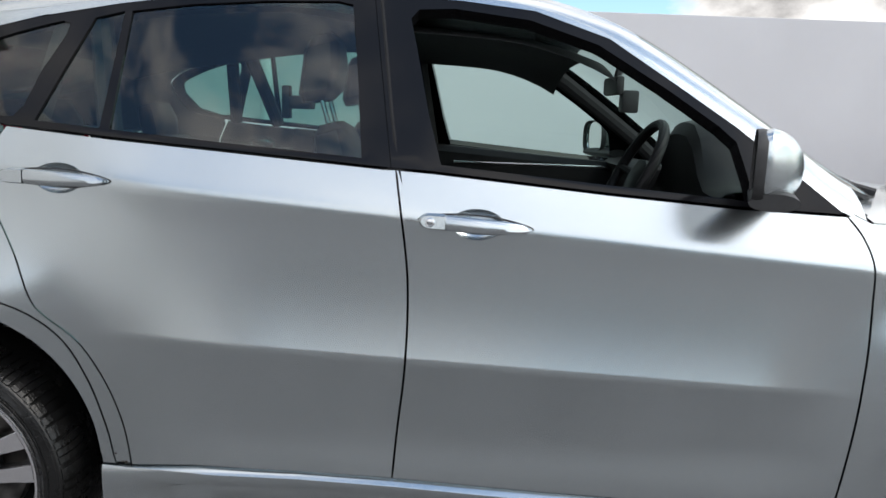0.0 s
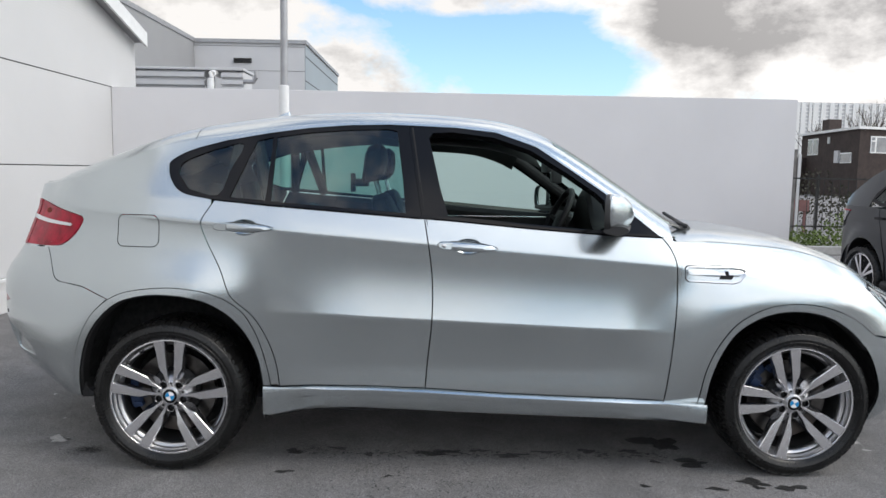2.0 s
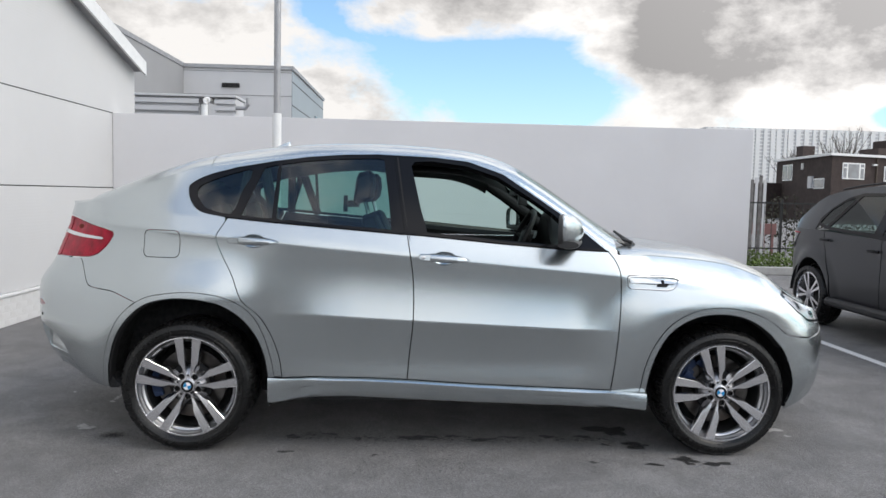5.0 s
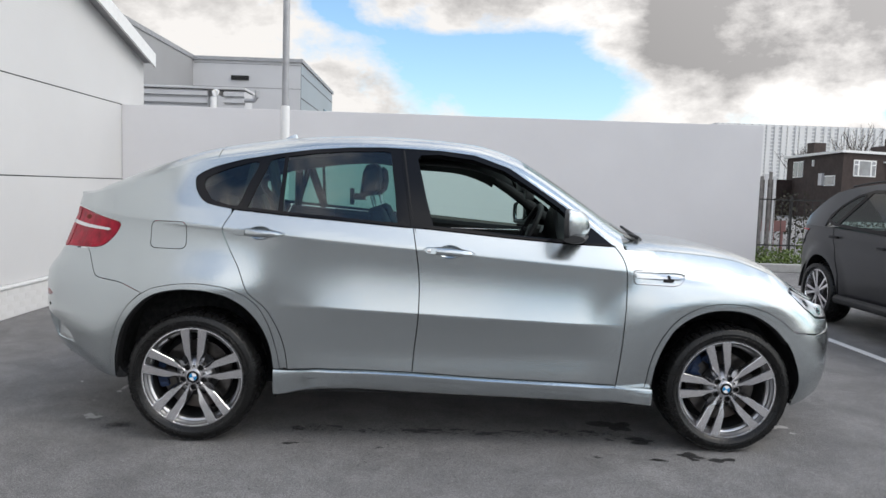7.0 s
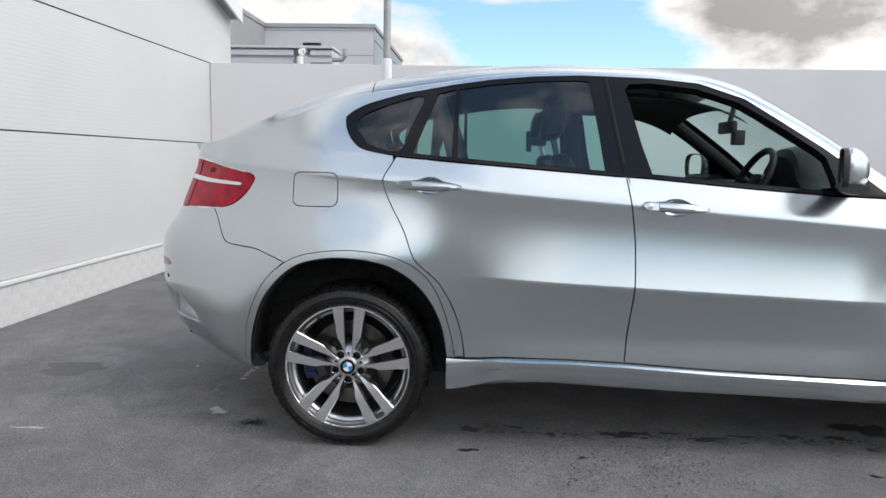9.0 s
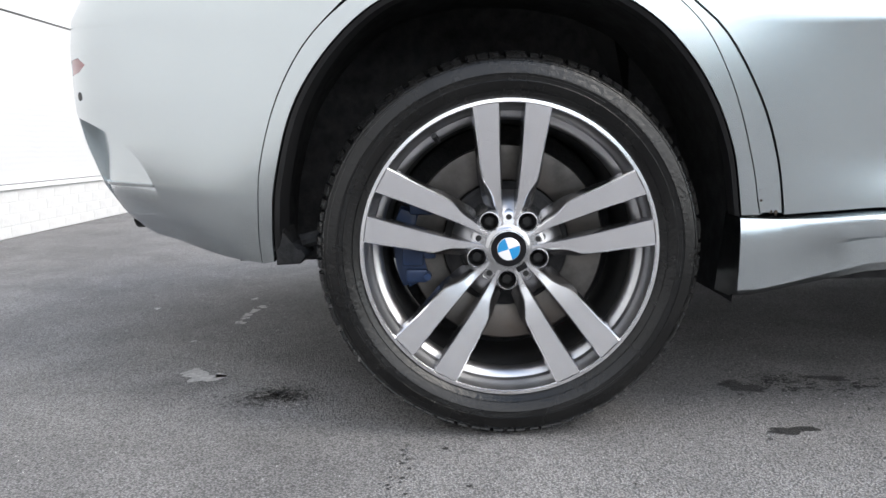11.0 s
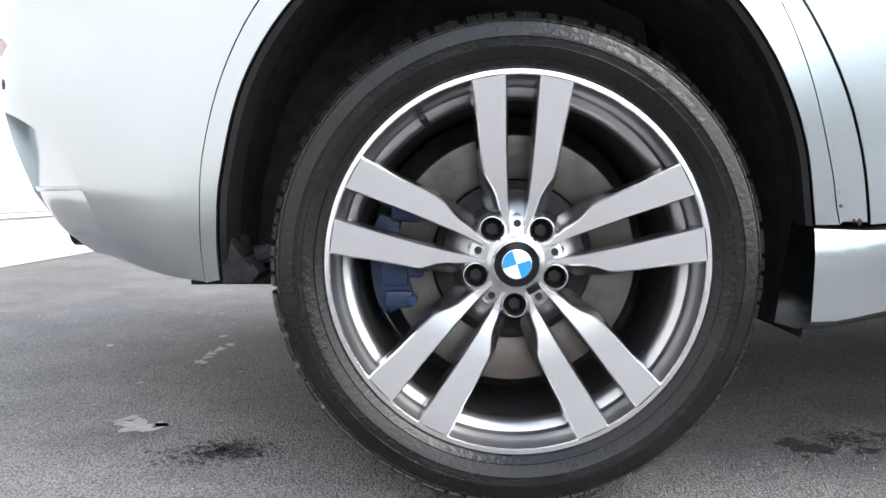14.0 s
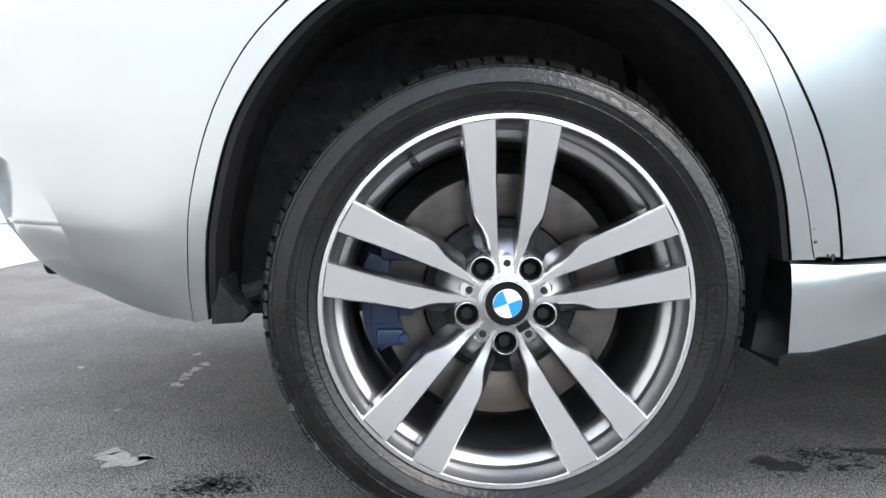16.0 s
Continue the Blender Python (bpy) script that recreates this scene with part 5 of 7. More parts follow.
    # centre cap
    bm = bmesh.new()
    lathe(bm, [(0.0345, 0.020), (0.0345, 0.0135), (0.0335, 0.012), (0.0325, 0.0118)], 48, 1)
    lathe(bm, [(0.0325, 0.0118), (0.0215, 0.0105)], 48, 0)
    lathe(bm, [(0.0215, 0.0105), (0.0205, 0.0100)], 48, 1)
    c0 = bm.verts.new((0, 0.0092, 0))
    tilt = radians(20)
    ring = [bm.verts.new((0.0205 * math.cos(tilt + 2 * math.pi * j / 48), 0.0100, 0.0205 * math.sin(tilt + 2 * math.pi * j / 48))) for j in range(48)]
    for j in range(48):
        f = bm.faces.new((c0, ring[j], ring[(j + 1) % 48]))
        f.material_index = 2 if (j // 12) % 2 else 3
    bmesh.ops.recalc_face_normals(bm, faces=bm.faces)
    part("centre_cap", bm, [BLACK_GLOSS, CHROME, BADGE_BLUE, BADGE_WHITE], w, "round cap with blue and white quarters in a black ring")
    # small badge by the cap
    bm = bmesh.new()
    box(bm, -0.010, 0.010, 0.0185, 0.0225, -0.0045, 0.0045, 0.001)
    bmesh.ops.transform(bm, matrix=Matrix.Translation((0.026, 0, -0.036)) @ Matrix.Rotation(radians(-30), 4, "Y"), verts=bm.verts)
    part("badge", bm, BLACK_GLOSS, w)
    # valve
    bm = bmesh.new()
    tube(bm, [(-0.132, 0.040, 0.195), (-0.137, 0.020, 0.202), (-0.139, 0.012, 0.205)], [0.005, 0.0055, 0.005], 10)
    part("valve", bm, RUBBER_AND_SHADE, w)
    # brake disc and caliper
    bm = bmesh.new()
    lathe(bm, [(0.122, 0.0985), (0.124, 0.0975), (0.188, 0.0975), (0.1905, 0.0995), (0.1905, 0.126)], 120)
    bmesh.ops.recalc_face_normals(bm, faces=bm.faces)
    part("brake_disc", bm, STEEL_DISC, w, "worn steel brake disc")
    bm = bmesh.new()
    lathe(bm, [(0.0, 0.20), (0.226, 0.20)], 40)
    lathe(bm, [(0.070, 0.078), (0.112, 0.080), (0.119, 0.086), (0.122, 0.12)], 60)
    part("back_plate", bm, LINER, w, "dark plate behind the brake")
    bm = bmesh.new()
    for a0, a1, r0, r1, d0, d1 in ((176, 205, 0.160, 0.205, 0.082, 0.096), (162, 204, 0.178, 0.216, 0.090, 0.150)):
        outl = [(r1 * math.cos(radians(a0 + (a1 - a0) * j / 10)), r1 * math.sin(radians(a0 + (a1 - a0) * j / 10))) for j in range(11)]
        outl += [(r0 * math.cos(radians(a1 + (a0 - a1) * j / 10)), r0 * math.sin(radians(a1 + (a0 - a1) * j / 10))) for j in range(11)]
        prism(bm, outl, d0, d1, 0, 0.004)
    for x0, x1, y0, y1, z0, z1 in ((-0.192, -0.150, 0.070, 0.086, -0.076, -0.050), (-0.200, -0.158, 0.074, 0.090, -0.044, -0.006), (-0.160, -0.134, 0.076, 0.092, -0.030, -0.014), (-0.186, -0.140, 0.080, 0.096, 0.054, 0.082)):
        box(bm, x0, x1, y0, y1, z0, z1, 0.006)
    for z in (-0.063, 0.068):
        bmesh.ops.create_cone(bm, cap_ends=True, segments=12, radius1=0.008, radius2=0.007, depth=0.02, matrix=Matrix.Translation((-0.150, 0.072, z)) @ Matrix.Rotation(radians(90), 4, "X"))
    bmesh.ops.recalc_face_normals(bm, faces=bm.faces)
    part("brake_caliper", bm, CALIPER, w, "blue brake caliper")
    return w


# ---- cabin ----
def pad(bm, rows, n=14):
    """Soft upholstered body through rounded sections: each row (centre, half width, half depth, tilt)."""
    rings = []
    for (cx, cy, cz), hw, hd, tilt in rows:
        ring = []
        for k in range(n):
            a = 2 * math.pi * k / n
            sq = lambda v: math.copysign(abs(v) ** 0.55, v)
            off = hd * sq(math.sin(a))
            ring.append(bm.verts.new((cx + off * math.cos(tilt), cy + hw * sq(math.cos(a)), cz + off * math.sin(tilt))))
        rings.append(ring)
    for a, b in zip(rings, rings[1:]):
        for k in range(n):
            bm.faces.new((a[k], a[(k + 1) % n], b[(k + 1) % n], b[k]))
    bm.faces.new(rings[0][::-1])
    bm.faces.new(rings[-1])
    bmesh.ops.recalc_face_normals(bm, faces=bm.faces)


def seat(car, y, x=1.12, screen=False):
    bm = bmesh.new()
    pad(bm, [((x + 0.02, y, 0.62), 0.20, 0.07, 0.1), ((x - 0.03, y, 0.80), 0.25, 0.085, 0.15), ((x - 0.10, y, 1.00), 0.26, 0.08, 0.2), ((x - 0.155, y, 1.17), 0.235, 0.065, 0.25), ((x - 0.185, y, 1.265), 0.17, 0.05, 0.3), ((x - 0.195, y, 1.29), 0.10, 0.03, 0.3)])
    back = part("seat_backrest", bm, LEATHER, car, "black leather seat")
    bm = bmesh.new()
    pad(bm, [((x - 0.235, y, 1.355), 0.10, 0.040, 0.2), ((x - 0.225, y, 1.385), 0.135, 0.060, 0.2), ((x - 0.215, y, 1.45), 0.140, 0.062, 0.25), ((x - 0.215, y, 1.515), 0.130, 0.055, 0.3), ((x - 0.22, y, 1.545), 0.09, 0.035, 0.3)])
    part("headrest", bm, LEATHER, back)
    for dy in (-0.07, 0.07):
        bm = bmesh.new()
        tube(bm, [(x - 0.185, y + dy, 1.26), (x - 0.222, y + dy, 1.39)], 0.008, 8)
        part("headrest_post", bm, CHROME, back)
    bm = bmesh.new()
    pad(bm, [((x - 0.02, y, 0.55), 0.22, 0.06, 1.2), ((x + 0.20, y, 0.60), 0.26, 0.075, 1.4), ((x + 0.45, y, 0.62), 0.26, 0.07, 1.5), ((x + 0.56, y, 0.61), 0.22, 0.05, 1.6)])
    part("seat_cushion", bm, LEATHER, back)


def build_cabin(car):
    for y in (0.58, 2 * YC - 0.58):
        seat(car, y)
    # rear bench
    bm = bmesh.new()
    pad(bm, [((0.30, YC, 0.60), 0.62, 0.08, 0.1), ((0.24, YC, 0.85), 0.66, 0.09, 0.2), ((0.13, YC, 1.10), 0.64, 0.08, 0.3), ((0.09, YC, 1.19), 0.60, 0.05, 0.3)])
    bench = part("rear_bench", bm, LEATHER, car, "black leather rear bench")
    for y in (0.58, 2 * YC - 0.58):
        bm = bmesh.new()
        pad(bm, [((0.06, y, 1.19), 0.12, 0.04, 0.3), ((0.05, y, 1.25), 0.13, 0.05, 0.3), ((0.03, y, 1.32), 0.11, 0.04, 0.3)])
        part("headrest", bm, LEATHER, bench)
    bm = bmesh.new()
    pad(bm, [((0.30, YC, 0.55), 0.62, 0.07, 1.3), ((0.60, YC, 0.60), 0.64, 0.08, 1.45), ((0.80, YC, 0.58), 0.60, 0.06, 1.6)])
    part("bench_cushion", bm, LEATHER, bench)
    # bracket clamped between the front headrest posts
    bm = bmesh.new()
    box(bm, 0.80, 0.87, 0.53, 0.60, 1.33, 1.37, 0.008)
    box(bm, 0.775, 0.80, 0.545, 0.585, 1.30, 1.40, 0.006)
    part("headrest_bracket", bm, BLACK_PLASTIC, car, "black screen bracket behind the headrest")
    # dashboard: swept section with a binnacle
    bm = bmesh.new()
    rows = []
    for i in range(25):
        y = 0.20 + (2 * YC - 0.40) * i / 24
        hump = 0.185 * math.exp(-((y - 0.62) / 0.21) ** 4)
        pts = [(2.62, 1.06), (2.36, 1.12), (2.26, 1.145 + hump * 0.45), (2.17, 1.155 + hump * 0.88), (2.09, 1.165 + hump), (2.03, 1.155 + hump * 0.97), (2.01, 1.14 + hump * 0.85), (2.05, 1.10 + hump * 0.3), (2.06, 1.00), (1.98, 0.93), (2.02, 0.75), (2.15, 0.40)]
        rows.append([bm.verts.new((px, y, pz)) for px, pz in pts])
    for a, b in zip(rows, rows[1:]):
        for k in range(len(a) - 1):
            bm.faces.new((a[k], a[k + 1], b[k + 1], b[k]))
    bmesh.ops.recalc_face_normals(bm, faces=bm.faces)
    part("dashboard", bm, LEATHER, car, "black dashboard with an instrument hood")
    # steering wheel
    bm = bmesh.new()
    c, tilt = Vector((1.865, 0.585, 1.165)), radians(26)
    ax_u, ax_v = Vector((0, 1, 0)), Vector((math.sin(tilt), 0, math.cos(tilt)))
    tube(bm, [c + 0.178 * (math.cos(2 * math.pi * k / 40) * ax_u + math.sin(2 * math.pi * k / 40) * ax_v) for k in range(40)], 0.0165, 10, closed=True)
    sw = part("steering_wheel", bm, LEATHER, car, "black leather three-spoke steering wheel")
    bm = bmesh.new()
    hubc = c + Vector((0.03, 0, -0.012))
    pad(bm, [((hubc.x - 0.035, hubc.y, hubc.z - 0.006), 0.045, 0.04, 1.2), ((hubc.x - 0.02, hubc.y, hubc.z), 0.075, 0.065, 1.2), ((hubc.x + 0.03, hubc.y, hubc.z), 0.07, 0.06, 1.2)])
    part("wheel_hub", bm, LEATHER, sw)
    for a in (5, 175, 270):
        bm = bmesh.new()
        d = math.cos(radians(a)) * ax_u + math.sin(radians(a)) * ax_v
        tube(bm, [hubc + 0.05 * d, c + 0.172 * d], [0.018, 0.012], 8)
        part("wheel_spoke", bm, CHROME if a == 270 else LEATHER, sw)
    # interior mirror
    bm = bmesh.new()
    box(bm, 1.855, 1.885, 0.87, 1.11, 1.42, 1.485, 0.012)
    tube(bm, [(1.88, 0.99, 1.48), (1.90, 0.99, 1.56)], 0.014, 8)
    box(bm, 1.90, 1.96, 0.96, 1.03, 1.36, 1.44, 0.01)
    part("rear_view_mirror", bm, BLACK_PLASTIC, car, "black interior mirror on the windscreen")
    # headliner and inner pillars
    bm = bmesh.new()
    grid = []
    for i in range(31):
        x = -0.2 + (1.74 + 0.2) * i / 30
        ex, ey, ez = edge_of(x)
        row = []
        for j in range(15):
            q = 2 * j / 14
            m = q if q <= 1 else 2 - q
            row.append(bm.verts.new((x, ey + 0.03 + (YC - ey - 0.03) * q, ez - 0.060 - 0.040 * step(0.8, 1.2, x) + (crown(x) - ez - 0.015) * (1 - (1 - m) ** 2.6))))
        grid.append(row)
    for a, b in zip(grid, grid[1:]):
        for k in range(14):
            bm.faces.new((a[k], a[k + 1], b[k + 1], b[k]))
    bmesh.ops.recalc_face_normals(bm, faces=bm.faces)
    part("headliner", bm, HEADLINER, car, "anthracite headliner")
    for side in (0, 1):
        f = (lambda p: (p[0], 2 * YC - p[1], p[2])) if side else (lambda p: tuple(p))
        bm = bmesh.new()
        pts, rad = [], []
        for i in range(14):
            x = 1.60 + (2.36 - 1.60) * i / 13
            ex, ey, ez = edge_of(x)
            pts.append(f((x + 0.01, ey + 0.060, ez - 0.024)))
            rad.append(0.034)
        tube(bm, pts, rad, 10)
        part("inner_pillar", bm, HEADLINER, car, "dark inner windscreen pillar")
        bm = bmesh.new()
        pts = []
        for i in range(8):
            z = 1.10 + 0.50 * i / 7
            x = 1.185 - 0.08 * i / 7
            y = float(skin(float(u_of(x)), z)[1]) + 0.055
            pts.append(f((x, y, z)))
        tube(bm, pts, 0.052, 10)
        part("inner_pillar", bm, HEADLINER, car)
        bm = bmesh.new()
        for x0, x1, z0, z1 in ((0.36, 0.445, 1.545, 1.25), (0.27, 0.245, 1.52, 1.26)):
            pts = []
            for i in range(6):
                x, z = x0 + (x1 - x0) * i / 5, z0 + (z1 - z0) * i / 5
                pts.append(f((x, float(skin(float(u_of(x)), z)[1]) + 0.04, z)))
            tube(bm, pts, 0.03, 8)
        part("inner_pillar", bm, HEADLINER, car)


def build_trim(car):
    # wiper resting at the base of the windscreen
    bm = bmesh.new()
    tube(bm, [(2.40, 0.33, 1.175), (2.46, 0.36, 1.150), (2.52, 0.42, 1.145), (2.48, 0.70, 1.21)], [0.008, 0.014, 0.016, 0.008], 8)
    tube(bm, [(2.335, 0.42, 1.235), (2.40, 0.40, 1.19), (2.50, 0.36, 1.16)], [0.004, 0.008, 0.012], 8)
    part("wiper_arm", bm, BLACK_PLASTIC, car, "black wiper arm")
    # aerial fin
    bm = bmesh.new()
    rows = []
    for x, w, h in ((0.16, 0.004, 0.002), (0.22, 0.016, 0.012), (0.30, 0.024, 0.028), (0.345, 0.026, 0.045), (0.37, 0.02, 0.052), (0.385, 0.008, 0.02)):
        base = crown(x) - 0.006
        rows.append([bm.verts.new((x, YC + s * w, base + hh)) for s, hh in ((-1, 0), (-0.35, h), (0.35, h), (1, 0))])
    for a, b in zip(rows, rows[1:]):
        for k in range(3):
            bm.faces.new((a[k], a[k + 1], b[k + 1], b[k]))
    bmesh.ops.recalc_face_normals(bm, faces=bm.faces)
    part("aerial_fin", bm, PAINT, car)
    # exhaust tips under the rear bumper
    for y in (0.50, 0.60):
        bm = bmesh.new()
        tube(bm, [(-0.925, y + 0.10, 0.375), (-0.62, y + 0.10, 0.375)], 0.034, 18)
        part("exhaust_tip", bm, DARK_METAL, car, "dark round exhaust tip")
    # mud flaps of the arches
    for x, s in ((3.33, 1),):
        bm = bmesh.new()
        box(bm, x - 0.068, x - 0.046, 0.05, 0.33, 0.225, 0.36, 0.006)
        part("arch_spat", bm, LINER, car, "black plastic spat behind the wheel")
    bm = bmesh.new()
    prism(bm, [(-0.452, 0.312), (-0.405, 0.314), (-0.392, 0.330), (-0.402, 0.345), (-0.425, 0.352), (-0.432, 0.385), (-0.446, 0.385), (-0.452, 0.345)], 0.11, 0.20, bevel=0.006)
    tube(bm, [(-0.41, 0.16, 0.352), (-0.36, 0.17, 0.366), (-0.31, 0.19, 0.372)], [0.016, 0.013, 0.010], 10)
    part("arch_bracket", bm, LINER, car, "black plastic bracket at the foot of the arch")
    # parking sensor in the front bumper
    bm = bmesh.new()
    box(bm, 3.395, 3.411, 0.105, 0.12, 0.43, 0.445, 0.003)
    part("parking_sensor", bm, BLACK_PLASTIC, car)


# ---- the dark SUV in the next bay; built along x, then turned ----
def build_suv():
    """Nose towards +x in its own frame, near flank at y = 0."""
    s = thing("suv_car", "dark grey metallic SUV parked nose-on in a marked bay", "car", (5.86, 5.41, 0), -90)
    L, W = 4.75, 1.90
    # flank profile: stations from tail to nose: plan inset, roof height, belt height
    xs = [0.0, 0.06, 0.18, 0.40, 0.80, 1.5, 2.4, 3.2, 3.8, 4.3, 4.6, 4.75]
    plan = [0.36, 0.18, 0.085, 0.05, 0.025, 0.012, 0.01, 0.015, 0.03, 0.10, 0.26, 0.55]
    belt = [1.09, 1.105, 1.115, 1.12, 1.12, 1.095, 1.055, 1.03, 1.0, 0.93, 0.84, 0.70]
    roof = [1.15, 1.18, 1.24, 1.37, 1.545, 1.635, 1.635, 1.38, 1.05, 0.98, 0.88, 0.72]
    pc = catmull(list(zip(xs, plan)), 8)
    rc = catmull(list(zip(xs, roof)), 8)
    inset_s = lambda x: lerp(x, pc[:, 0], pc[:, 1])
    belt_s, roof_s = (lambda x: lerp(x, xs, belt)), (lambda x: lerp(x, rc[:, 0], rc[:, 1]))
    short = lambda x: x if x > 0.83 else 0.83 - (0.83 - x) * 0.80  # stubby rear overhang

    def P(x, z, off=0.0):
        b = belt_s(x)
        d = inset_s(x) + 0.03 * ((min(z, b) - 0.75) / 0.4) ** 2
        d += 0.012 * math.exp(-abs(z - 0.92) / 0.03) * (z < 0.92)
        if z > b:
            d += 0.42 * (z - b)
        for x0 in (0.83, 3.72):
            r = math.hypot(x - x0, z - 0.36)
            d -= 0.022 * (1 - step(0.46, 0.60, r))
        return (short(x), d - off, z)

    def flat_panel(name, pts, mat, parent, off=0.0, label="", hole=None, grid=0.05, side=0):
        poly = resample(pts, grid)
        cuts = [resample(h, grid) for h in (hole or [])]
        ps, ed = list(poly), [(i, (i + 1) % len(poly)) for i in range(len(poly))]
        for c in cuts:
            b0 = len(ps)
            ps += c
            ed += [(b0 + i, b0 + (i + 1) % len(c)) for i in range(len(c))]
        border = np.array(ps)
        x = min(p[0] for p in poly)
        while x < max(p[0] for p in poly):
            z = min(p[1] for p in poly)
            while z < max(p[1] for p in poly):
                if np.min(np.hypot(border[:, 0] - x, border[:, 1] - z)) > 0.5 * grid and inside((x, z), poly) and not any(inside((x, z), c) for c in cuts):
                    ps.append((x, z))
                z += grid
            x += grid
        vs, _, fs, _, _, _ = delaunay_2d_cdt([Vector(p) for p in ps], ed, [], 0, 1e-6)
        bm = bmesh.new()
        bv = []
        for v in vs:
            q = P(v[0], v[1], off)
            bv.append(bm.verts.new((q[0], W - q[1] if side else q[1], q[2])))
        for f in fs:
            c = sum((vs[i] for i in f), Vector((0, 0))) / 3
            if inside(c, poly) and not any(inside(c, h) for h in cuts):
                bm.faces.new([bv[i] for i in f])
        ext = bmesh.ops.extrude_edge_only(bm, edges=[e for e in bm.edges if e.is_boundary])
        for v in ext["geom"]:
            if isinstance(v, bmesh.types.BMVert):
                v.co.y += -0.015 if side else 0.015
        bmesh.ops.recalc_face_normals(bm, faces=bm.faces)
        loose = [v for v in bm.verts if not v.link_faces]
        bmesh.ops.delete(bm, geom=loose, context="VERTS")
        return part(name, bm, mat, parent, label)

    def arch(x0, r, a0=180, a1=0, n=14):
        return [(x0 + r * math.cos(radians(a0 + (a1 - a0) * k / n)), 0.36 + r * math.sin(radians(a0 + (a1 - a0) * k / n))) for k in range(n + 1)]
    for side in (0, 1):
        low = [(0.0, 0.42), (0.42, 0.36)] + arch(0.83, 0.43)[0:] + [(1.30, 0.36)]
        q = [(0.0, 0.40), (0.40, 0.36)] + arch(0.83, 0.43) + [(1.265, 0.60), (1.10, 0.95), (1.06, belt_s(1.06))] + [(x, belt_s(x)) for x in (0.8, 0.4, 0.18, 0.06, 0.0)]
        flat_panel("rear_quarter_panel", q, DARK_PAINT, s, side=side)
        flat_panel("rear_door", [(1.30, 0.36), (1.28, 0.60), (1.112, 0.95), (1.072, belt_s(1.07)), (1.5, belt_s(1.5)), (2.14, belt_s(2.14)), (2.17, 0.8), (2.15, 0.36)], DARK_PAINT, s, side=side)
        flat_panel("front_door", [(2.16, 0.36), (2.18, 0.8), (2.15, belt_s(2.15)), (3.2, belt_s(3.2)), (3.26, 0.8), (3.22, 0.36)], DARK_PAINT, s, side=side)
        flat_panel("front_wing", [(3.23, 0.36), (3.27, 0.8), (3.21, belt_s(3.2))] + [(x, belt_s(x) - 0.01) for x in (3.5, 3.8, 4.3, 4.6, 4.74)] + [(4.74, 0.30), (4.2, 0.30)] + arch(3.72, 0.43)[::-1], DARK_PAINT, s, side=side)
        # greenhouse frame and panes
        up = lambda x, o: roof_s(x) - 0.055 - o
        dlo = [(0.862, 1.185), (1.06, 1.135), (2.15, belt_s(2.15)), (3.22, belt_s(3.22)), (2.98, 1.30), (2.7, 1.455), (2.4, 1.535), (1.5, 1.545), (1.25, 1.490), (1.02, 1.375), (0.885, 1.265)]
        h1 = [(0.905, 1.206), (1.07, 1.165), (1.42, 1.500), (1.22, 1.448), (1.02, 1.345)]
        h2 = [(1.14, 1.158), (1.98, 1.122), (2.0, 1.512), (1.50, 1.512)]
        h3 = [(2.12, 1.112), (3.02, 1.080), (2.80, 1.31), (2.5, 1.455), (2.14, 1.508)]
        fr = flat_panel("window_frame", dlo, BLACK_GLOSS, s, 0.003, hole=[h1, h2, h3], side=side)
        for h in (h1, h2, h3):
            flat_panel("window_pane", h, GLASS_DARK, fr, -0.004, "dark tinted glass", side=side)
        # upper body above the windows
        over = [(2.4, 1.537), (1.5, 1.547), (1.25, 1.492), (1.02, 1.377), (0.883, 1.266), (0.860, 1.185), (0.855, belt_s(0.86) + 0.002)]
        flat_panel("roof_side", over + [(x, belt_s(x) + 0.002) for x in (0.4, 0.18, 0.06, 0.0)] + [(x, roof_s(x) - 0.025) for x in (0.0, 0.06, 0.18, 0.4, 0.6, 0.8, 1.1, 1.5, 2.0, 2.4)], DARK_PAINT, s, side=side)
        # roof rail, cladding, handles, lamp
        bm = bmesh.new()
        yy = lambda v: W - v if side else v
        tube(bm, [(x, yy(P(x, roof_s(x) - 0.03)[1] + 0.05), roof_s(x) + 0.005) for x in (1.0, 1.15, 1.4, 1.8, 2.3, 2.45)], 0.011, 8)
        part("roof_rail", bm, BLACK_PLASTIC, s, "dark roof rail")
        bm = bmesh.new()
        tube(bm, [(1.30, yy(0.0), 0.33), (2.2, yy(-0.005), 0.325), (3.25, yy(0.0), 0.33)], 0.05, 10)
        part("side_step", bm, BLACK_PLASTIC, s, "dark side step")
        for hx, hz in ((1.14, 1.010), (2.06, 0.945)):
            bm = bmesh.new()
            q = P(hx, hz)
            box(bm, hx - 0.09, hx + 0.09, min(yy(q[1] - 0.035), yy(q[1] - 0.012)), max(yy(q[1] - 0.035), yy(q[1] - 0.012)), hz - 0.014, hz + 0.014, 0.008)
            part("door_handle", bm, BLACK_GLOSS, s)
        flat_panel("tail_lamp", [(0.05, 0.90), (0.10, 0.85), (0.20, 0.87), (0.36, 1.05), (0.35, 1.065), (0.05, 1.07)], LAMP_SMOKE, s, 0.008, "smoked grey tail lamp", grid=0.03, side=side)
        flat_panel("lamp_bar", [(0.0, 1.085), (0.40, 1.072), (0.40, 1.060), (0.0, 1.068)], LAMP_RED, s, 0.012, grid=0.03, side=side)
        for x0 in (0.83, 3.72):
            bm = bmesh.new()
            rows = []
            for y in (0.02, 0.12, 0.33):
                rows.append([bm.verts.new((x, yy(y), z)) for x, z in arch(x0, 0.425)])
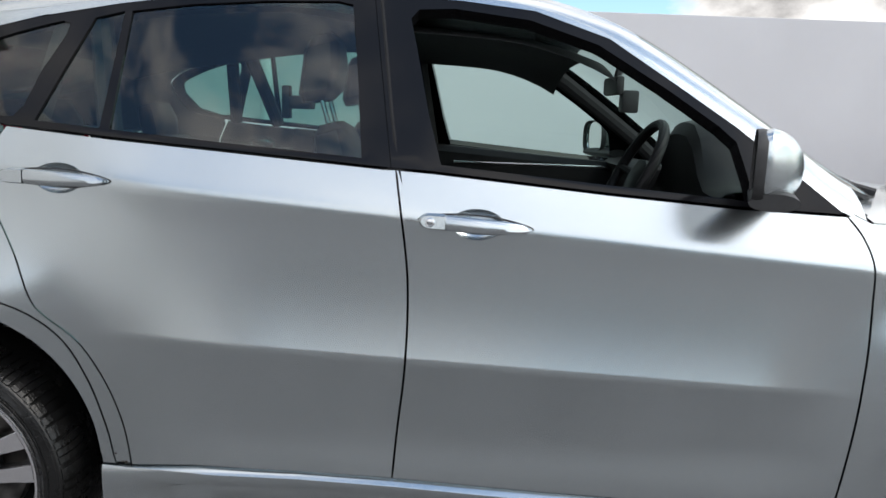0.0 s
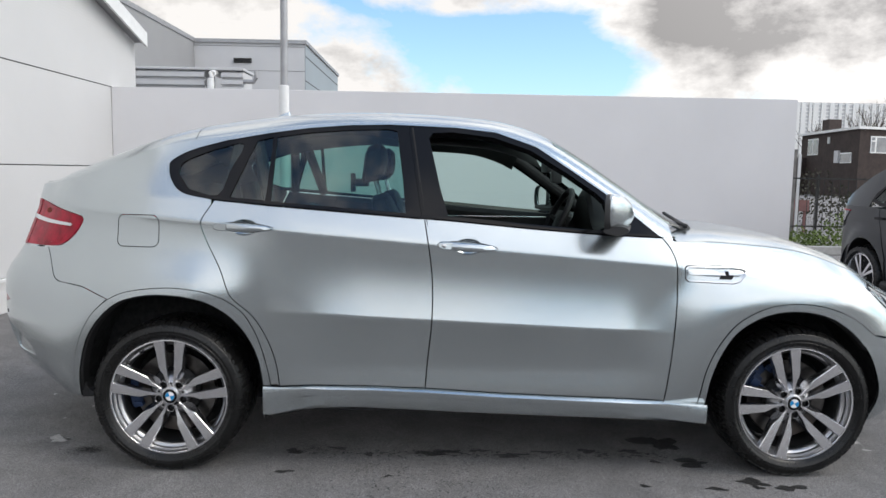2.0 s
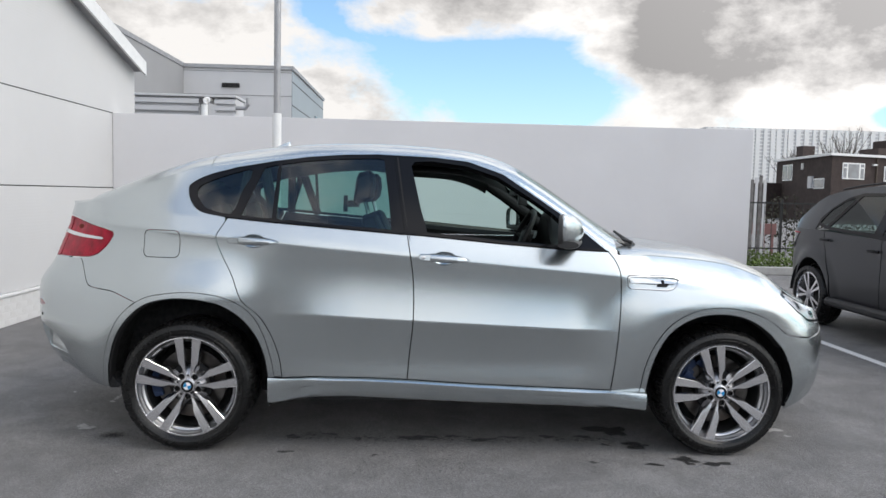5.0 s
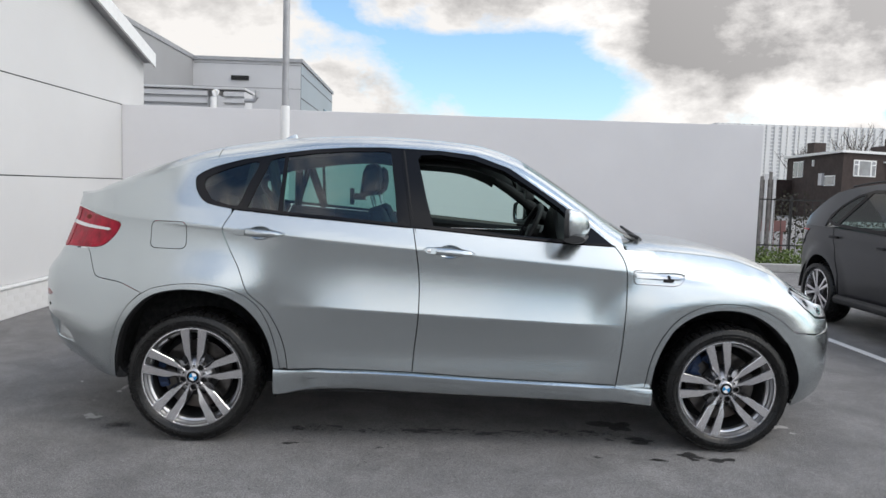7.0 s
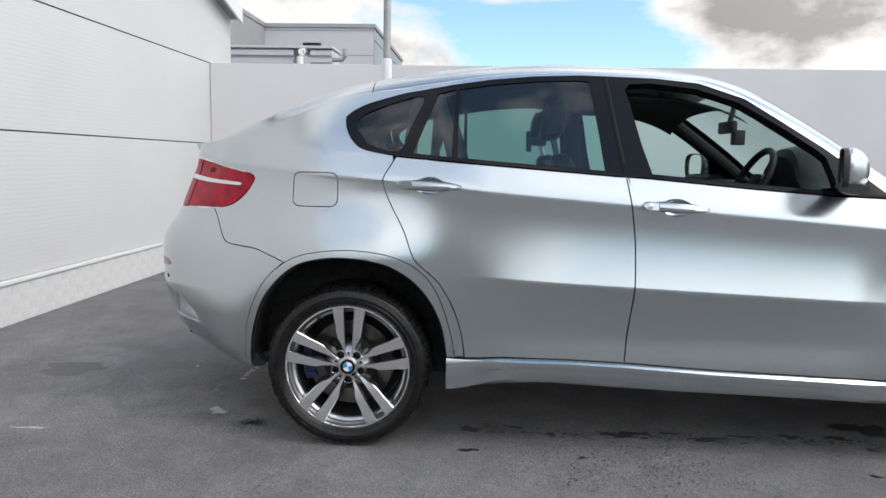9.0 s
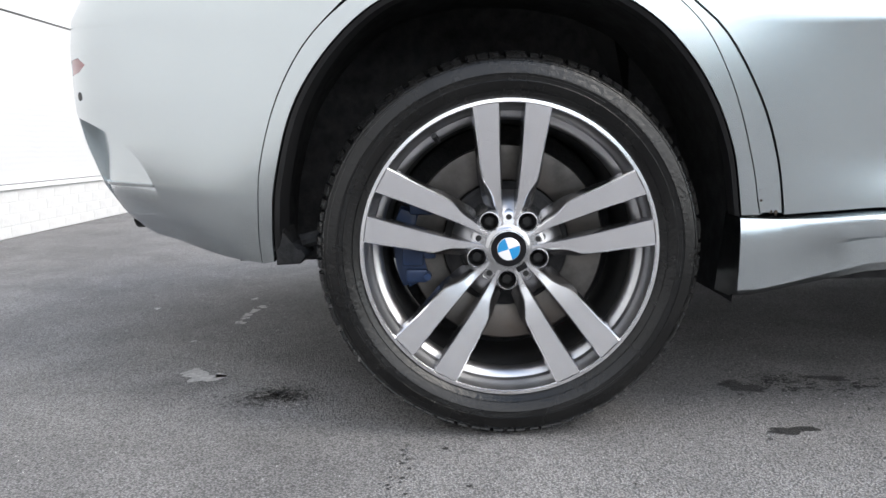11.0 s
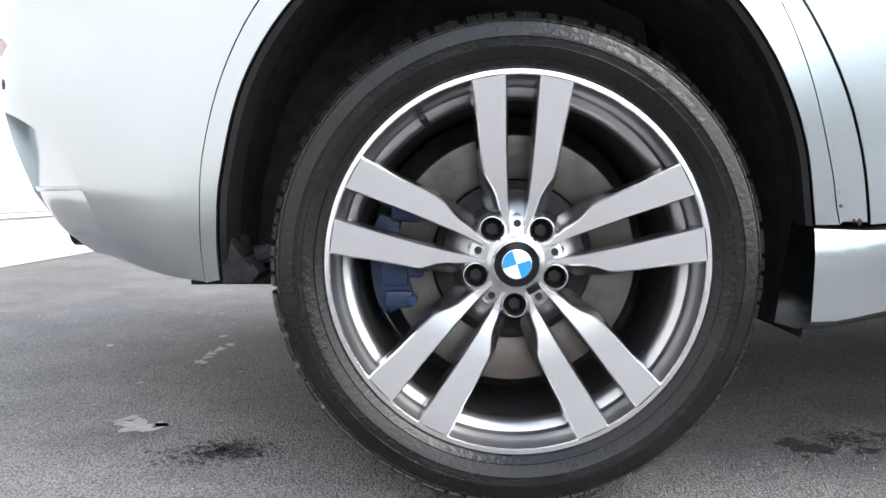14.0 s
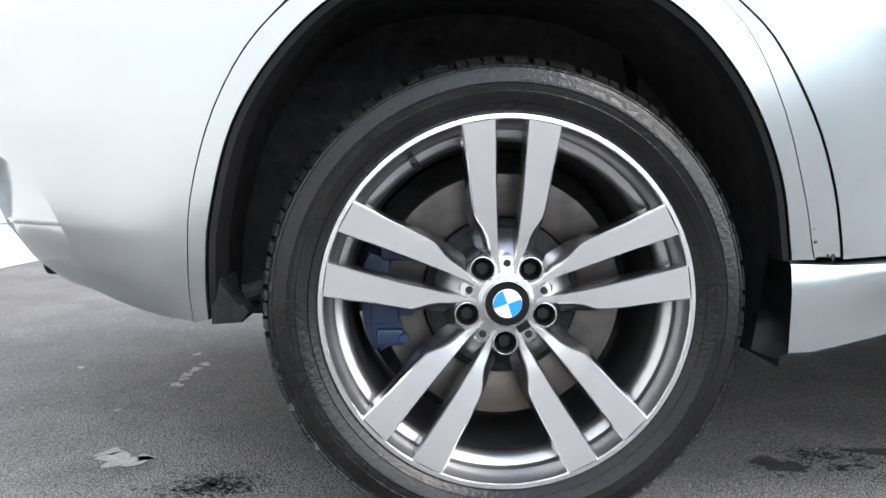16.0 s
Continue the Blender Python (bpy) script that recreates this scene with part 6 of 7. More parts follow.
            for a, b in zip(rows, rows[1:]):
                for k in range(len(a) - 1):
                    bm.faces.new((a[k], a[k + 1], b[k + 1], b[k]))
            bm.faces.new([bm.verts.new((x, yy(0.34), z)) for x, z in arch(x0, 0.425)])
            part("arch_liner", bm, LINER, s)
            bm = bmesh.new()
            lathe(bm, [(0.25, 0.02), (0.262, 0.0), (0.285, -0.015), (0.33, -0.008), (0.352, 0.03), (0.36, 0.08), (0.36, 0.2), (0.34, 0.25)], 48)
            w = part("wheel", bm, TYRE, s, "black tyre on a bright multi-spoke rim")
            bm = bmesh.new()
            lathe(bm, [(0.262, 0.004), (0.25, 0.0), (0.243, 0.02), (0.24, 0.15)], 48)
            part("rim", bm, ALLOY_CUT, w)
            for k in range(10):
                t = Matrix.Rotation(radians(36 * k + (7 if k % 2 else -7)), 4, "Y")
                bm = bmesh.new()
                prism(bm, [(-0.010, 0.05), (0.010, 0.05), (0.017, 0.25), (-0.017, 0.25)], 0.012, 0.05)
                bmesh.ops.transform(bm, matrix=t, verts=bm.verts)
                part("spoke", bm, ALLOY_CUT, w, smooth=False)
            bm = bmesh.new()
            lathe(bm, [(0.0, 0.006), (0.06, 0.012), (0.065, 0.05)], 30)
            part("hub", bm, ALLOY_GREY, w)
            bm = bmesh.new()
            lathe(bm, [(0.0, 0.10), (0.238, 0.10)], 30)
            part("brake_disc", bm, DARK_METAL, w)
            w.matrix_basis = pose(x0, yy(0.015), 0.352, 0, 0, 180 if side else 0)
    # middle of the body: roof, tail, bonnet
    bm = bmesh.new()
    rows = []
    for x in [0.0, 0.03, 0.06, 0.12, 0.18, 0.3, 0.4, 0.6, 0.8, 1.0, 1.2, 1.6, 2.0, 2.4]:
        zt = roof_s(x) - 0.025
        y0 = P(x, zt)[1]
        rows.append([bm.verts.new((short(x), y0 + (W - 2 * y0) * j / 12, zt + 0.04 * (1 - (abs(j - 6) / 6) ** 3))) for j in range(13)])
    for a, b in zip(rows, rows[1:]):
        for k in range(12):
            bm.faces.new((a[k], a[k + 1], b[k + 1], b[k]))
    bmesh.ops.recalc_face_normals(bm, faces=bm.faces)
    part("roof", bm, DARK_PAINT, s)
    bm = bmesh.new()
    rows = []
    for x in (2.4, 2.7, 3.0, 3.3, 3.8):
        zt = roof_s(x) - 0.025
        y0 = max(0.1, P(x, zt)[1])
        rows.append([bm.verts.new((x, y0 + (W - 2 * y0) * j / 12, zt + 0.04 * (1 - (abs(j - 6) / 6) ** 3))) for j in range(13)])
    for a, b in zip(rows, rows[1:]):
        for k in range(12):
            bm.faces.new((a[k], a[k + 1], b[k + 1], b[k]))
    part("windscreen", bm, GLASS_DARK, s)
    bm = bmesh.new()
    rows = []
    for x in (3.75, 4.0, 4.3, 4.6, 4.75):
        zt = belt_s(x)
        y0 = P(x, zt)[1]
        rows.append([bm.verts.new((x, y0 + (W - 2 * y0) * j / 12, zt + 0.06 * (1 - (abs(j - 6) / 6) ** 3))) for j in range(13)])
    for a, b in zip(rows, rows[1:]):
        for k in range(12):
            bm.faces.new((a[k], a[k + 1], b[k + 1], b[k]))
    part("bonnet", bm, DARK_PAINT, s)
    bm = bmesh.new()
    box(bm, short(0.0) - 0.01, short(0.0) + 0.03, 0.48, W - 0.48, 0.40, 1.10, 0.02)
    part("tailgate", bm, DARK_PAINT, s)
    bm = bmesh.new()
    box(bm, 0.45, 4.4, 0.25, W - 0.25, 0.25, 0.45)
    box(bm, 1.2, 3.3, 0.12, W - 0.12, 0.45, 0.98)
    part("floor_pan", bm, LINER, s)
    bm = bmesh.new()
    for y in (0.45, W - 0.45):
        pad(bm, [((1.9, y, 0.95), 0.25, 0.08, 0.2), ((1.8, y, 1.25), 0.22, 0.06, 0.3), ((1.76, y, 1.45), 0.12, 0.05, 0.3)])
    part("seats", bm, LEATHER, s)


LAMP_SMOKE = material("smoked_lamp", (0.20, 0.19, 0.20), 0.15, coat=1.0, spread=0.3, scale=12)


# ---- the yard ----
def build_ground():
    bm = bmesh.new()
    n = 60
    size = 900.0
    cs = [math.copysign((abs(k) / n) ** 3.2, k) * size for k in range(-n, n + 1)]
    grid = [[bm.verts.new((x, y, 0.0)) for x in cs] for y in cs]
    for a, b in zip(grid, grid[1:]):
        for k in range(len(a) - 1):
            bm.faces.new((a[k], a[k + 1], b[k + 1], b[k]))
    g = part("ground", bm, ASPHALT, None, "grey worn asphalt of a parking yard", smooth=False)
    tagged(g, "", "ground", "", "structure")


def blotch(name, label, x, y, rx, ry, mat, seed, z=0.0015, rough=0.5, turn=0.0, n=26, category="stain"):
    """A flat ragged patch lying on the asphalt."""
    random.seed(seed)
    bm = bmesh.new()
    c = bm.verts.new((0, 0, z))
    ph = [random.random() * 6.28 for _ in range(4)]
    ring = []
    for k in range(n):
        a = 2 * math.pi * k / n
        r = 1 + rough * (0.35 * math.sin(2 * a + ph[0]) + 0.3 * math.sin(3 * a + ph[1]) + 0.25 * math.sin(5 * a + ph[2]) + 0.35 * (random.random() - 0.5))
        ring.append(bm.verts.new((rx * r * math.cos(a), ry * r * math.sin(a), z)))
    for k in range(n):
        bm.faces.new((c, ring[k], ring[(k + 1) % n]))
    ob = part(name, bm, mat, None, label, smooth=False)
    ob.matrix_basis = pose(x, y, 0, 0, 0, turn)
    tagged(ob, "", category, "marks on the asphalt", "stuff")


def build_marks():
    dark = [(1.25, 0.25, 0.05, 0.022), (1.33, 0.27, 0.03, 0.015), (1.17, 0.26, 0.03, 0.012), (1.62, 0.23, 0.06, 0.016), (0.91, 0.22, 0.02, 0.012), (2.42, 0.43, 0.075, 0.06), (2.51, 0.16, 0.06, 0.030), (2.72, -0.06, 0.05, 0.022),
            (2.87, -0.12, 0.05, 0.020), (2.72, -0.12, 0.02, 0.012), (0.53, 0.25, 0.03, 0.02), (0.53, 0.0, 0.035, 0.010), (1.02, -0.04, 0.012, 0.01), (2.52, -0.14, 0.035, 0.010), (2.33, 0.17, 0.02, 0.012), (2.24, 0.30, 0.04, 0.016),
            (1.80, 0.28, 0.035, 0.012), (2.02, 0.30, 0.04, 0.014), (2.2, -0.12, 0.02, 0.008), (1.46, 0.29, 0.03, 0.012), (0.75, 0.30, 0.03, 0.012)]
    for k, (x, y, rx, ry) in enumerate(dark):
        blotch("oil_stain", "dark oil stain on the asphalt", x, y, 1.3 * rx, 1.6 * ry, STAIN, 20 + k, 0.0014, 0.8)
    for k, (x, y, rx, ry, t) in enumerate([(-0.705, 0.375, 0.05, 0.035, 0), (-0.745, 0.42, 0.02, 0.02, 20), (-0.768, 0.919, 0.016, 0.022, 20), (-0.768, 0.975, 0.012, 0.016, 0), (-0.772, 1.02, 0.018, 0.018, 40), (-0.765, 1.08, 0.016, 0.026, 10), (-0.754, 1.14, 0.016, 0.020, 0), (-0.815, 1.275, 0.010, 0.016, 0), (-0.84, 0.703, 0.008, 0.008, 0), (-1.114, 1.139, 0.012, 0.012, 0), (-0.665, 0.384, 0.016, 0.016, 0), (-1.48, 0.07, 0.07, 0.012, 4), (3.45, 0.48, 0.06, 0.04, 15), (3.50, 0.36, 0.02, 0.012, 0)]):
        blotch("dried_splash", "dried pale splash on the asphalt", x, y, rx, ry, SPLAT, 120 + k, 0.0014, 0.7, t)
    blotch("pale_patch", "faint pale patch on the asphalt", -1.81, 1.01, 0.20, 0.12, ASPHALT_PALE, 140, 0.0010, 0.5)
    # hairline cracks and tar specks
    random.seed(31)
    bm = bmesh.new()

    def fleck(x, y, r, z=0.0016):
        ring = [bm.verts.new((x + r * random.uniform(0.6, 1.5) * math.cos(a), y + r * random.uniform(0.4, 1.1) * math.sin(a), z)) for a in [2 * math.pi * k / 7 for k in range(7)]]
        bm.faces.new(ring)
    for (xa, ya), (xb, yb), n in (((-0.139, 0.088), (-0.223, -0.223), 34), ((-0.223, -0.223), (-0.28, -0.605), 40), ((0.974, 0.144), (0.815, -0.111), 34), ((0.815, -0.111), (0.70, -0.28), 10)):
        for k in range(n):
            f = k / n
            fleck(xa + (xb - xa) * f + 0.012 * math.sin(9 * f) + random.gauss(0, 0.006), ya + (yb - ya) * f + random.gauss(0, 0.012), random.uniform(0.0012, 0.0045), 0.0018)
    for _ in range(420):
        fleck(random.gauss(1.25, 0.32), random.gauss(-0.12, 0.16), random.uniform(0.0015, 0.006))
    for _ in range(260):
        fleck(random.uniform(0.5, 2.4), random.gauss(0.24, 0.03), random.uniform(0.003, 0.011))
    for _ in range(520):
        fleck(random.gauss(-0.49, 0.045), random.gauss(0.235, 0.028), random.uniform(0.0012, 0.0048))
    for _ in range(160):
        fleck(random.gauss(0.62, 0.03), random.gauss(0.29, 0.02), random.uniform(0.0012, 0.0045))
    for _ in range(500):
        fleck(random.uniform(-3, 5), random.uniform(-1.5, 2.5), random.uniform(0.0015, 0.006))
    tagged(part("tar_speck", bm, STAIN, None, "small dark tar specks and hairline cracks in the asphalt", smooth=False), "", "tar specks", "", "stuff")
    bm = bmesh.new()
    box(bm, 5.36, 5.45, -3.0, 5.6, 0.0, 0.004)
    tagged(part("bay_line", bm, LINE_PAINT, None, "white painted parking bay line", smooth=False), "", "road marking", "", "structure")
    # fine gravel grains loose on the yard near the wheel
    random.seed(9)
    bm = bmesh.new()
    for _ in range(1500):
        x, y = random.uniform(-1.6, 1.2), random.uniform(-0.8, 1.9)
        s = random.uniform(0.0008, 0.0026)
        top = bm.verts.new((x, y, s))
        base = [bm.verts.new((x + s * math.cos(a), y + s * math.sin(a), 0.0)) for a in (0.3, 2.4, 4.5)]
        for k in range(3):
            bm.faces.new((base[k], base[(k + 1) % 3], top))
    tagged(part("grit", bm, SPLAT, None, "loose pale grit on the asphalt", smooth=False), "", "grit", "", "stuff")


WEATHERED = material("weathered_timber", (0.16, 0.15, 0.145), 0.85, spread=0.3, scale=6)
ASPHALT_PALE = material("pale_asphalt", (0.12, 0.118, 0.115), 0.85, spread=0.25, scale=200, bump=0.003, bump_scale=170)


def build_walls():
    # rear boundary wall
    bm = bmesh.new()
    box(bm, -2.865, 5.84, 6.146, 6.40, 0.0, 2.412, 0.006)
    w = part("wall_north", bm, WHITE_WALL, None, "smooth white rendered boundary wall", smooth=False)
    tagged(w, "", "wall", "", "structure")
    # side building: panel wall in the plane x = -2.87, gable top
    wall = thing("wall_west", "white panelled wall of a gabled building above a painted plinth", "wall", kind="structure")
    XW = -2.87
    def roof_z(y):
        return 3.085 + (6.93 - y) * 0.2585 if y > -2 else max(3.085, 5.393 + (y + 2) * 0.2585)
    g = 0.006
    rows = [(0.33 + g, 1.414 - g), (1.414 + g, 2.410 - g)]
    for z0, z1 in rows:
        for y0, y1 in ((-9.0, -8.2), (-8.2 + 0.012, -3.6), (-3.6 + 0.012, 1.0), (1.0 + 0.012, 6.93)):
            bm = bmesh.new()
            box(bm, XW - 0.10, XW, y0, y1, z0, z1, 0.003)
            part("panel", bm, WHITE_CLAD, wall, smooth=False)
    bm = bmesh.new()
    ys = [-9.0 + (6.93 + 9.0) * k / 40 for k in range(41)]
    a = [bm.verts.new((XW, y, 2.410 + g)) for y in ys]
    b = [bm.verts.new((XW, y, roof_z(y))) for y in ys]
    for k in range(40):
        bm.faces.new((a[k], a[k + 1], b[k + 1], b[k]))
    c = [bm.verts.new((XW - 0.1, 6.93, z)) for z in (2.41 + g, roof_z(6.93))]
    bm.faces.new((a[-1], c[0], c[1], b[-1]))
    bmesh.ops.recalc_face_normals(bm, faces=bm.faces)
    part("gable_panel", bm, WHITE_CLAD, wall, smooth=False)
    bm = bmesh.new()
    box(bm, XW - 0.30, XW - 0.02, -9.0, 6.92, 0.0, 2.9)
    part("core", bm, JOINT, wall, "dark joint behind the panels", smooth=False)
    bm = bmesh.new()
    box(bm, XW - 0.1, XW + 0.012, -9.0, 6.14, 0.0, 0.30, 0.006)
    part("plinth", bm, CONCRETE, wall, "rough white painted plinth", smooth=False)
    # painted bricks of the plinth, four courses in running bond
    bm = bmesh.new()
    box(bm, -0.004, 0.005, -0.1062, 0.1062, -0.0345, 0.0345, 0.003)
    first = part("brick", bm, CONCRETE, wall, smooth=False)
    random.seed(17)
    for course in range(4):
        for k in range(38):
            y = -2.3 + 0.2175 * k + (0.109 if course % 2 else 0)
            if y > 5.98:
                continue
            b = first if (course, k) == (0, 0) else first.copy()
            if b is not first:
                scene.collection.objects.link(b)
            b.parent = wall
            b.matrix_basis = pose(XW + 0.0082 + random.uniform(-0.0004, 0.0004), y, 0.037 + 0.0735 * course, 0, 0, 0)
    bm = bmesh.new()
    box(bm, XW - 0.05, XW + 0.03, -9.0, 6.14, 0.302, 0.330, 0.003)
    part("drip_flashing", bm, WHITE_PAINT, wall, smooth=False)
    # verge board and soffit
    bm = bmesh.new()
    for o0, o1, h0, h1, m in ((0.0, 0.16, 0.005, 0.045, 0), (0.135, 0.165, -0.045, 0.14, 1)):
        vs = []
        for y in (-2.0, 6.95):
            z = roof_z(y)
            vs.append([bm.verts.new((XW + o, y, z + h)) for o, h in ((o0, h0), (o1, h0), (o1, h1), (o0, h1))])
        for k in range(4):
            f = bm.faces.new((vs[0][k], vs[0][(k + 1) % 4], vs[1][(k + 1) % 4], vs[1][k]))
            f.material_index = m
        for q in vs:
            bm.faces.new(q).material_index = m
    bmesh.ops.recalc_face_normals(bm, faces=bm.faces)
    part("verge_board", bm, [GREY_METAL, WHITE_PAINT], wall, "white verge board over a grey soffit", smooth=False)
    bm = bmesh.new()
    v = [bm.verts.new(p) for p in ((XW + 0.165, -2, roof_z(-2) + 0.14), (XW + 0.165, 6.95, roof_z(6.95) + 0.14), (XW - 6, 6.95, roof_z(6.95) + 0.14), (XW - 6, -2, roof_z(-2) + 0.14))]
    bm.faces.new(v)
    part("roof", bm, GREY_METAL, wall, "grey metal roof", smooth=False)
    # unseen closing wall far behind the camera, added dark to darken the flank's reflections
    bm = bmesh.new()
    box(bm, -60, 60, -38.3, -38, 0, 5.2)
    tagged(part("unseen_south_wall", bm, BROWN_BRICK, None, "plain brown brick wall added unseen to close the yard and darken reflections", smooth=False), "", "wall", "", "structure")


def build_pole():
    p = thing("lamp_post", "slim grey steel post with a white painted foot before the wall", "post", (-0.555, 5.45, 0))
    bm = bmesh.new()
    tube(bm, [(0, 0, 2.36), (0, 0, 9.0)], 0.042, 20)
    part("post", bm, GREY_METAL, p, "galvanised grey shaft")
    bm = bmesh.new()
    tube(bm, [(0, 0, 0), (0, 0, 2.385), (0, 0, 2.39)], [0.056, 0.056, 0.044], 20)
    part("painted_foot", bm, WHITE_PAINT, p, "white painted foot")


def slat_unit(parent, x0, x1, y, z0, z1, n):
    bm = bmesh.new()
    box(bm, x0, x1, y + 0.06, y + 0.6, z0, z1, 0.005)
    part("casing", bm, GREY_CLAD, parent, smooth=False)
    for k in range(n):
        z = z0 + (z1 - z0) * (k + 0.5) / n
        bm = bmesh.new()
        box(bm, x0, x1, y, y + 0.065, z - (z1 - z0) / n * 0.32, z + (z1 - z0) / n * 0.25, 0.004)
        part("slat", bm, GREY_CLAD, parent, smooth=False)


def build_far_left():
    # plant on the roof behind the wall
    u = thing("ventilation_unit", "grey louvred ventilation housing behind the wall", "ventilation unit", (0, 0, 2.0), kind="")
    slat_unit(u, -3.6, -2.42, 8.5, 0.56, 0.94, 3)
    slat_unit(u, -2.16, -1.82, 8.5, 0.60, 0.93, 3)
    bm = bmesh.new()
    box(bm, -3.65, -1.8, 8.49, 9.2, 0.945, 0.985, 0.01)
    part("top_sheet", bm, GREY_CLAD, u, smooth=False)
    bm = bmesh.new()
    box(bm, -3.6, -1.6, 8.9, 9.1, -2.0, 0.6)
    part("stand", bm, GREY_CLAD, u, smooth=False)
    bm = bmesh.new()
    tube(bm, [(-1.82, 8.55, 0.78), (-1.66, 8.55, 0.78), (-1.62, 8.55, 0.84), (-1.62, 8.55, 0.95)], 0.035, 10)
    part("pipe_stub", bm, GREY_METAL, u)
    d = thing("duct", "white vertical pipe with a bend behind the wall", "pipe", (-2.29, 8.4, 0))
    bm = bmesh.new()
    tube(bm, [(0, 0, 0), (0, 0, 2.80), (0.01, 0.05, 2.88), (0.02, 0.2, 2.92), (0.02, 0.5, 2.92)], 0.055, 14)
    part("pipe", bm, WHITE_PAINT, d)
    # two storey block further back
    b = thing("grey_building", "flat-roofed pale grey clad building behind the wall", "building")
    bm = bmesh.new()
    box(bm, -6.87, -3.19, 22.0, 30.4, 0.0, 5.60)
    part("wall", bm, GREY_CLAD, b, smooth=False)
    bm = bmesh.new()
    box(bm, -14.0, -6.87, 9.5, 34.0, 0.0, 5.60)
    part("wall", bm, DARK_CLAD, b, "mid-grey clad side wall", smooth=False)
    bm = bmesh.new()
    box(bm, -6.92, -3.12, 21.93, 30.5, 5.60, 5.72)
    part("parapet", bm, GREY_METAL, b, smooth=False)
    bm = bmesh.new()
    box(bm, -14.0, -6.84, 9.4, 34.0, 5.60, 5.74)
    part("parapet", bm, GREY_METAL, b, smooth=False)
    for z in (4.70, 5.50):
        bm = bmesh.new()
        box(bm, -6.87, -3.185, 21.993, 22.02, z - 0.006, z + 0.006)
        part("panel_joint", bm, JOINT, b, smooth=False)
    for x0, x1, z0, z1 in ((-5.56, -4.96, 4.95, 5.11),):
        v = bmesh.new()
        for k in range(4):
            box(v, x0, x1, 21.94, 21.995, z0 + (z1 - z0) * k / 4, z0 + (z1 - z0) * (k + 0.6) / 4)
        part("vent_grille", v, DARK_METAL, b, smooth=False)
    bm = bmesh.new()
    box(bm, -3.189, -3.165, 22.02, 30.38, 0.0, 5.55)
    part("side_cladding", bm, BLUE_CLAD, b, "blue-grey clad end wall", smooth=False)
    for z in (4.40, 5.20):
        bm = bmesh.new()
        box(bm, -3.166, -3.160, 22.02, 30.38, z - 0.02, z + 0.02)
        part("panel_joint", bm, JOINT, b, smooth=False)
    for y in (27.6, 28.6, 29.5):
        bm = bmesh.new()
        box(bm, -3.166, -3.13, y, y + 0.7, 4.25, 4.62)
        part("window", bm, WINDOW_BLACK, b, "small dark window", smooth=False)
    bm = bmesh.new()
    box(bm, -6.87, -6.83, 12.6, 13.5, 3.6, 4.4)
    part("window", bm, WINDOW_DARK, b, smooth=False)
    bm = bmesh.new()
    box(bm, -6.87, -6.80, 15.6, 16.2, 4.62, 4.86)
    part("vent_grille", bm, DARK_METAL, b, smooth=False)


def slab(bm, foot, z0, z1):
    """A footprint given height."""
    low, up = [bm.verts.new((x, y, z0)) for x, y in foot], [bm.verts.new((x, y, z1)) for x, y in foot]
    n = len(foot)
    for k in range(n):
        bm.faces.new((low[k], low[(k + 1) % n], up[(k + 1) % n], up[k]))
    bm.faces.new(up)
    bm.faces.new(low[::-1])
    bmesh.ops.recalc_face_normals(bm, faces=bm.faces)


def on_face(a, b, u0, u1, z0, z1, depth, proud):
    """A block on the wall from a to b, u metres along it."""
    a, b = Vector((*a, 0)), Vector((*b, 0))
    along = (b - a).normalized()
    out = Vector((along.y, -along.x, 0))
    if out.dot(a - Vector((1.2, -4.0, 0))) > 0:
        out = -out
    bm = bmesh.new()
    p, q = a + along * u0, a + along * u1
    foot = [(v + out * d) for v, d in ((p, proud), (q, proud), (q, -depth), (p, -depth))]
    slab(bm, [(v.x, v.y) for v in foot], z0, z1)
    return bm


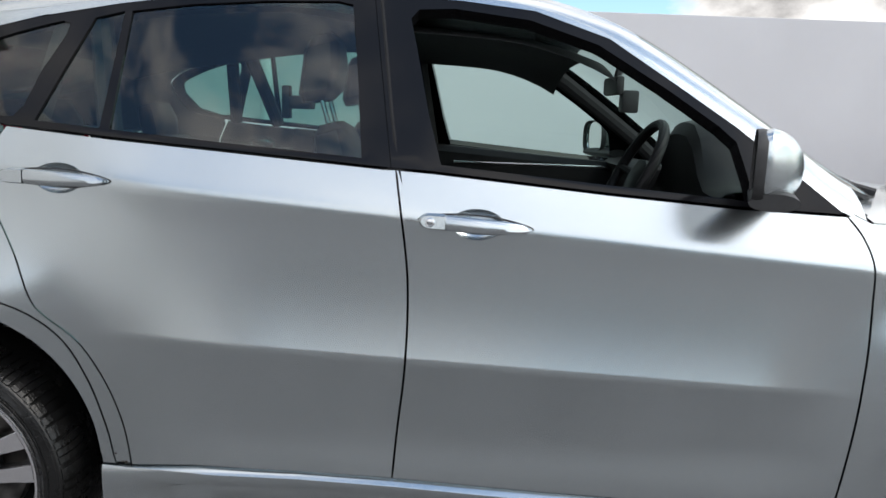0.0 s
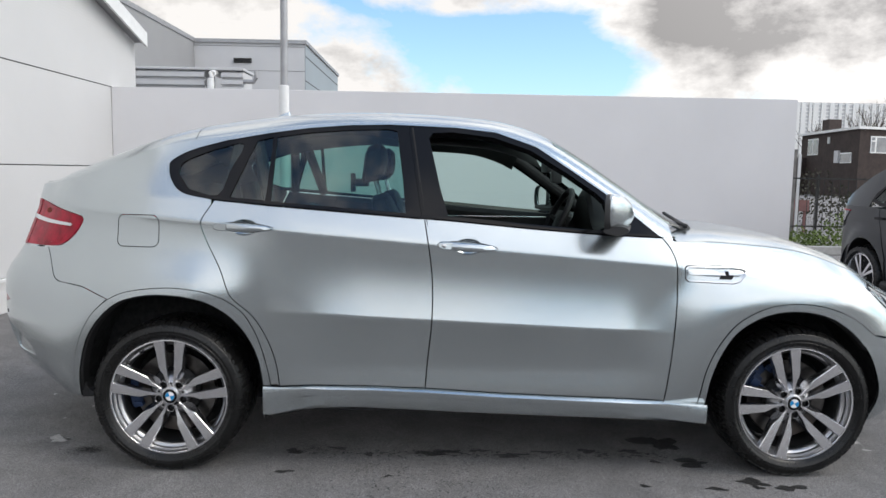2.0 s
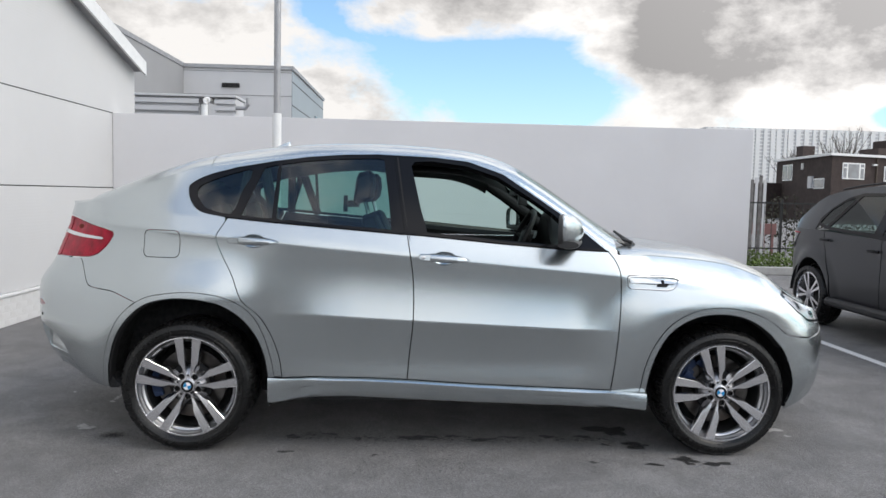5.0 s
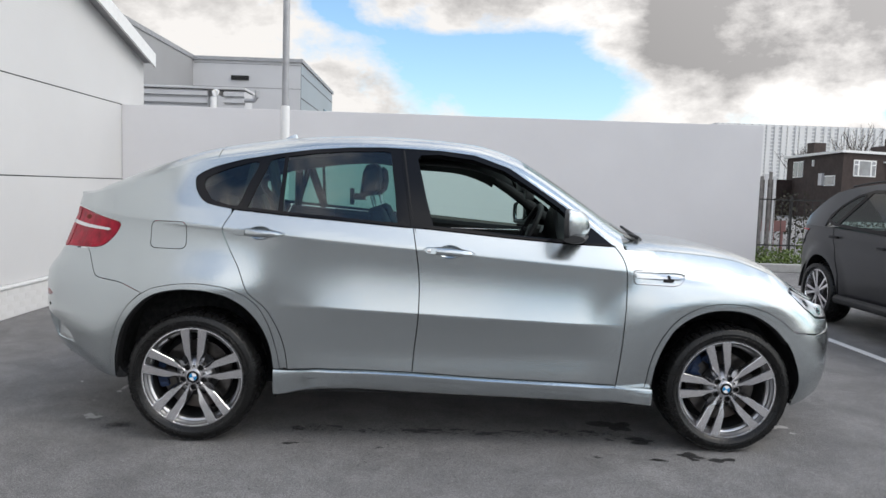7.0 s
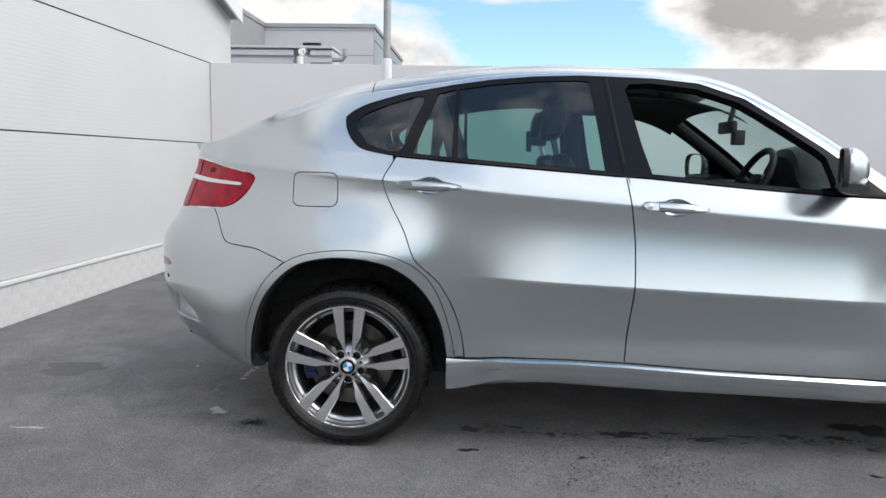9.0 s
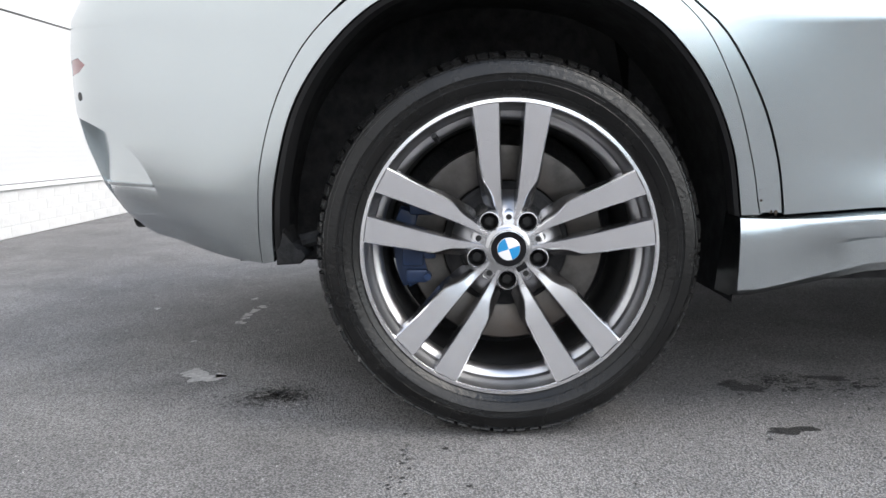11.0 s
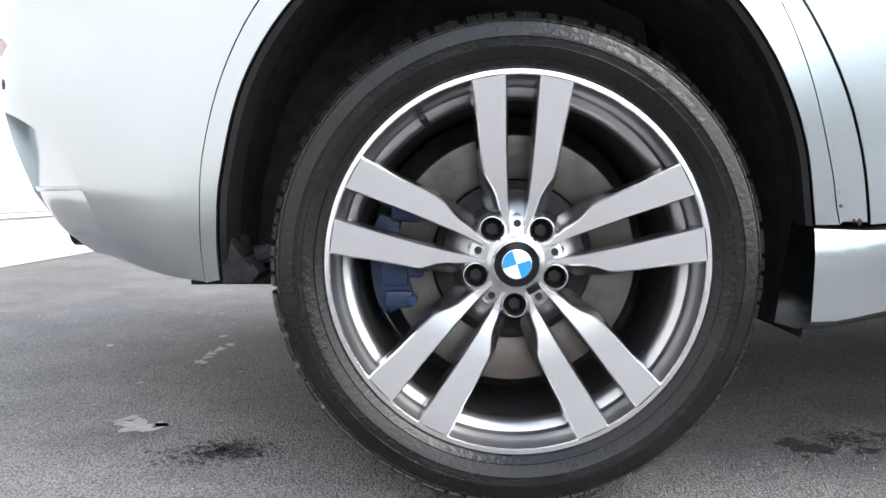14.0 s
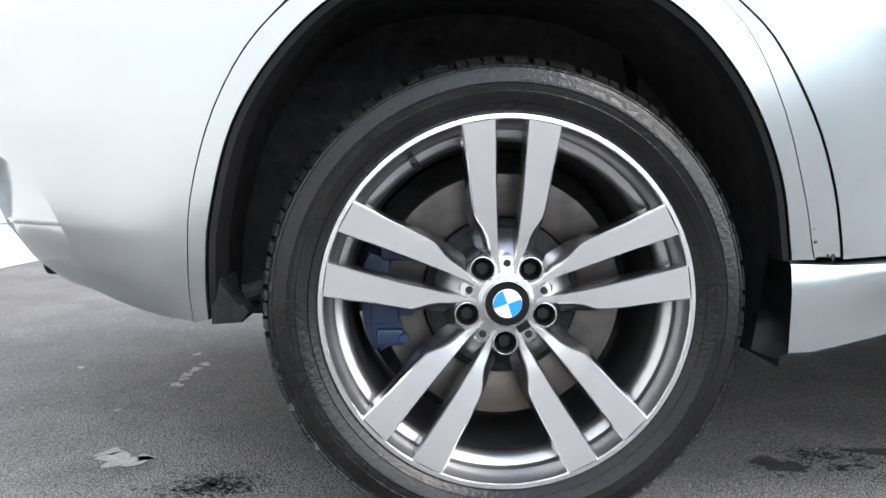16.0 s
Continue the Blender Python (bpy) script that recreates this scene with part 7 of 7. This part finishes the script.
def build_far_right():
    # lattice-clad hall far behind
    h = thing("clad_hall", "large hall with pale striped translucent cladding", "building")
    bm = bmesh.new()
    box(bm, 38.0, 110.0, 90.0, 120.0, 0.0, 10.95)
    part("wall", bm, GREY_CLAD, h, smooth=False)
    random.seed(3)
    bm = bmesh.new()
    x = 38.2
    while x < 80:
        wd = random.uniform(0.18, 0.75)
        box(bm, x, x + wd, 89.85, 90.0, 0.3, 10.9)
        x += wd + random.uniform(0.15, 0.55)
    part("cladding_strip", bm, WHITE_PAINT, h, "pale vertical cladding strips", smooth=False, kind="stuff")
    bm = bmesh.new()
    for k in range(22):
        box(bm, 38.0, 80, 89.96, 90.0, 1.0 + 0.46 * k, 1.16 + 0.46 * k)
    part("cladding_rail", bm, WHITE_PAINT, h, smooth=False, kind="stuff")
    # brown flat-roofed house, its corner towards the yard
    b = thing("brown_building", "dark brown brick building with a flat roof and white windows", "building")
    A, B, C, D = (34.2, 54.0), (35.4, 65.5), (60.0, 62.6), (61.0, 74.0)
    bm = bmesh.new()
    slab(bm, [A, C, D, B], 0.0, 5.32)
    part("wall", bm, BROWN_BRICK, b, smooth=False)
    bm = bmesh.new()
    slab(bm, [(33.95, 53.75), (60.2, 62.3), (61.3, 74.3), (35.15, 65.8)], 5.32, 5.52)
    part("roof_edge", bm, WHITE_PAINT, b, "pale roof edge", smooth=False)
    bm = bmesh.new()
    slab(bm, [(33.7, 64.0), (35.35, 64.2), (35.5, 68.0), (33.9, 68.0)], 0.0, 3.3)
    part("annexe", bm, BROWN_BRICK, b, smooth=False)
    bm = bmesh.new()
    slab(bm, [(36.0, 62.0), (37.2, 62.2), (37.2, 63.4), (36.0, 63.2)], 5.5, 6.65)
    part("chimney", bm, BROWN_BRICK, b, smooth=False)
    bm = bmesh.new()
    slab(bm, [(43.6, 63.0), (52.0, 65.5), (52.0, 69.0), (43.6, 66.0)], 5.5, 6.7)
    slab(bm, [(44.9, 64.0), (52.0, 66.0), (52.0, 69.0), (44.9, 66.0)], 6.7, 7.5)
    part("roof_box", bm, BROWN_BRICK, b, smooth=False)
    for p, q, u0, u1, z0, z1, n in ((A, C, 1.1, 3.5, 3.48, 4.80, (0.22, 0.56, 0.22)), (A, B, 7.75, 9.95, 3.50, 4.95, (0.5, 0.5)), (A, C, 5.7, 7.0, 3.40, 4.65, (1.0,)), (A, B, 1.2, 3.2, 2.7, 3.55, (1.0,))):
        win = part("window", on_face(p, q, u0, u1, z0, z1, 0.1, 0.05), WHITE_PAINT, b, "white window frame", smooth=False)
        u = u0
        for share in n:
            w = (u1 - u0) * share
            part("pane", on_face(p, q, u + 0.10, u + w - 0.10, z0 + 0.10, z1 - 0.10, 0.0, 0.07), WINDOW_DARK, win, smooth=False)
            if share < 0.3:
                part("transom", on_face(p, q, u + 0.08, u + w - 0.08, z0 + 0.90, z0 + 0.98, 0.0, 0.09), WHITE_PAINT, win, smooth=False)
            u += w
    part("lamp_box", on_face(A, B, 5.4, 5.6, 4.4, 4.95, 0.0, 0.15), WHITE_PAINT, b, "small white fitting on the wall", smooth=False)
    part("lamp_box", on_face(A, C, 4.3, 4.7, 4.65, 4.78, 0.0, 0.2), WHITE_PAINT, b, smooth=False)
    part("balcony_box", on_face(A, B, 3.3, 4.0, 2.75, 3.75, 0.0, 0.2), GREY_CLAD, b, smooth=False)
    for u in (4.75, 8.9):
        part("downpipe", on_face(A, C, u, u + 0.12, 0.0, 5.3, 0.0, 0.12), BARK, b, smooth=False)
    # steel fence along the yard's edge
    f = thing("railing_fence", "dark steel railing fence behind the hedge", "fence")
    for k in range(46):
        bm = bmesh.new()
        x = 6.3 + 0.17 * k
        box(bm, x, x + 0.010, 12.0, 12.012, 0.15, 1.45)
        part("rail", bm, FENCE, f, smooth=False)
    bm = bmesh.new()
    box(bm, 6.2, 14.2, 12.02, 12.06, 0.40, 0.43)
    box(bm, 6.2, 14.2, 12.02, 12.06, 1.40, 1.43)
    part("cross_rails", bm, FENCE, f, smooth=False)
    for x in (6.3, 8.2, 9.25, 11.5, 14.0):
        bm = bmesh.new()
        box(bm, x, x + 0.04, 12.05, 12.09, 0.0, 1.5)
        part("post", bm, FENCE, f, smooth=False)
    r = thing("barrier", "low faded red barrier beyond the fence", "barrier")
    for k in range(5):
        bm = bmesh.new()
        box(bm, 10.0 + 0.25 * k, 10.06 + 0.25 * k, 16.0, 16.06, 0.0, 0.78)
        part("bar", bm, RED_PAINT, r, smooth=False)
    bm = bmesh.new()
    box(bm, 9.95, 11.1, 15.95, 15.995, 0.55, 0.85)
    part("bar", bm, RED_PAINT, r, smooth=False)
    w = thing("board_fence", "tall weathered pale board fence beyond the planting", "fence")
    for k in range(7):
        bm = bmesh.new()
        box(bm, 8.68 + 0.10 * k, 8.75 + 0.10 * k, 13.0, 13.03, 0.0, 1.95 + 0.05 * (k % 3), 0.004)
        part("board", bm, WEATHERED if k % 2 else GREY_CLAD, w, smooth=False)
    # kerb and hedge
    bm = bmesh.new()
    box(bm, 5.9, 16.0, 10.2, 10.35, 0.0, 0.16, 0.02)
    tagged(part("kerb", bm, KERB, None, "pale concrete kerb along the planting", smooth=False), "", "kerb", "", "structure")
    random.seed(12)
    bm = bmesh.new()
    for _ in range(9000):
        x, y = random.uniform(6.0, 16.0), random.uniform(10.35, 11.9)
        hgt = 0.42 + 0.22 * math.sin(x * 2.1) + 0.16 * math.sin(x * 5.3 + 1) + 0.1 * math.sin(y * 9)
        z = random.random() ** 0.6 * max(0.15, hgt)
        s = random.uniform(0.03, 0.075)
        d = Vector((random.uniform(-1, 1), random.uniform(-1, 0.3), random.uniform(-0.2, 1))).normalized()
        e = d.cross(Vector((random.uniform(-1, 1), random.uniform(-1, 1), 0.3))).normalized() * s * 0.5
        p = Vector((x, y, z))
        bm.faces.new([bm.verts.new(q) for q in (p, p + d * s * 0.5 + e, p + d * s, p + d * s * 0.5 - e)])
    tagged(part("hedge", bm, LEAF, None, "low ragged green planting behind the kerb", smooth=False), "", "hedge", "", "stuff")
    # dark undergrowth beyond the railings
    random.seed(21)
    bm = bmesh.new()
    for _ in range(7000):
        x, y = random.uniform(7.0, 24.0), random.uniform(17.0, 19.5)
        z = random.random() ** 0.7 * (1.15 + 0.35 * math.sin(x * 1.7) + 0.2 * math.sin(x * 4.1 + 2))
        w = random.uniform(0.05, 0.13)
        d = Vector((random.uniform(-0.6, 0.6), random.uniform(-1, 0.3), random.uniform(-0.1, 1))).normalized()
        e = d.cross(Vector((random.uniform(-1, 1), random.uniform(-1, 1), 0.3))).normalized() * w * 0.35
        p = Vector((x, y, max(0.0, z)))
        bm.faces.new([bm.verts.new(q) for q in (p, p + d * w * 0.5 + e, p + d * w, p + d * w * 0.5 - e)])
    tagged(part("undergrowth", bm, SCRUB, None, "dark brown-green undergrowth beyond the railings", smooth=False), "", "shrubs", "", "stuff")
    for x, y, h, seed in ((48.6, 76.0, 10.2, 4), (46.3, 75.0, 9.1, 8), (41.0, 75.0, 7.6, 15)):
        bare_tree(x, y, h, seed)


def bare_tree(x, y, h, seed):
    random.seed(seed)
    t = thing("bare_tree", "leafless small tree with fine upright twigs", "tree", (x, y, 0))
    bm = bmesh.new()
    tube(bm, [(0, 0, 0), (0.05, 0, h * 0.25), (0.0, 0.05, h * 0.5)], [0.16, 0.12, 0.09], 8)
    part("trunk", bm, BARK, t)
    bm = bmesh.new()
    for _ in range(16):
        a, lean = random.uniform(0, 6.28), random.uniform(0.15, 0.75)
        z0 = h * random.uniform(0.35, 0.55)
        p = Vector((0, 0, z0))
        d = Vector((math.cos(a) * lean, math.sin(a) * lean, 1)).normalized()
        ln = (h - z0) * random.uniform(0.75, 1.0)
        tip = p + d * ln
        tube(bm, [p, p + d * ln * 0.5 + Vector((random.uniform(-0.1, 0.1), 0, 0.05)), tip], [0.05, 0.03, 0.012], 5)
        for _ in range(7):
            q = p + d * ln * random.uniform(0.35, 0.95)
            e = (d + Vector((random.uniform(-0.9, 0.9), random.uniform(-0.9, 0.9), random.uniform(0, 0.5)))).normalized()
            tube(bm, [q, q + e * random.uniform(0.3, 0.8)], [0.018, 0.006], 4)
    part("twig", bm, BARK, t, kind="stuff")


# ---- build ----
build_ground()
build_walls()
build_pole()
build_far_left()
build_far_right()
coupe = build_coupe()
rear_wheel = wheel(coupe)
rear_wheel.matrix_basis = pose(AXLE_R, 0.0, HUB_Z, 0, 1.5, 0)
front_wheel = copy_thing(rear_wheel, pose(AXLE_F, 0.012, HUB_Z, 0, -14, 0))
for piece in front_wheel.children:
    if piece.name.startswith("brake_caliper"):
        piece.matrix_basis = pose(0, 0, 0, 0, 49, 0)
copy_thing(rear_wheel, pose(AXLE_R, 2 * YC, HUB_Z, 0, 0, 180))
copy_thing(rear_wheel, pose(AXLE_F, 2 * YC, HUB_Z, 0, 10, 180))
build_cabin(coupe)
build_trim(coupe)
build_suv()
build_marks()
